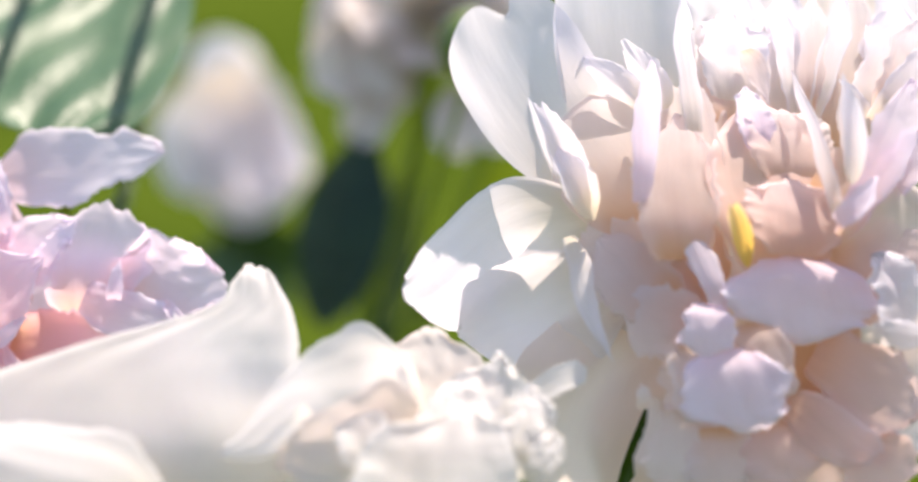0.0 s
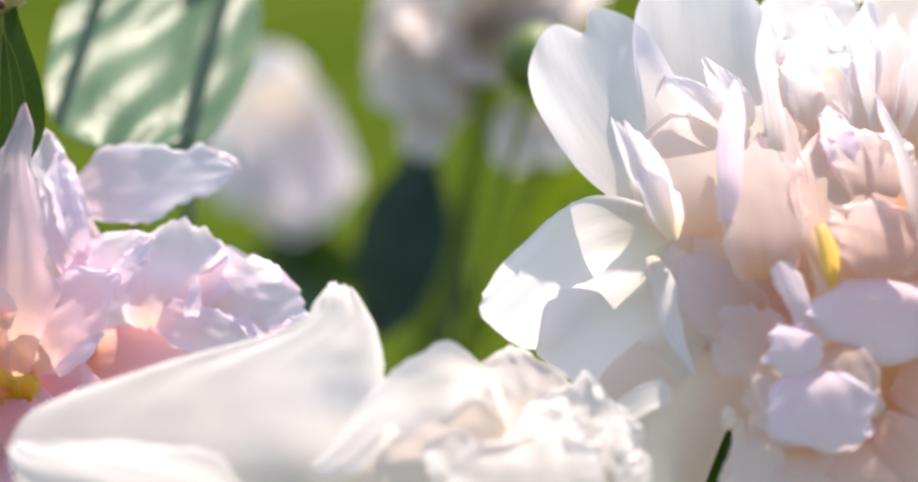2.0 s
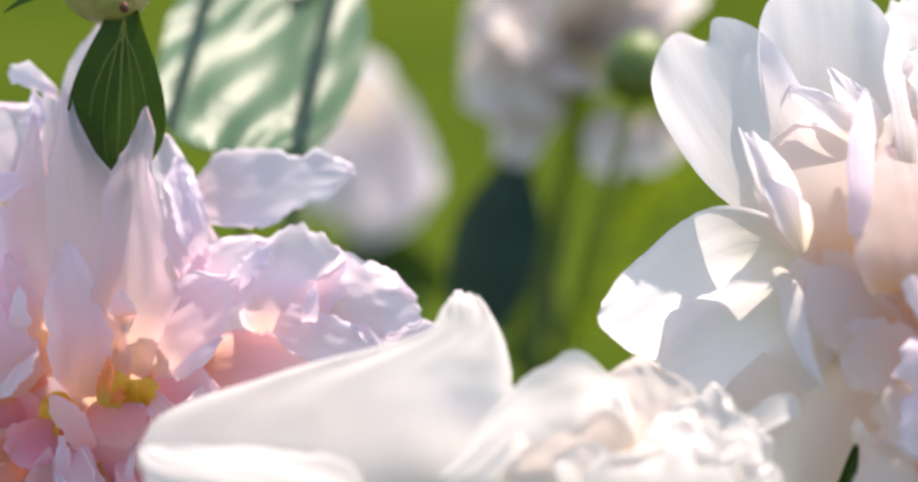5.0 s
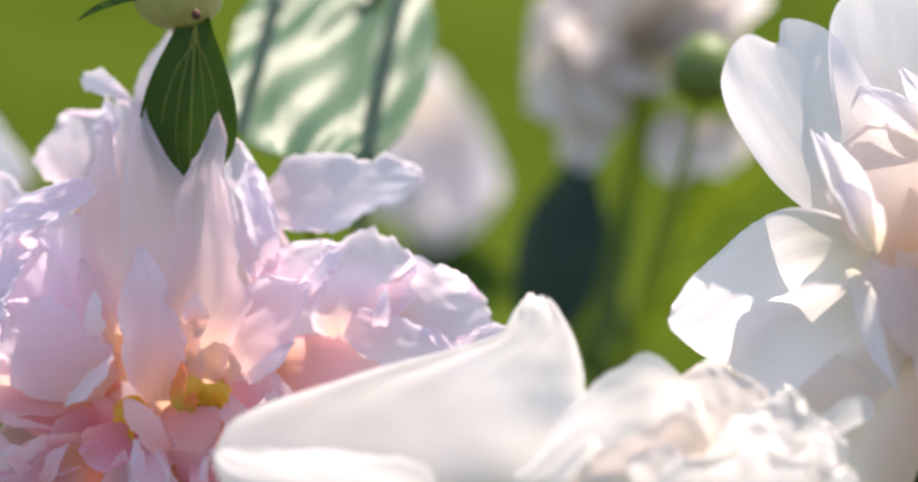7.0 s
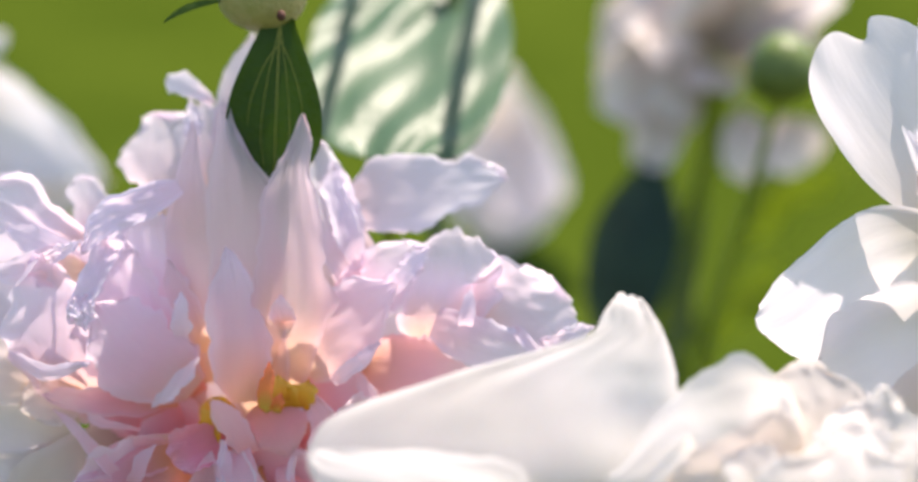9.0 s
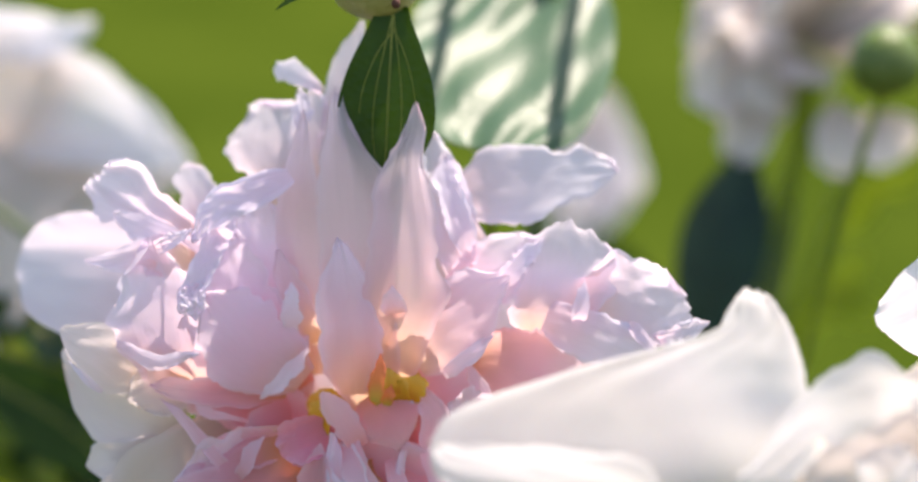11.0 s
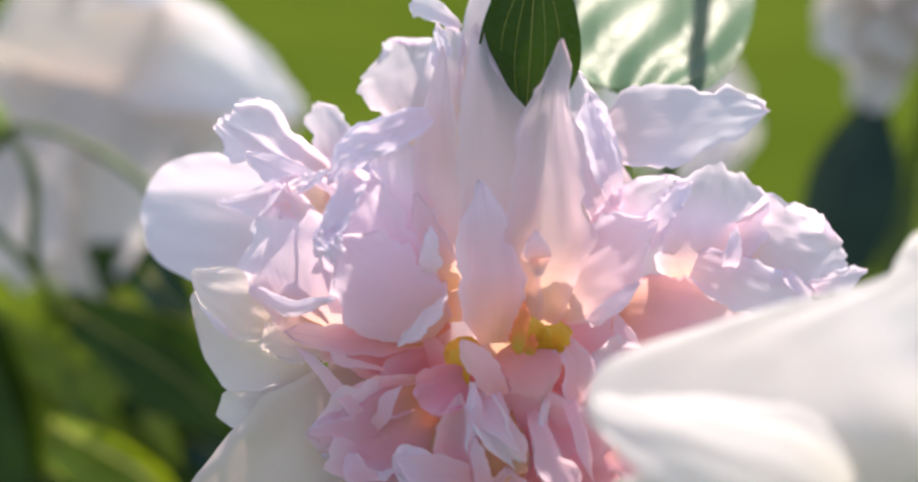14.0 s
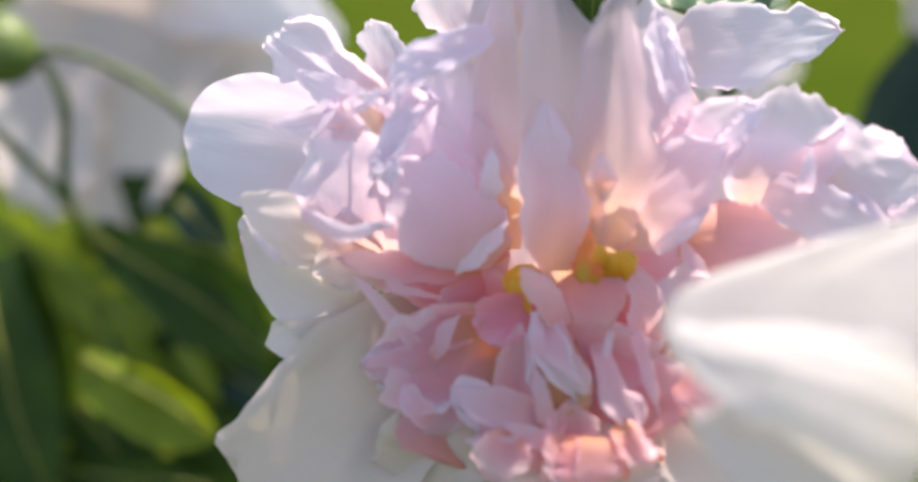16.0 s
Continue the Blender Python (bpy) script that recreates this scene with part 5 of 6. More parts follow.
blade(white, CREAM, (0.1654, -0.0596, 0.7634), (0.1620, -0.0638, 0.7476), (2.7, 2.9, 3.3, 3.4, 1.7, 0.6, 0), (0.2, 0.2, 0.2, 0.6, 1, 0.6, 0), cup=-0.105, ruf=0.08)
blade(white, RIM, (0.1647, -0.0451, 0.8041), (0.1690, -0.0214, 0.8296), (3.1, 3.1, 3.5, 3.4, 2.4, 0.8, 0), (2.2, 2.2, 2.4, 2.6, 2.3, 1.3, 0), cup=-0.14, ruf=0.12, rag=0.1, crease=0.03)
blade(white, WHITE, (0.1778, -0.0338, 0.8124), (0.1789, -0.0045, 0.8416), (2.5, 2.5, 3, 3.4, 2.6, 1.1, 0), (2.1, 2.1, 1.5, 0.9, 1.5, 0.7, 0), cup=-0.07, ruf=0.12, crease=0.05)
blade(white, BLUSH, (0.1913, -0.0479, 0.7749), (0.1905, -0.0599, 0.7440), (19.3, 19.2, 20.4, 21.8, 23, 23, 22.9), (23.1, 23.1, 23, 23, 23, 23, 22.9))
blade(white, BLUSH, (0.1913, -0.0479, 0.7749), (0.2256, -0.0477, 0.7745), (18, 18, 18.4, 19.1, 19.9, 20.4, 20.7), (20.5, 20.6, 20.6, 20.6, 20.7, 20.7, 20.7))
blade(white, BLUSH, (0.1908, -0.0511, 0.7706), (0.1554, -0.0325, 0.7919), (12.9, 13, 12.2, 11.3, 8.1, 2.8, 0), (16.4, 16.5, 16.5, 16.5, 16.4, 13.3, 11.1))
blade(white, BLUSH, (0.1864, -0.0244, 0.8129), (0.1871, 0.0010, 0.8367), (6.4, 6.5, 6.3, 6.1, 4.7, 3.3, 0), (8.7, 8.7, 8.9, 9, 7, 5.4, 4.8), rag=0.14, ruf=0.24, crease=0.06)
blade(white, WHITE, (0.1883, -0.0198, 0.8213), (0.1915, -0.0018, 0.8358), (7.3, 7.4, 7.5, 7.9, 7.7, 5.8, 4.8), (8, 8, 8, 7.4, 6.3, 4, 3.4), rag=0.16, ruf=0.28, crease=0.08)
blade(white, WHITE, (0.1959, -0.0180, 0.8155), (0.1955, 0.0101, 0.8424), (6.6, 6.7, 6.9, 7.2, 5.5, 1.9, 0), (7.9, 8, 7.5, 6.9, 4.5, 1.6, 0), rag=0.12, ruf=0.2, crease=0.06)
blade(white, BLUSH, (0.1922, -0.0149, 0.8312), (0.1957, -0.0242, 0.8198), (2.7, 2.6, 2.4, 2.2, 1.3, 0.5, 0), (3, 3, 2.8, 2.4, 1.5, 0.5, 0), cup=0.105, ruf=0.16)
blade(white, WHITE, (0.1996, -0.0224, 0.8151), (0.2067, 0.0075, 0.8428), (5.7, 5.8, 5.8, 5.8, 3.9, 1.4, 0), (4.9, 5, 5.2, 5.7, 4.2, 1.5, 0), rag=0.14, ruf=0.24, crease=0.07)
blade(white, WHITE, (0.2028, -0.0220, 0.8177), (0.2025, 0.0015, 0.8395), (2.5, 2.5, 2.7, 3.1, 3, 1, 0), (4.6, 4.6, 4.4, 3.6, 2.7, 1.1, 0), rag=0.14, ruf=0.24, crease=0.07)
blade(white, BLUSH, (0.2059, -0.0227, 0.8192), (0.2107, 0.0009, 0.8410), (3.3, 3.3, 3.3, 3.2, 2.4, 0.8, 0), (3.3, 3.3, 3.5, 3.8, 3.9, 1.4, 0), rag=0.12, ruf=0.2, crease=0.06)
blade(white, BLUSH, (0.2128, -0.0219, 0.8123), (0.2222, 0.0096, 0.8440), (6.8, 6.9, 6.7, 6.3, 4, 1.4, 0), (8.6, 8.7, 8.5, 8, 5.5, 2, 0), rag=0.08, ruf=0.096)
blade(white, WHITE, (0.2078, -0.0239, 0.8168), (0.2187, 0.0021, 0.8423), (3.4, 3.4, 3.3, 3.1, 1.8, 0.6, 0), (1.8, 1.9, 2.4, 3.3, 2.5, 0.9, 0), rag=0.12, ruf=0.2)
blade(white, WHITE, (0.2205, -0.0238, 0.8113), (0.2330, 0.0066, 0.8417), (6.2, 6.3, 6.1, 5.6, 3.7, 1.3, 0), (6.5, 6.6, 6.8, 7.1, 7.5, 2.6, 0), rag=0.12, ruf=0.2, crease=0.05)
blade(white, BLUSH, (0.2223, -0.0243, 0.8196), (0.2358, -0.0077, 0.8370), (4, 4, 4.6, 5.3, 3.6, 1.3, 0), (4.9, 4.9, 4.8, 4.7, 3.1, 1.1, 0), rag=0.16, ruf=0.28, crease=0.07)
blade(white, WHITE, (0.2200, -0.0280, 0.8177), (0.2352, -0.0146, 0.8327), (3.4, 3.4, 3.4, 3.1, 2.3, 0.8, 0), (3.2, 3.5, 3.9, 4.4, 2.9, 1, 0), rag=0.12, ruf=0.24, crease=0.06)
blade(white, WHITE, (0.2181, -0.0255, 0.8172), (0.2132, -0.0180, 0.8244), (1.5, 1.5, 1.4, 1, 0.6, 0.2, 0), (2.2, 2.2, 2, 1.8, 1.2, 0.4, 0), cup=0.07)
blade(white, PINK, (0.2167, -0.0425, 0.8039), (0.2315, -0.0344, 0.8152), (6.3, 6.4, 6.2, 5.7, 5.2, 2.8, 0), (4.5, 4.5, 4.6, 4.6, 3.7, 1.3, 0), ruf=0.16)
blade(white, BLUSH, (0.1818, -0.0392, 0.8031), (0.1806, -0.0205, 0.8228), (3, 3, 3, 2.9, 2.8, 1, 0), (2.4, 2.4, 2.4, 2.2, 2, 0.8, 0), ruf=0.12, cup=0.052)
blade(white, WHITE, (0.1951, -0.0237, 0.8059), (0.1927, 0.0189, 0.8454), (13.5, 13.7, 13.3, 12.2, 11.7, 11.8, 11.9), (15.2, 15.2, 14.2, 13.1, 12.1, 12.2, 12.3), ruf=0.16)
blade(white, BLUSH, (0.2114, -0.0237, 0.8058), (0.2219, 0.0191, 0.8456), (16.4, 16.6, 16.3, 15.9, 15.4, 15.5, 15.6), (15.7, 16, 16, 16, 15.9, 16, 16.1), ruf=0.16)
blade(white, WHITE, (0.2251, -0.0238, 0.8058), (0.2458, 0.0151, 0.8434), (13, 13.2, 13.9, 14.5, 15.1, 15.3, 15.3), (11.1, 11.2, 12.5, 14.1, 15.1, 15.3, 15.3), ruf=0.16)
blade(white, SHELL, (0.1959, -0.0503, 0.7930), (0.1967, -0.0384, 0.8062), (9, 9, 9, 9.1, 9.2, 7, 5.2), (11.7, 11.7, 11.3, 10.7, 8.4, 6.3, 6.4), ruf=0.2, rag=0.1)
blade(white, BLUSH, (0.1982, -0.0381, 0.8055), (0.2000, -0.0249, 0.8190), (9.4, 9.5, 9.6, 10.2, 10.9, 9.3, 8.2), (10.5, 10.5, 9.6, 8.3, 6.4, 4.3, 3.9), ruf=0.24, rag=0.12)
blade(white, RIM, (0.1904, -0.0330, 0.8122), (0.1906, -0.0220, 0.8234), (2.8, 2.8, 2.8, 2.7, 2.6, 0.9, 0), (5.2, 5.2, 5.1, 4.6, 3.4, 1.2, 0), ruf=0.32, rag=0.12)
blade(white, BLUSH, (0.1713, -0.0474, 0.7870), (0.1520, -0.0338, 0.7896), (10.3, 10.4, 10.7, 11, 8.1, 5.7, 0), (8.6, 8.7, 8.7, 8.8, 8.7, 6.5, 5.6), ruf=0.048)
blade(white, BLUSH, (0.1798, -0.0337, 0.8003), (0.1777, -0.0118, 0.8224), (9.5, 9.5, 9.6, 8.9, 7.7, 7.1, 7.2), (8.4, 8.5, 8.6, 8.6, 8.7, 8.7, 8.7))
tube('stem', [(0.1954, -0.0295, 0.7616), (0.1922, -0.0311, 0.7417), (0.1931, -0.0370, 0.7080), (0.2031, -0.0170, 0.3500), (0.2131, -0.0070, 0.0200)], [0.0043, 0.0033, 0.0028, 0.0028, 0.0034], STEM, white)
leaf(white, LEAF, (0.1589, -0.0551, 0.7369), (0.1667, -0.0495, 0.7582), 0.0038, vein=0, cup=0.3, sweep=0.0010)

# ---- the white peony nearest to the path ----

front = thing('peony_flower', (0.1202, -0.0005, 0.0200), 'creamy white peony with broad rolled outer petals and a ruffled heart', 'flower', 'peony flowers')
petal(front, WHITE, (0.0713, -0.0499, 0.7622), (0.0638, -0.0425, 0.7764), 0.0059, belly=0.6, point=0.4, bow=0.0013, cup=0.3, ruf=0.8, rag=0.22, crease=0.03, roll=-0.14)
petal(front, WHITE, (0.0902, -0.0775, 0.7366), (0.0972, -0.0879, 0.7260), 0.0486, belly=0.6, point=0.4, bow=0.0038, cup=-0.1, ruf=0.1, crease=0.02)
petal(front, WHITE, (0.1070, -0.0781, 0.7393), (0.1304, -0.0893, 0.7300), 0.0435, belly=0.6, point=0.4, bow=0.0038, cup=-0.1, ruf=0.1, crease=0.02)
blade(front, IVORY, (0.0801, -0.0737, 0.7500), (0.0800, -0.0409, 0.7888), (67.9, 68.7, 62.6, 41.5, 10.9, 6, 3.3), (21.8, 19.8, 15.9, 10.7, 7.1, 4.9, 3.7), ruf=0.018, crease=0.008, cup=-0.03, rag=0.02, bow=0.0008, face=LEANING)
blade(front, IVORY, (0.1172, -0.0663, 0.7653), (0.0742, -0.0722, 0.7574), (6.5, 6.5, 2.6, 2, 3.3, 2, 0), (16.5, 21.5, 18.6, 13.8, 7.5, 2.8, 0), cup=-0.072, ruf=0.036, crease=0.02, rollr=0.15, bow=0.0008, rag=0.03, face=LEANING)
blade(front, CREAM, (0.1157, -0.0731, 0.7552), (0.0856, -0.0737, 0.7546), (9, 9, 9, 8, 6.2, 2.2, 0), (18.3, 18.3, 15.4, 12.4, 9.9, 5.3, 0), ruf=0.036, cup=0.06, rag=0.03)
blade(front, IVORY, (0.0930, -0.0692, 0.7655), (0.0812, -0.0758, 0.7579), (1.3, 1.3, 1.2, 1.2, 1, 0.3, 0), (2.3, 2.2, 1.9, 1.6, 1.2, 0.4, 0), cup=0.12, rag=0.03, ruf=0.06)
blade(front, CREAM, (0.1191, -0.0673, 0.7539), (0.1178, -0.0472, 0.7758), (8.4, 8.5, 8.7, 11.1, 10, 6.2, 3.6), (13.5, 13.6, 13.4, 12.5, 9.4, 5, 4.2), ruf=0.06, rag=0.05, crease=0.06)
blade(front, IVORY, (0.1087, -0.0648, 0.7648), (0.1089, -0.0563, 0.7733), (5.5, 5.5, 5.3, 4.8, 3.9, 1.4, 0), (5.5, 5.5, 5.3, 4.5, 3.8, 1.6, 0), ruf=0.18, rag=0.1, cup=0.12)
blade(front, IVORY, (0.1309, -0.0717, 0.7557), (0.1323, -0.0561, 0.7725), (13.4, 13.5, 12.7, 10.4, 6.7, 1.3, 0), (10.2, 10.2, 9.9, 8.7, 4, 1.6, 0), ruf=0.18, rag=0.14, crease=0.1)
blade(front, IVORY, (0.1252, -0.0754, 0.7561), (0.1246, -0.0630, 0.7691), (11.5, 11.6, 11.6, 9.4, 7.2, 5, 3.7), (10, 10, 9.3, 7.6, 5.2, 2.9, 0), ruf=0.21, rag=0.12, crease=0.1)
blade(front, IVORY, (0.1353, -0.0629, 0.7624), (0.1516, -0.0540, 0.7691), (3.2, 3.2, 3.2, 3.2, 2.7, 2.2, 2), (2.6, 2.6, 2.6, 2.6, 3.1, 3.2, 3.2), ruf=0.072, rag=0.06, cup=0.09)
blade(front, IVORY, (0.1203, -0.0870, 0.7474), (0.1218, -0.0689, 0.7658), (19.4, 19.6, 19.1, 17.6, 13.9, 7.5, 0), (14.4, 14.5, 14.3, 13, 11.2, 9.7, 4.8), ruf=0.09, crease=0.04, rag=0.04, roll=0.12)
blade(front, IVORY, (0.1060, -0.0782, 0.7563), (0.1002, -0.0692, 0.7654), (5.3, 5.3, 5.3, 4.8, 3.9, 2, 0), (6.9, 6.8, 6.7, 6.7, 4.2, 1.9, 0), ruf=0.15, rag=0.08, crease=0.06)
blade(front, IVORY, (0.1387, -0.0735, 0.7537), (0.1391, -0.0610, 0.7669), (5.3, 5.3, 5.1, 4.7, 3.2, 1.1, 0), (6.2, 6.2, 5.8, 5.4, 4, 2.7, 0), ruf=0.24, rag=0.14, crease=0.1)
blade(front, IVORY, (0.1366, -0.0765, 0.7525), (0.1432, -0.0696, 0.7604), (2.5, 2.5, 2.5, 2.3, 1.9, 0.9, 0), (4.5, 4.5, 4.5, 4, 3.3, 1.5, 0), ruf=0.24, rag=0.2, crumple=0.1)
blade(front, IVORY, (0.0619, -0.0833, 0.7493), (0.0139, -0.0707, 0.7614), (9.8, 9.8, 9.7, 9.4, 8, 4.7, 0), (11.1, 14, 12.2, 9.7, 7.2, 4.9, 3.5), bow=0.0016, cup=-0.132, ruf=0.12, crease=0.02, rollr=0.1, rag=0.07, face=LEANING)
blade(front, IVORY, (0.0537, -0.0877, 0.7304), (0.0187, -0.0765, 0.7467), (6.9, 6.9, 6.9, 6.9, 5.3, 3.3, 0), (20.6, 20.7, 19.8, 14.6, 9.4, 5.9, 0), ruf=0.048, rag=0.03, face=LEANING)
blade(front, IVORY, (0.0843, -0.0703, 0.7446), (0.0776, -0.0482, 0.7700), (19.4, 19.5, 18.8, 17.2, 15.2, 10, 7.7), (17.2, 16.6, 16, 13.6, 9.2, 4.1, 0), ruf=0.036, rag=0.03)
blade(front, IVORY, (0.0745, -0.0750, 0.7416), (0.0455, -0.0626, 0.7558), (10.2, 10.4, 10.4, 9.7, 8.9, 4.3, 0), (13.6, 13.7, 12.9, 10.8, 7.4, 2.6, 0), ruf=0.036, rag=0.03, face=LEANING)
tube('stem', [(0.0950, -0.0782, 0.7448), (0.0950, -0.0740, 0.7225), (0.0962, -0.0782, 0.6900), (0.1062, -0.0582, 0.3500), (0.1162, -0.0482, 0.0200)], [0.0102, 0.0031, 0.0026, 0.0026, 0.0031], STEM, front)

# ---- the bud over the pink flower ----

bud = thing('peony_bud', (0.0195, 0.0749, 0.0200), 'round green peony bud flushed pink with a drooping dark leaf', 'flower bud')
knob('bud', (-0.0034, 0.0207, 0.8454), 0.0110, BUD, bud, tall=1.0, label='pale green bud flushed pink')
knob('scar', (0.0024, 0.0090, 0.8401), 0.0011, SCAR, bud, tall=1.2)
leaf(bud, LEAF, (0.0013, 0.0159, 0.8385), (-0.0007, 0.0080, 0.7969), 0.0232, pairs=2, belly=0.62, point=0.8, bow=0.0019, cup=0.1, fold=0.08, width=0.0002, foot=0.3)
leaf(bud, LEAF, (-0.0106, 0.0153, 0.8426), (-0.0260, 0.0106, 0.8379), 0.0018, vein=0, sweep=0.0017, belly=0.5)
tube('stem', [(-0.0030, 0.0237, 0.8359), (-0.0016, 0.0206, 0.8107), (0.0053, 0.0073, 0.7398), (0.0153, 0.0273, 0.3500), (0.0253, 0.0373, 0.0200)], [0.0022, 0.0021, 0.0025, 0.0025, 0.0030], STEM, bud)

# ---- the leafy shoot behind the pink flower ----

waxy = thing('peony_shoot', (0.0657, 0.1349, 0.0200), 'leafy peony shoot with a broad waxy leaf shining in the sun', 'plant')
leaf(waxy, SHEEN, (0.0334, 0.1338, 0.8388), (0.0260, 0.0443, 0.7963), 0.0567, vein=0, belly=0.5, point=0.28, cup=0.03, ruf=0.02, bow=0.0013, foot=0.7, face=Vector((0.06, -0.35, 0.93)), furrow=0.018, skew=-19, nu=60, nv=60)
# These two stalks arch out of view, added to cast the leaf's shadow bands.
tube('stalk', [(0.0470, 0.0835, 0.9254), (0.0475, 0.1353, 0.9389), (0.0521, 0.1740, 0.9582), (0.0585, 0.1897, 0.9532), (0.0502, 0.1529, 0.8704)], [0.0013, 0.0023, 0.0023, 0.0021, 0.0019], STEM, waxy)
tube('stalk', [(0.0835, 0.0800, 0.9267), (0.0817, 0.1168, 0.9331), (0.0847, 0.1648, 0.9484), (0.0781, 0.1750, 0.9325), (0.0454, 0.1456, 0.8523)], [0.0016, 0.0024, 0.0024, 0.0023, 0.0019], STEM, waxy)
tube('stem', [(0.0418, 0.1166, 0.8425), (0.0392, 0.0958, 0.7776), (0.0349, 0.0735, 0.7137), (0.0449, 0.0935, 0.3500), (0.0549, 0.1035, 0.0200)], [0.0026, 0.0026, 0.0029, 0.0029, 0.0035], STEM, waxy)
tube('stalk', [(0.0246, 0.0679, 0.7761), (0.0241, 0.0647, 0.7653), (0.0264, 0.0597, 0.7365)], [0.0016, 0.0016, 0.0016], LIME, waxy)

# ---- blurred plants behind ----

far_bloom = thing('peony_flower', (0.1249, 0.2326, 0.0200), 'faded white peony with a brownish heart standing behind the others', 'flower', 'peony flowers')
petal(far_bloom, WILTED, (0.1307, 0.2159, 0.7962), (0.0902, 0.2058, 0.8039), 0.0339, belly=0.65, point=0.4, bow=0.0031, cup=0.2, ruf=0.4, turn=13)
petal(far_bloom, WILTED, (0.1307, 0.2159, 0.7962), (0.0921, 0.1942, 0.7832), 0.0339, belly=0.65, point=0.4, bow=0.0031, cup=0.2, ruf=0.4, turn=-15)
petal(far_bloom, WILTED, (0.1307, 0.2159, 0.7962), (0.1034, 0.2060, 0.7703), 0.0272, belly=0.65, point=0.4, bow=0.0031, cup=0.2, ruf=0.4, turn=-30)
petal(far_bloom, WILTED, (0.1307, 0.2159, 0.7962), (0.1115, 0.2216, 0.8225), 0.0453, belly=0.65, point=0.4, bow=0.0031, cup=0.2, ruf=0.4, turn=10)
petal(far_bloom, WILTED, (0.1307, 0.2159, 0.7962), (0.1297, 0.2000, 0.8294), 0.0453, belly=0.65, point=0.4, bow=0.0031, cup=0.2, ruf=0.4, turn=23)
petal(far_bloom, WILTED, (0.1307, 0.2159, 0.7962), (0.1244, 0.2110, 0.7843), 0.0339, belly=0.65, point=0.4, bow=0.0031, cup=0.2, ruf=0.4, turn=8)
petal(far_bloom, WILTED, (0.1307, 0.2159, 0.7962), (0.1511, 0.2081, 0.8286), 0.0407, belly=0.65, point=0.4, bow=0.0031, cup=0.2, ruf=0.4, turn=10)
petal(far_bloom, WILTED, (0.1307, 0.2159, 0.7962), (0.1642, 0.2075, 0.8124), 0.0339, belly=0.65, point=0.4, bow=0.0031, cup=0.2, ruf=0.4, turn=22)
petal(far_bloom, WILTED, (0.1307, 0.2159, 0.7962), (0.1726, 0.2123, 0.8242), 0.0339, belly=0.65, point=0.4, bow=0.0031, cup=0.2, ruf=0.4, turn=-30)
petal(far_bloom, WILTED, (0.1307, 0.2159, 0.7962), (0.1000, 0.2035, 0.8166), 0.0362, belly=0.65, point=0.4, bow=0.0031, cup=0.2, ruf=0.4, turn=20)
petal(far_bloom, WILTED, (0.1307, 0.2159, 0.7962), (0.1122, 0.1957, 0.7975), 0.0362, belly=0.65, point=0.4, bow=0.0031, cup=0.2, ruf=0.4, turn=16)
petal(far_bloom, WILTED, (0.1199, 0.1896, 0.7936), (0.1101, 0.1974, 0.8054), 0.0185, belly=0.6, point=0.5, ruf=0.4)
petal(far_bloom, WILTED, (0.1199, 0.1887, 0.7907), (0.1082, 0.1901, 0.7800), 0.0185, belly=0.6, point=0.5, ruf=0.4)
petal(far_bloom, WILTED, (0.1187, 0.1946, 0.7812), (0.1046, 0.1888, 0.7605), 0.0165, belly=0.65, point=0.4, bow=0.0021, cup=0.2, ruf=0.3)
petal(far_bloom, WILTED, (0.1423, 0.2025, 0.7798), (0.1419, 0.1910, 0.7549), 0.0185, belly=0.65, point=0.4, bow=0.0021, cup=0.2, ruf=0.3)
petal(far_bloom, WILTED, (0.1527, 0.2012, 0.7759), (0.1625, 0.1919, 0.7591), 0.0226, belly=0.65, point=0.4, bow=0.0021, cup=0.2, ruf=0.3)
tube('stem', [(0.1315, 0.1997, 0.7845), (0.1280, 0.1957, 0.7558), (0.1097, 0.1809, 0.7039), (0.1038, 0.1672, 0.6561), (0.1138, 0.1872, 0.3500), (0.1238, 0.1972, 0.0200)], [0.0053, 0.0029, 0.0029, 0.0031, 0.0031, 0.0037], LIME, far_bloom)
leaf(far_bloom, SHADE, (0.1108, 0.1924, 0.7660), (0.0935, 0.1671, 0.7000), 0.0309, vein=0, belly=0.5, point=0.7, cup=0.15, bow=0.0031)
leaf(far_bloom, STEM, (0.1116, 0.1690, 0.6776), (0.1293, 0.1983, 0.7573), 0.0082, vein=0, belly=0.5)

pod = thing('peony_bud', (0.1604, 0.1616, 0.0200), 'tight round green peony bud on a slender stem', 'flower bud')
knob('bud', (0.1404, 0.1217, 0.8076), 0.0107, POD, pod, tall=1.0)
tube('stem', [(0.1396, 0.1189, 0.7978), (0.1309, 0.1113, 0.7712), (0.1187, 0.0981, 0.7250), (0.1155, 0.0858, 0.6822), (0.1255, 0.1058, 0.3500), (0.1355, 0.1158, 0.0200)], [0.0011, 0.0011, 0.0012, 0.0012, 0.0012, 0.0015], LIME, pod)

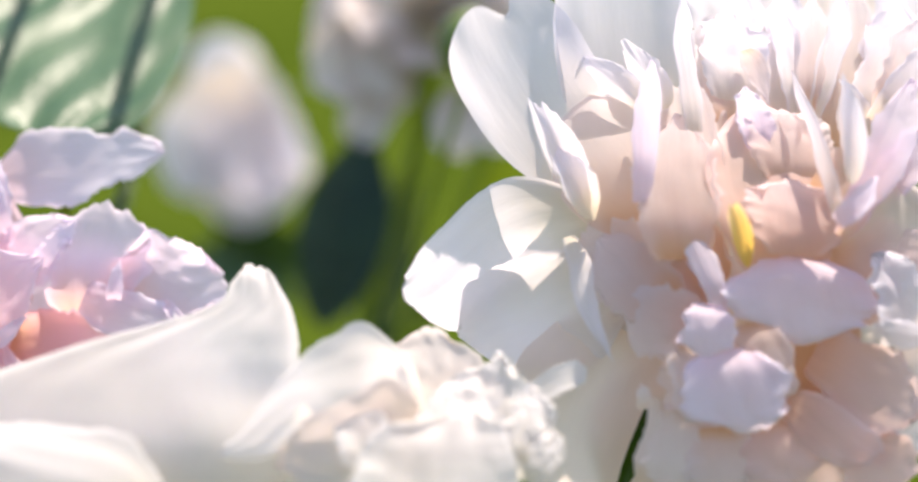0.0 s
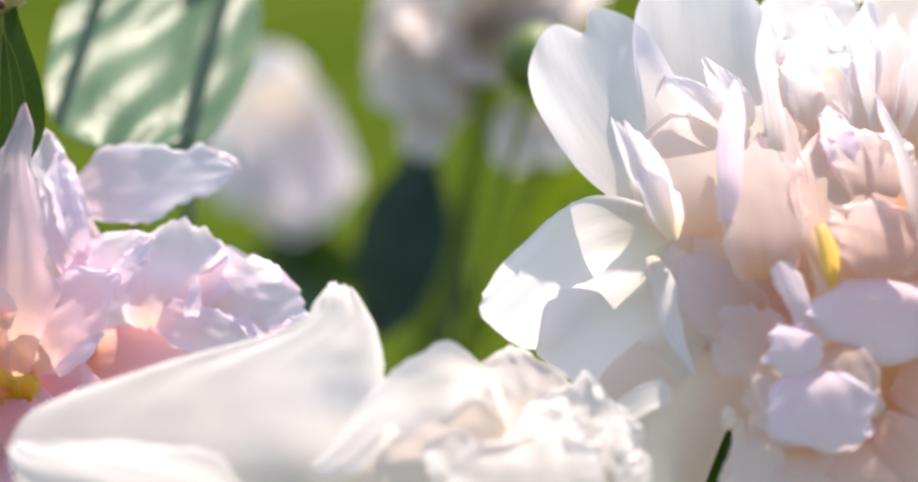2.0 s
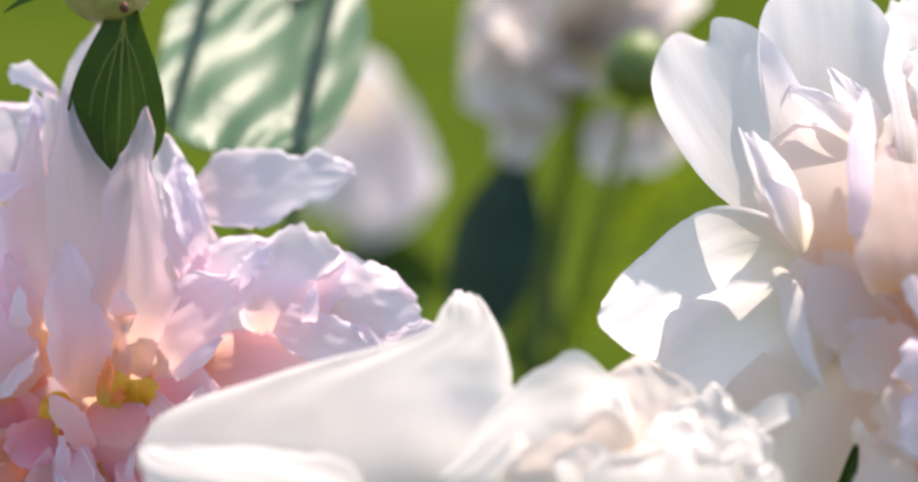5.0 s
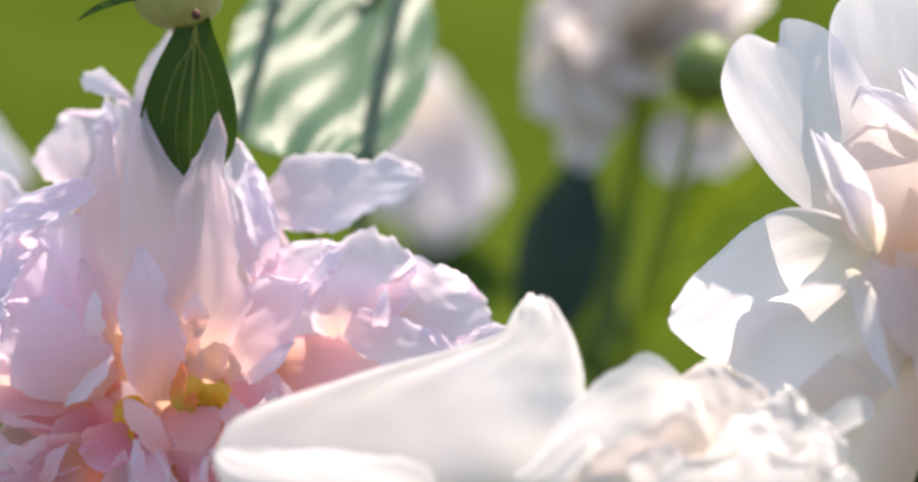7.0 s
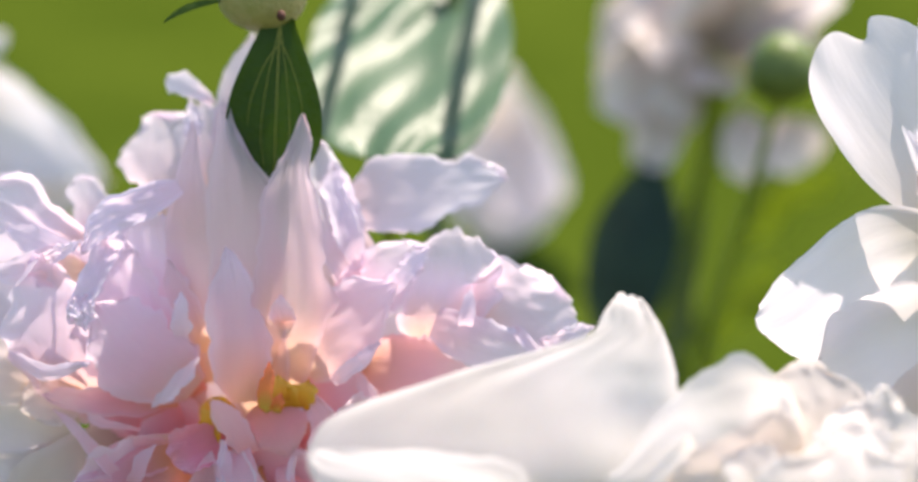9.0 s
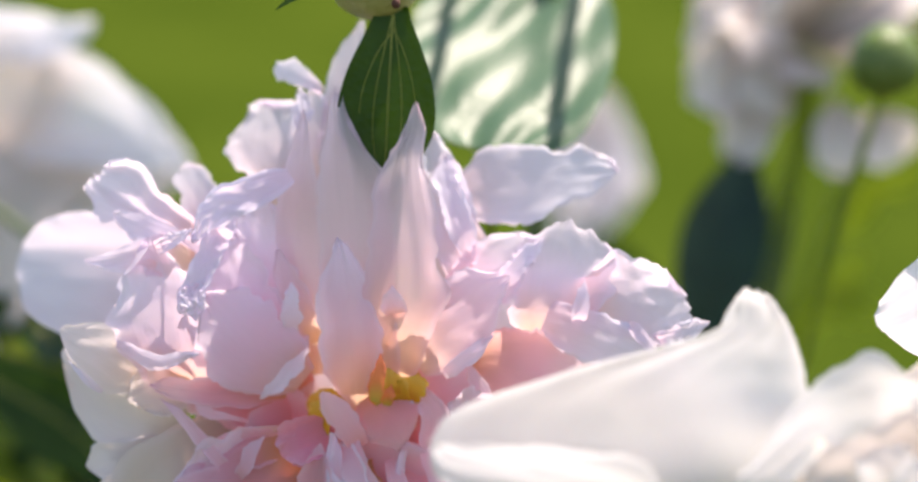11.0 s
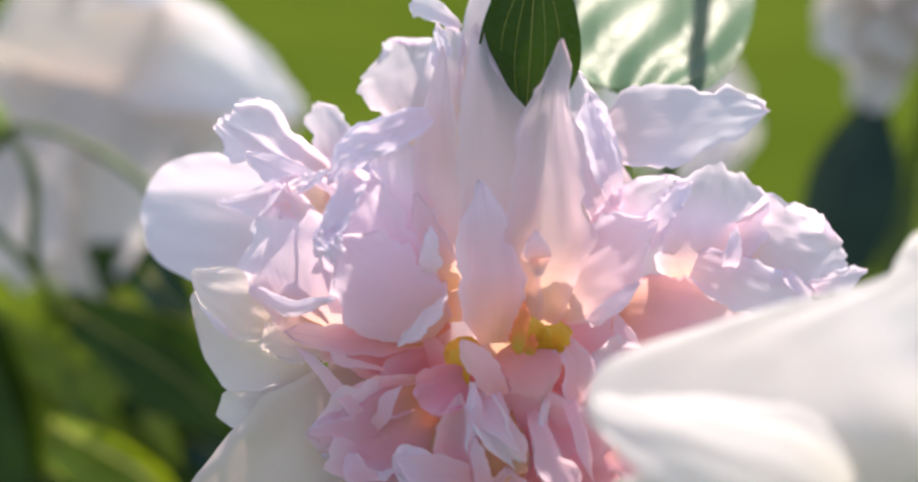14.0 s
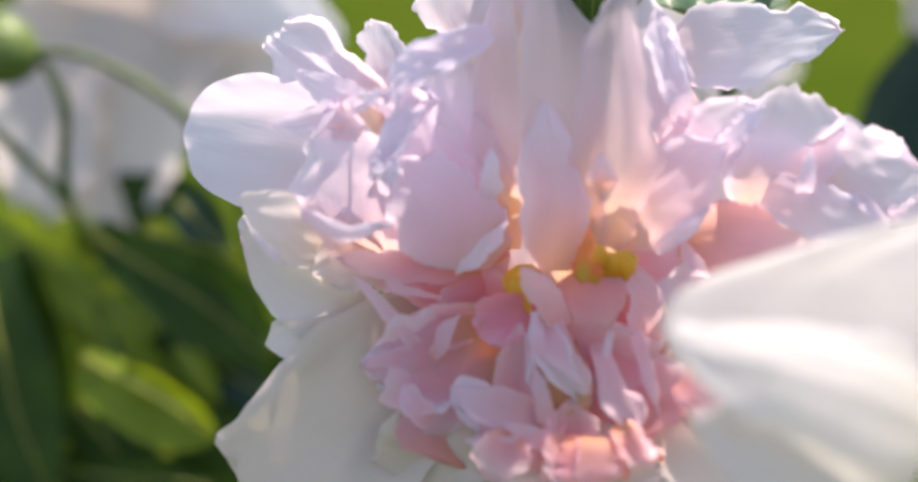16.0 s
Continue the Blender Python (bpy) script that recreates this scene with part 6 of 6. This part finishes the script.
half_hidden = thing('peony_flower', (0.0737, 0.4052, 0.0200), 'white peony past its best behind the waxy leaf', 'flower', 'peony flowers')
petal(half_hidden, WHITE, (0.0474, 0.3774, 0.7115), (0.0464, 0.3713, 0.7670), 0.0349, belly=0.65, point=0.4, bow=0.0053, cup=0.2, ruf=0.3, turn=26)
petal(half_hidden, WHITE, (0.0474, 0.3774, 0.7115), (0.0621, 0.3631, 0.7500), 0.0436, belly=0.65, point=0.4, bow=0.0053, cup=0.2, ruf=0.3, turn=1)
petal(half_hidden, WHITE, (0.0474, 0.3774, 0.7115), (0.0801, 0.3579, 0.7243), 0.0436, belly=0.65, point=0.4, bow=0.0053, cup=0.2, ruf=0.3, turn=0)
petal(half_hidden, WHITE, (0.0474, 0.3774, 0.7115), (0.0802, 0.3427, 0.7012), 0.0436, belly=0.65, point=0.4, bow=0.0053, cup=0.2, ruf=0.3, turn=-27)
petal(half_hidden, WHITE, (0.0474, 0.3774, 0.7115), (0.0647, 0.3386, 0.6916), 0.0407, belly=0.65, point=0.4, bow=0.0053, cup=0.2, ruf=0.3, turn=-10)
petal(half_hidden, WHITE, (0.0474, 0.3774, 0.7115), (0.0375, 0.3607, 0.6965), 0.0436, belly=0.65, point=0.4, bow=0.0053, cup=0.2, ruf=0.3, turn=21)
petal(half_hidden, WHITE, (0.0474, 0.3774, 0.7115), (0.0271, 0.3690, 0.7245), 0.0407, belly=0.65, point=0.4, bow=0.0053, cup=0.2, ruf=0.3, turn=9)
petal(half_hidden, WHITE, (0.0474, 0.3774, 0.7115), (0.0592, 0.3564, 0.7193), 0.0465, belly=0.65, point=0.4, bow=0.0053, cup=0.2, ruf=0.3, turn=-8)
petal(half_hidden, WHITE, (0.0541, 0.3690, 0.7594), (0.0686, 0.3364, 0.6909), 0.0397, belly=0.6, point=0.4, bow=0.0053, cup=0.1, ruf=0.45)
petal(half_hidden, WHITE, (0.0464, 0.3655, 0.7548), (0.0366, 0.3391, 0.7009), 0.0370, belly=0.6, point=0.4, bow=0.0053, cup=0.1, ruf=0.45)
petal(half_hidden, WHITE, (0.0490, 0.3623, 0.7448), (0.0802, 0.3440, 0.7009), 0.0344, belly=0.6, point=0.4, bow=0.0053, cup=0.1, ruf=0.45)
tube('stem', [(0.0503, 0.3705, 0.7077), (0.0513, 0.3459, 0.6255), (0.0613, 0.3659, 0.3500), (0.0713, 0.3759, 0.0200)], [0.0058, 0.0040, 0.0040, 0.0048], STEM, half_hidden)
leaf(half_hidden, LEAF, (0.0956, 0.3426, 0.6629), (0.0458, 0.3504, 0.6856), 0.0238, vein=0)
leaf(half_hidden, SHEEN, (0.0350, 0.3500, 0.6720), (0.0798, 0.3374, 0.6508), 0.0397, vein=0)

left_bloom = thing('peony_flower', (-0.1181, 0.2216, 0.0200), 'large white peony with drooping outer petals seen past the pink one', 'flower', 'peony flowers')
# Shaded outer petals take the greyer colour, the sunlit ones stay white.
blade(left_bloom, PALE_SHADED, (-0.1659, 0.1914, 0.7480), (-0.1376, 0.1995, 0.8083), (34.3, 34.4, 34.6, 34.9, 26.8, 21.8, 21.8), (32, 31.9, 31.8, 31, 29.4, 27.8, 22.3), ruf=0.12, rag=0.03)
blade(left_bloom, PALE_SHADED, (-0.1523, 0.1928, 0.7728), (-0.1512, 0.1601, 0.6971), (43, 42.9, 33.2, 24.9, 18.2, 15.7, 15.7), (48, 46.8, 40.6, 33.1, 23.5, 17.5, 16), ruf=0.1, rag=0.04, crease=0.03)
blade(left_bloom, PALE_SHADED, (-0.1383, 0.1919, 0.7629), (-0.0791, 0.1801, 0.7571), (6.6, 6.5, 6.6, 7, 7.2, 2.5, 0), (26, 25.9, 24.4, 21.8, 15.1, 7.3, 0), ruf=0.1, rag=0.03)
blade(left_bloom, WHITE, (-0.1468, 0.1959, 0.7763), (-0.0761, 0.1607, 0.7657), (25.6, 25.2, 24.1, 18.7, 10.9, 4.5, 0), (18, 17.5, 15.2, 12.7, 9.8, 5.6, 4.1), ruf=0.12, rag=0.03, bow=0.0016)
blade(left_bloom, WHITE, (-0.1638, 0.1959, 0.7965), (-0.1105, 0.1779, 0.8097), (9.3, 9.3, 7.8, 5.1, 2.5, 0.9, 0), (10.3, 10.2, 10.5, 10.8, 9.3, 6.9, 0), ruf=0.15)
blade(left_bloom, PALE_SHADED, (-0.1706, 0.1819, 0.7565), (-0.1740, 0.1544, 0.7045), (17.8, 17.7, 16.4, 15.1, 14, 14, 14), (31.8, 31.7, 28.9, 22.6, 16.2, 15.3, 15.2), ruf=0.1)
tube('stem', [(-0.1602, 0.2029, 0.7629), (-0.1622, 0.1851, 0.6901), (-0.1611, 0.1649, 0.6223), (-0.1511, 0.1849, 0.3500), (-0.1411, 0.1949, 0.0200)], [0.0080, 0.0036, 0.0036, 0.0036, 0.0043], STEM, left_bloom)

left_shoot = thing('peony_shoot', (-0.1280, 0.1463, 0.0200), 'peony shoot with a green bud and arching stems over dark leaves', 'plant')
knob('bud', (-0.1758, 0.1345, 0.7634), 0.0109, POD, left_shoot, tall=1.0)
tube('stem', [(-0.1661, 0.1351, 0.7634), (-0.1449, 0.1352, 0.7593), (-0.1181, 0.1309, 0.7419), (-0.1064, 0.1460, 0.7025), (-0.1043, 0.1390, 0.6237), (-0.0943, 0.1590, 0.3500), (-0.0843, 0.1690, 0.0200)], [0.0014, 0.0014, 0.0016, 0.0018, 0.0018, 0.0018, 0.0021], STEM, left_shoot)
tube('stalk', [(-0.1643, 0.1344, 0.7609), (-0.1569, 0.1302, 0.7476), (-0.1574, 0.1282, 0.7205), (-0.1526, 0.1502, 0.6756), (-0.1295, 0.1419, 0.5995)], [0.0014, 0.0018, 0.0016, 0.0018, 0.0019], STEM, left_shoot)
tube('stalk', [(-0.1868, 0.1282, 0.7476), (-0.1688, 0.1241, 0.7326), (-0.1556, 0.1293, 0.7127), (-0.1457, 0.1514, 0.6671), (-0.1273, 0.1388, 0.5903)], [0.0014, 0.0016, 0.0016, 0.0016, 0.0016], STEM, left_shoot)
frond(left_shoot, LEAF, (-0.1558, 0.1343, 0.7043), (-0.0928, 0.1205, 0.6716), (11, 10.9, 13.8, 16.6, 12.6, 4.4, 0), (6.9, 6.9, 9.8, 12.6, 11.4, 7.4, 0), rag=0.01)
frond(left_shoot, LIME, (-0.1933, 0.1410, 0.7068), (-0.1304, 0.1261, 0.6769), (10.8, 10.7, 10.6, 9.7, 6.3, 2.3, 0), (7.6, 7.6, 9.2, 11, 9.6, 6.4, 0), rag=0.01)
frond(left_shoot, LIME, (-0.1698, 0.1320, 0.6832), (-0.1233, 0.1199, 0.6630), (7.3, 7.3, 7.1, 6.6, 4.5, 1.6, 0), (9.9, 9.9, 9.3, 8, 4.9, 1.7, 0), rag=0.01)
frond(left_shoot, LIME, (-0.1547, 0.1095, 0.6685), (-0.1084, 0.1009, 0.6530), (11.4, 11.3, 10.9, 10.6, 8.7, 6.3, 0), (8, 7.9, 8.9, 9.9, 7.9, 5.9, 0), rag=0.01, cup=0.12)
# Slim second leaf laid over the last, added as its bright highlight.
frond(left_shoot, LIME, (-0.1530, 0.1088, 0.6727), (-0.1116, 0.0998, 0.6560), (6.3, 6.3, 6.3, 6.3, 4.1, 1.4, 0), (1.7, 1.6, 1.6, 1.6, 1, 0.4, 0), rag=0.01, cup=-0.18)
frond(left_shoot, LEAF, (-0.1840, 0.1232, 0.7007), (-0.1576, 0.0959, 0.6296), (11.3, 11.3, 11.5, 11.1, 8, 3.6, 0), (15.2, 15.2, 16.3, 19.1, 12.1, 4.2, 0), rag=0.01)
frond(left_shoot, LEAF, (-0.1565, 0.1175, 0.6550), (-0.1237, 0.1054, 0.6279), (9, 9, 8.8, 8.3, 7.8, 3, 0), (11.6, 11.6, 12.4, 13.7, 8.7, 3, 0), rag=0.01)
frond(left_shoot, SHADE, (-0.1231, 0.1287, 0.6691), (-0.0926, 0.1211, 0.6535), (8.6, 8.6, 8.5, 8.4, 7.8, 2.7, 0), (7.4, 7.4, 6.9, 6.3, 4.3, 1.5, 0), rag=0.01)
frond(left_shoot, LIME, (-0.1248, 0.1215, 0.6750), (-0.1104, 0.1144, 0.6580), (5, 5, 4.9, 4.6, 3.5, 1.2, 0), (3.3, 3.3, 3.2, 3.2, 3.2, 1.5, 0), rag=0.01)
frond(left_shoot, LEAF, (-0.1644, 0.1086, 0.6388), (-0.1115, 0.1016, 0.6354), (5.9, 5.9, 6, 6.1, 5.3, 1.9, 0), (7.8, 7.8, 7.6, 7.4, 4.4, 1.5, 0), rag=0.01)
frond(left_shoot, LIME, (-0.1392, 0.1419, 0.7030), (-0.1014, 0.1367, 0.6923), (7.5, 7.5, 7.4, 7.1, 6.5, 2.3, 0), (3.9, 3.9, 4.3, 4.9, 4.3, 1.5, 0), rag=0.01)
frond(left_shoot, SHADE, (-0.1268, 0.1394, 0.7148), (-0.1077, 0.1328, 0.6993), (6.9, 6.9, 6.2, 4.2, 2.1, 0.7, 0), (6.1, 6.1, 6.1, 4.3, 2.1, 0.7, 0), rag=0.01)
leaf(left_shoot, LEAF, (-0.1558, 0.1396, 0.6995), (-0.0948, 0.1223, 0.6488), 0.0405, vein=0, belly=0.5, cup=0.2, bow=0.0035)
leaf(left_shoot, LEAF, (-0.1743, 0.1333, 0.7012), (-0.1716, 0.1028, 0.6192), 0.0353, vein=0, belly=0.5, cup=0.2, bow=0.0035)
leaf(left_shoot, LIME, (-0.1921, 0.1423, 0.7035), (-0.1227, 0.1366, 0.6738), 0.0229, vein=0, belly=0.5)
leaf(left_shoot, LIME, (-0.1789, 0.1417, 0.6781), (-0.1101, 0.1309, 0.6339), 0.0353, vein=0, belly=0.5)
leaf(left_shoot, LEAF, (-0.1390, 0.1554, 0.6984), (-0.1004, 0.1480, 0.6699), 0.0229, vein=0, belly=0.5)
leaf(left_shoot, LEAF, (-0.1272, 0.1188, 0.6186), (-0.0962, 0.1332, 0.6641), 0.0300, vein=0, belly=0.5)
leaf(left_shoot, LEAF, (-0.1719, 0.1157, 0.6185), (-0.1120, 0.1210, 0.6325), 0.0194, vein=0, belly=0.5)
leaf(left_shoot, LEAF, (-0.1518, 0.1641, 0.7152), (-0.1130, 0.1580, 0.6901), 0.0264, vein=0, belly=0.5)
leaf(left_shoot, LIME, (-0.2299, 0.1667, 0.5976), (-0.1699, 0.1569, 0.6114), 0.0171, vein=0, belly=0.5, cup=0.15, turn=21)
leaf(left_shoot, LEAF, (-0.1697, 0.1326, 0.5944), (-0.0933, 0.1296, 0.6241), 0.0253, vein=0, belly=0.5, cup=0.15, turn=-21)
leaf(left_shoot, LIME, (-0.1543, 0.1894, 0.6772), (-0.1036, 0.1702, 0.6659), 0.0159, vein=0, belly=0.5, cup=0.15, turn=-14)
leaf(left_shoot, LIME, (-0.2256, 0.1887, 0.6722), (-0.1444, 0.1745, 0.6691), 0.0240, vein=0, belly=0.5, cup=0.15, turn=-18)
leaf(left_shoot, LEAF, (-0.1495, 0.1744, 0.6698), (-0.1166, 0.1459, 0.6355), 0.0168, vein=0, belly=0.5, cup=0.15, turn=-4)
leaf(left_shoot, LIME, (-0.1662, 0.1521, 0.6107), (-0.1083, 0.1455, 0.6338), 0.0183, vein=0, belly=0.5, cup=0.15, turn=19)
leaf(left_shoot, LIME, (-0.1489, 0.1518, 0.6336), (-0.0899, 0.1269, 0.6045), 0.0222, vein=0, belly=0.5, cup=0.15, turn=16)
leaf(left_shoot, LEAF, (-0.1607, 0.1940, 0.6750), (-0.1162, 0.1624, 0.6296), 0.0213, vein=0, belly=0.5, cup=0.15, turn=-15)
leaf(left_shoot, LIME, (-0.2200, 0.1643, 0.6396), (-0.1479, 0.1450, 0.6238), 0.0227, vein=0, belly=0.5, cup=0.15, turn=-18)
leaf(left_shoot, LIME, (-0.1982, 0.1642, 0.6295), (-0.1303, 0.1507, 0.6311), 0.0203, vein=0, belly=0.5, cup=0.15, turn=16)
leaf(left_shoot, LEAF, (-0.2344, 0.1555, 0.6707), (-0.1876, 0.1228, 0.6216), 0.0236, vein=0, belly=0.5, cup=0.15, turn=14)
leaf(left_shoot, LIME, (-0.2139, 0.1840, 0.6737), (-0.1825, 0.1544, 0.6366), 0.0167, vein=0, belly=0.5, cup=0.15, turn=25)
leaf(left_shoot, LIME, (-0.1517, 0.1525, 0.6086), (-0.0738, 0.1417, 0.6157), 0.0242, vein=0, belly=0.5, cup=0.15, turn=12)
leaf(left_shoot, LEAF, (-0.1571, 0.1834, 0.6512), (-0.0810, 0.1697, 0.6504), 0.0231, vein=0, belly=0.5, cup=0.15, turn=0)
leaf(left_shoot, LIME, (-0.2197, 0.1909, 0.6618), (-0.1697, 0.1591, 0.6150), 0.0223, vein=0, belly=0.5, cup=0.15, turn=7)
leaf(left_shoot, LIME, (-0.1536, 0.1444, 0.6248), (-0.0854, 0.1369, 0.6434), 0.0219, vein=0, belly=0.5, cup=0.15, turn=-23)
leaf(left_shoot, LEAF, (-0.1876, 0.1744, 0.6603), (-0.1257, 0.1676, 0.6822), 0.0192, vein=0, belly=0.5, cup=0.15, turn=18)
leaf(left_shoot, LIME, (-0.1441, 0.1454, 0.5928), (-0.0907, 0.1381, 0.6146), 0.0170, vein=0, belly=0.5, cup=0.15, turn=18)

far_shoot = thing('peony_shoot', (0.1572, 0.2718, 0.0200), 'pale green peony shoot blurred against the lawn', 'plant')
tube('stem', [(0.1598, 0.2505, 0.7432), (0.1485, 0.2430, 0.7172), (0.1304, 0.2293, 0.6694), (0.1236, 0.2132, 0.6129), (0.1336, 0.2332, 0.3500), (0.1436, 0.2432, 0.0200)], [0.0020, 0.0023, 0.0025, 0.0027, 0.0027, 0.0033], LIME, far_shoot)
leaf(far_shoot, LIME, (0.1519, 0.2430, 0.7172), (0.1703, 0.2449, 0.7400), 0.0140, vein=0)
leaf(far_shoot, LIME, (0.1643, 0.2487, 0.7367), (0.1893, 0.2461, 0.7443), 0.0158, vein=0)
leaf(far_shoot, LIME, (0.1349, 0.2318, 0.6781), (0.1639, 0.2396, 0.7135), 0.0136, vein=0)
leaf(far_shoot, STEM, (0.1327, 0.2293, 0.6694), (0.1168, 0.2487, 0.7367), 0.0099, vein=0)
leaf(far_shoot, LEAF, (0.1304, 0.2256, 0.6564), (0.1055, 0.2368, 0.6955), 0.0136, vein=0)
leaf(far_shoot, LIME, (0.1439, 0.2381, 0.6998), (0.1774, 0.2322, 0.6875), 0.0158, vein=0)
leaf(far_shoot, LEAF, (0.1598, 0.2493, 0.7389), (0.1507, 0.2561, 0.7628), 0.0113, vein=0)
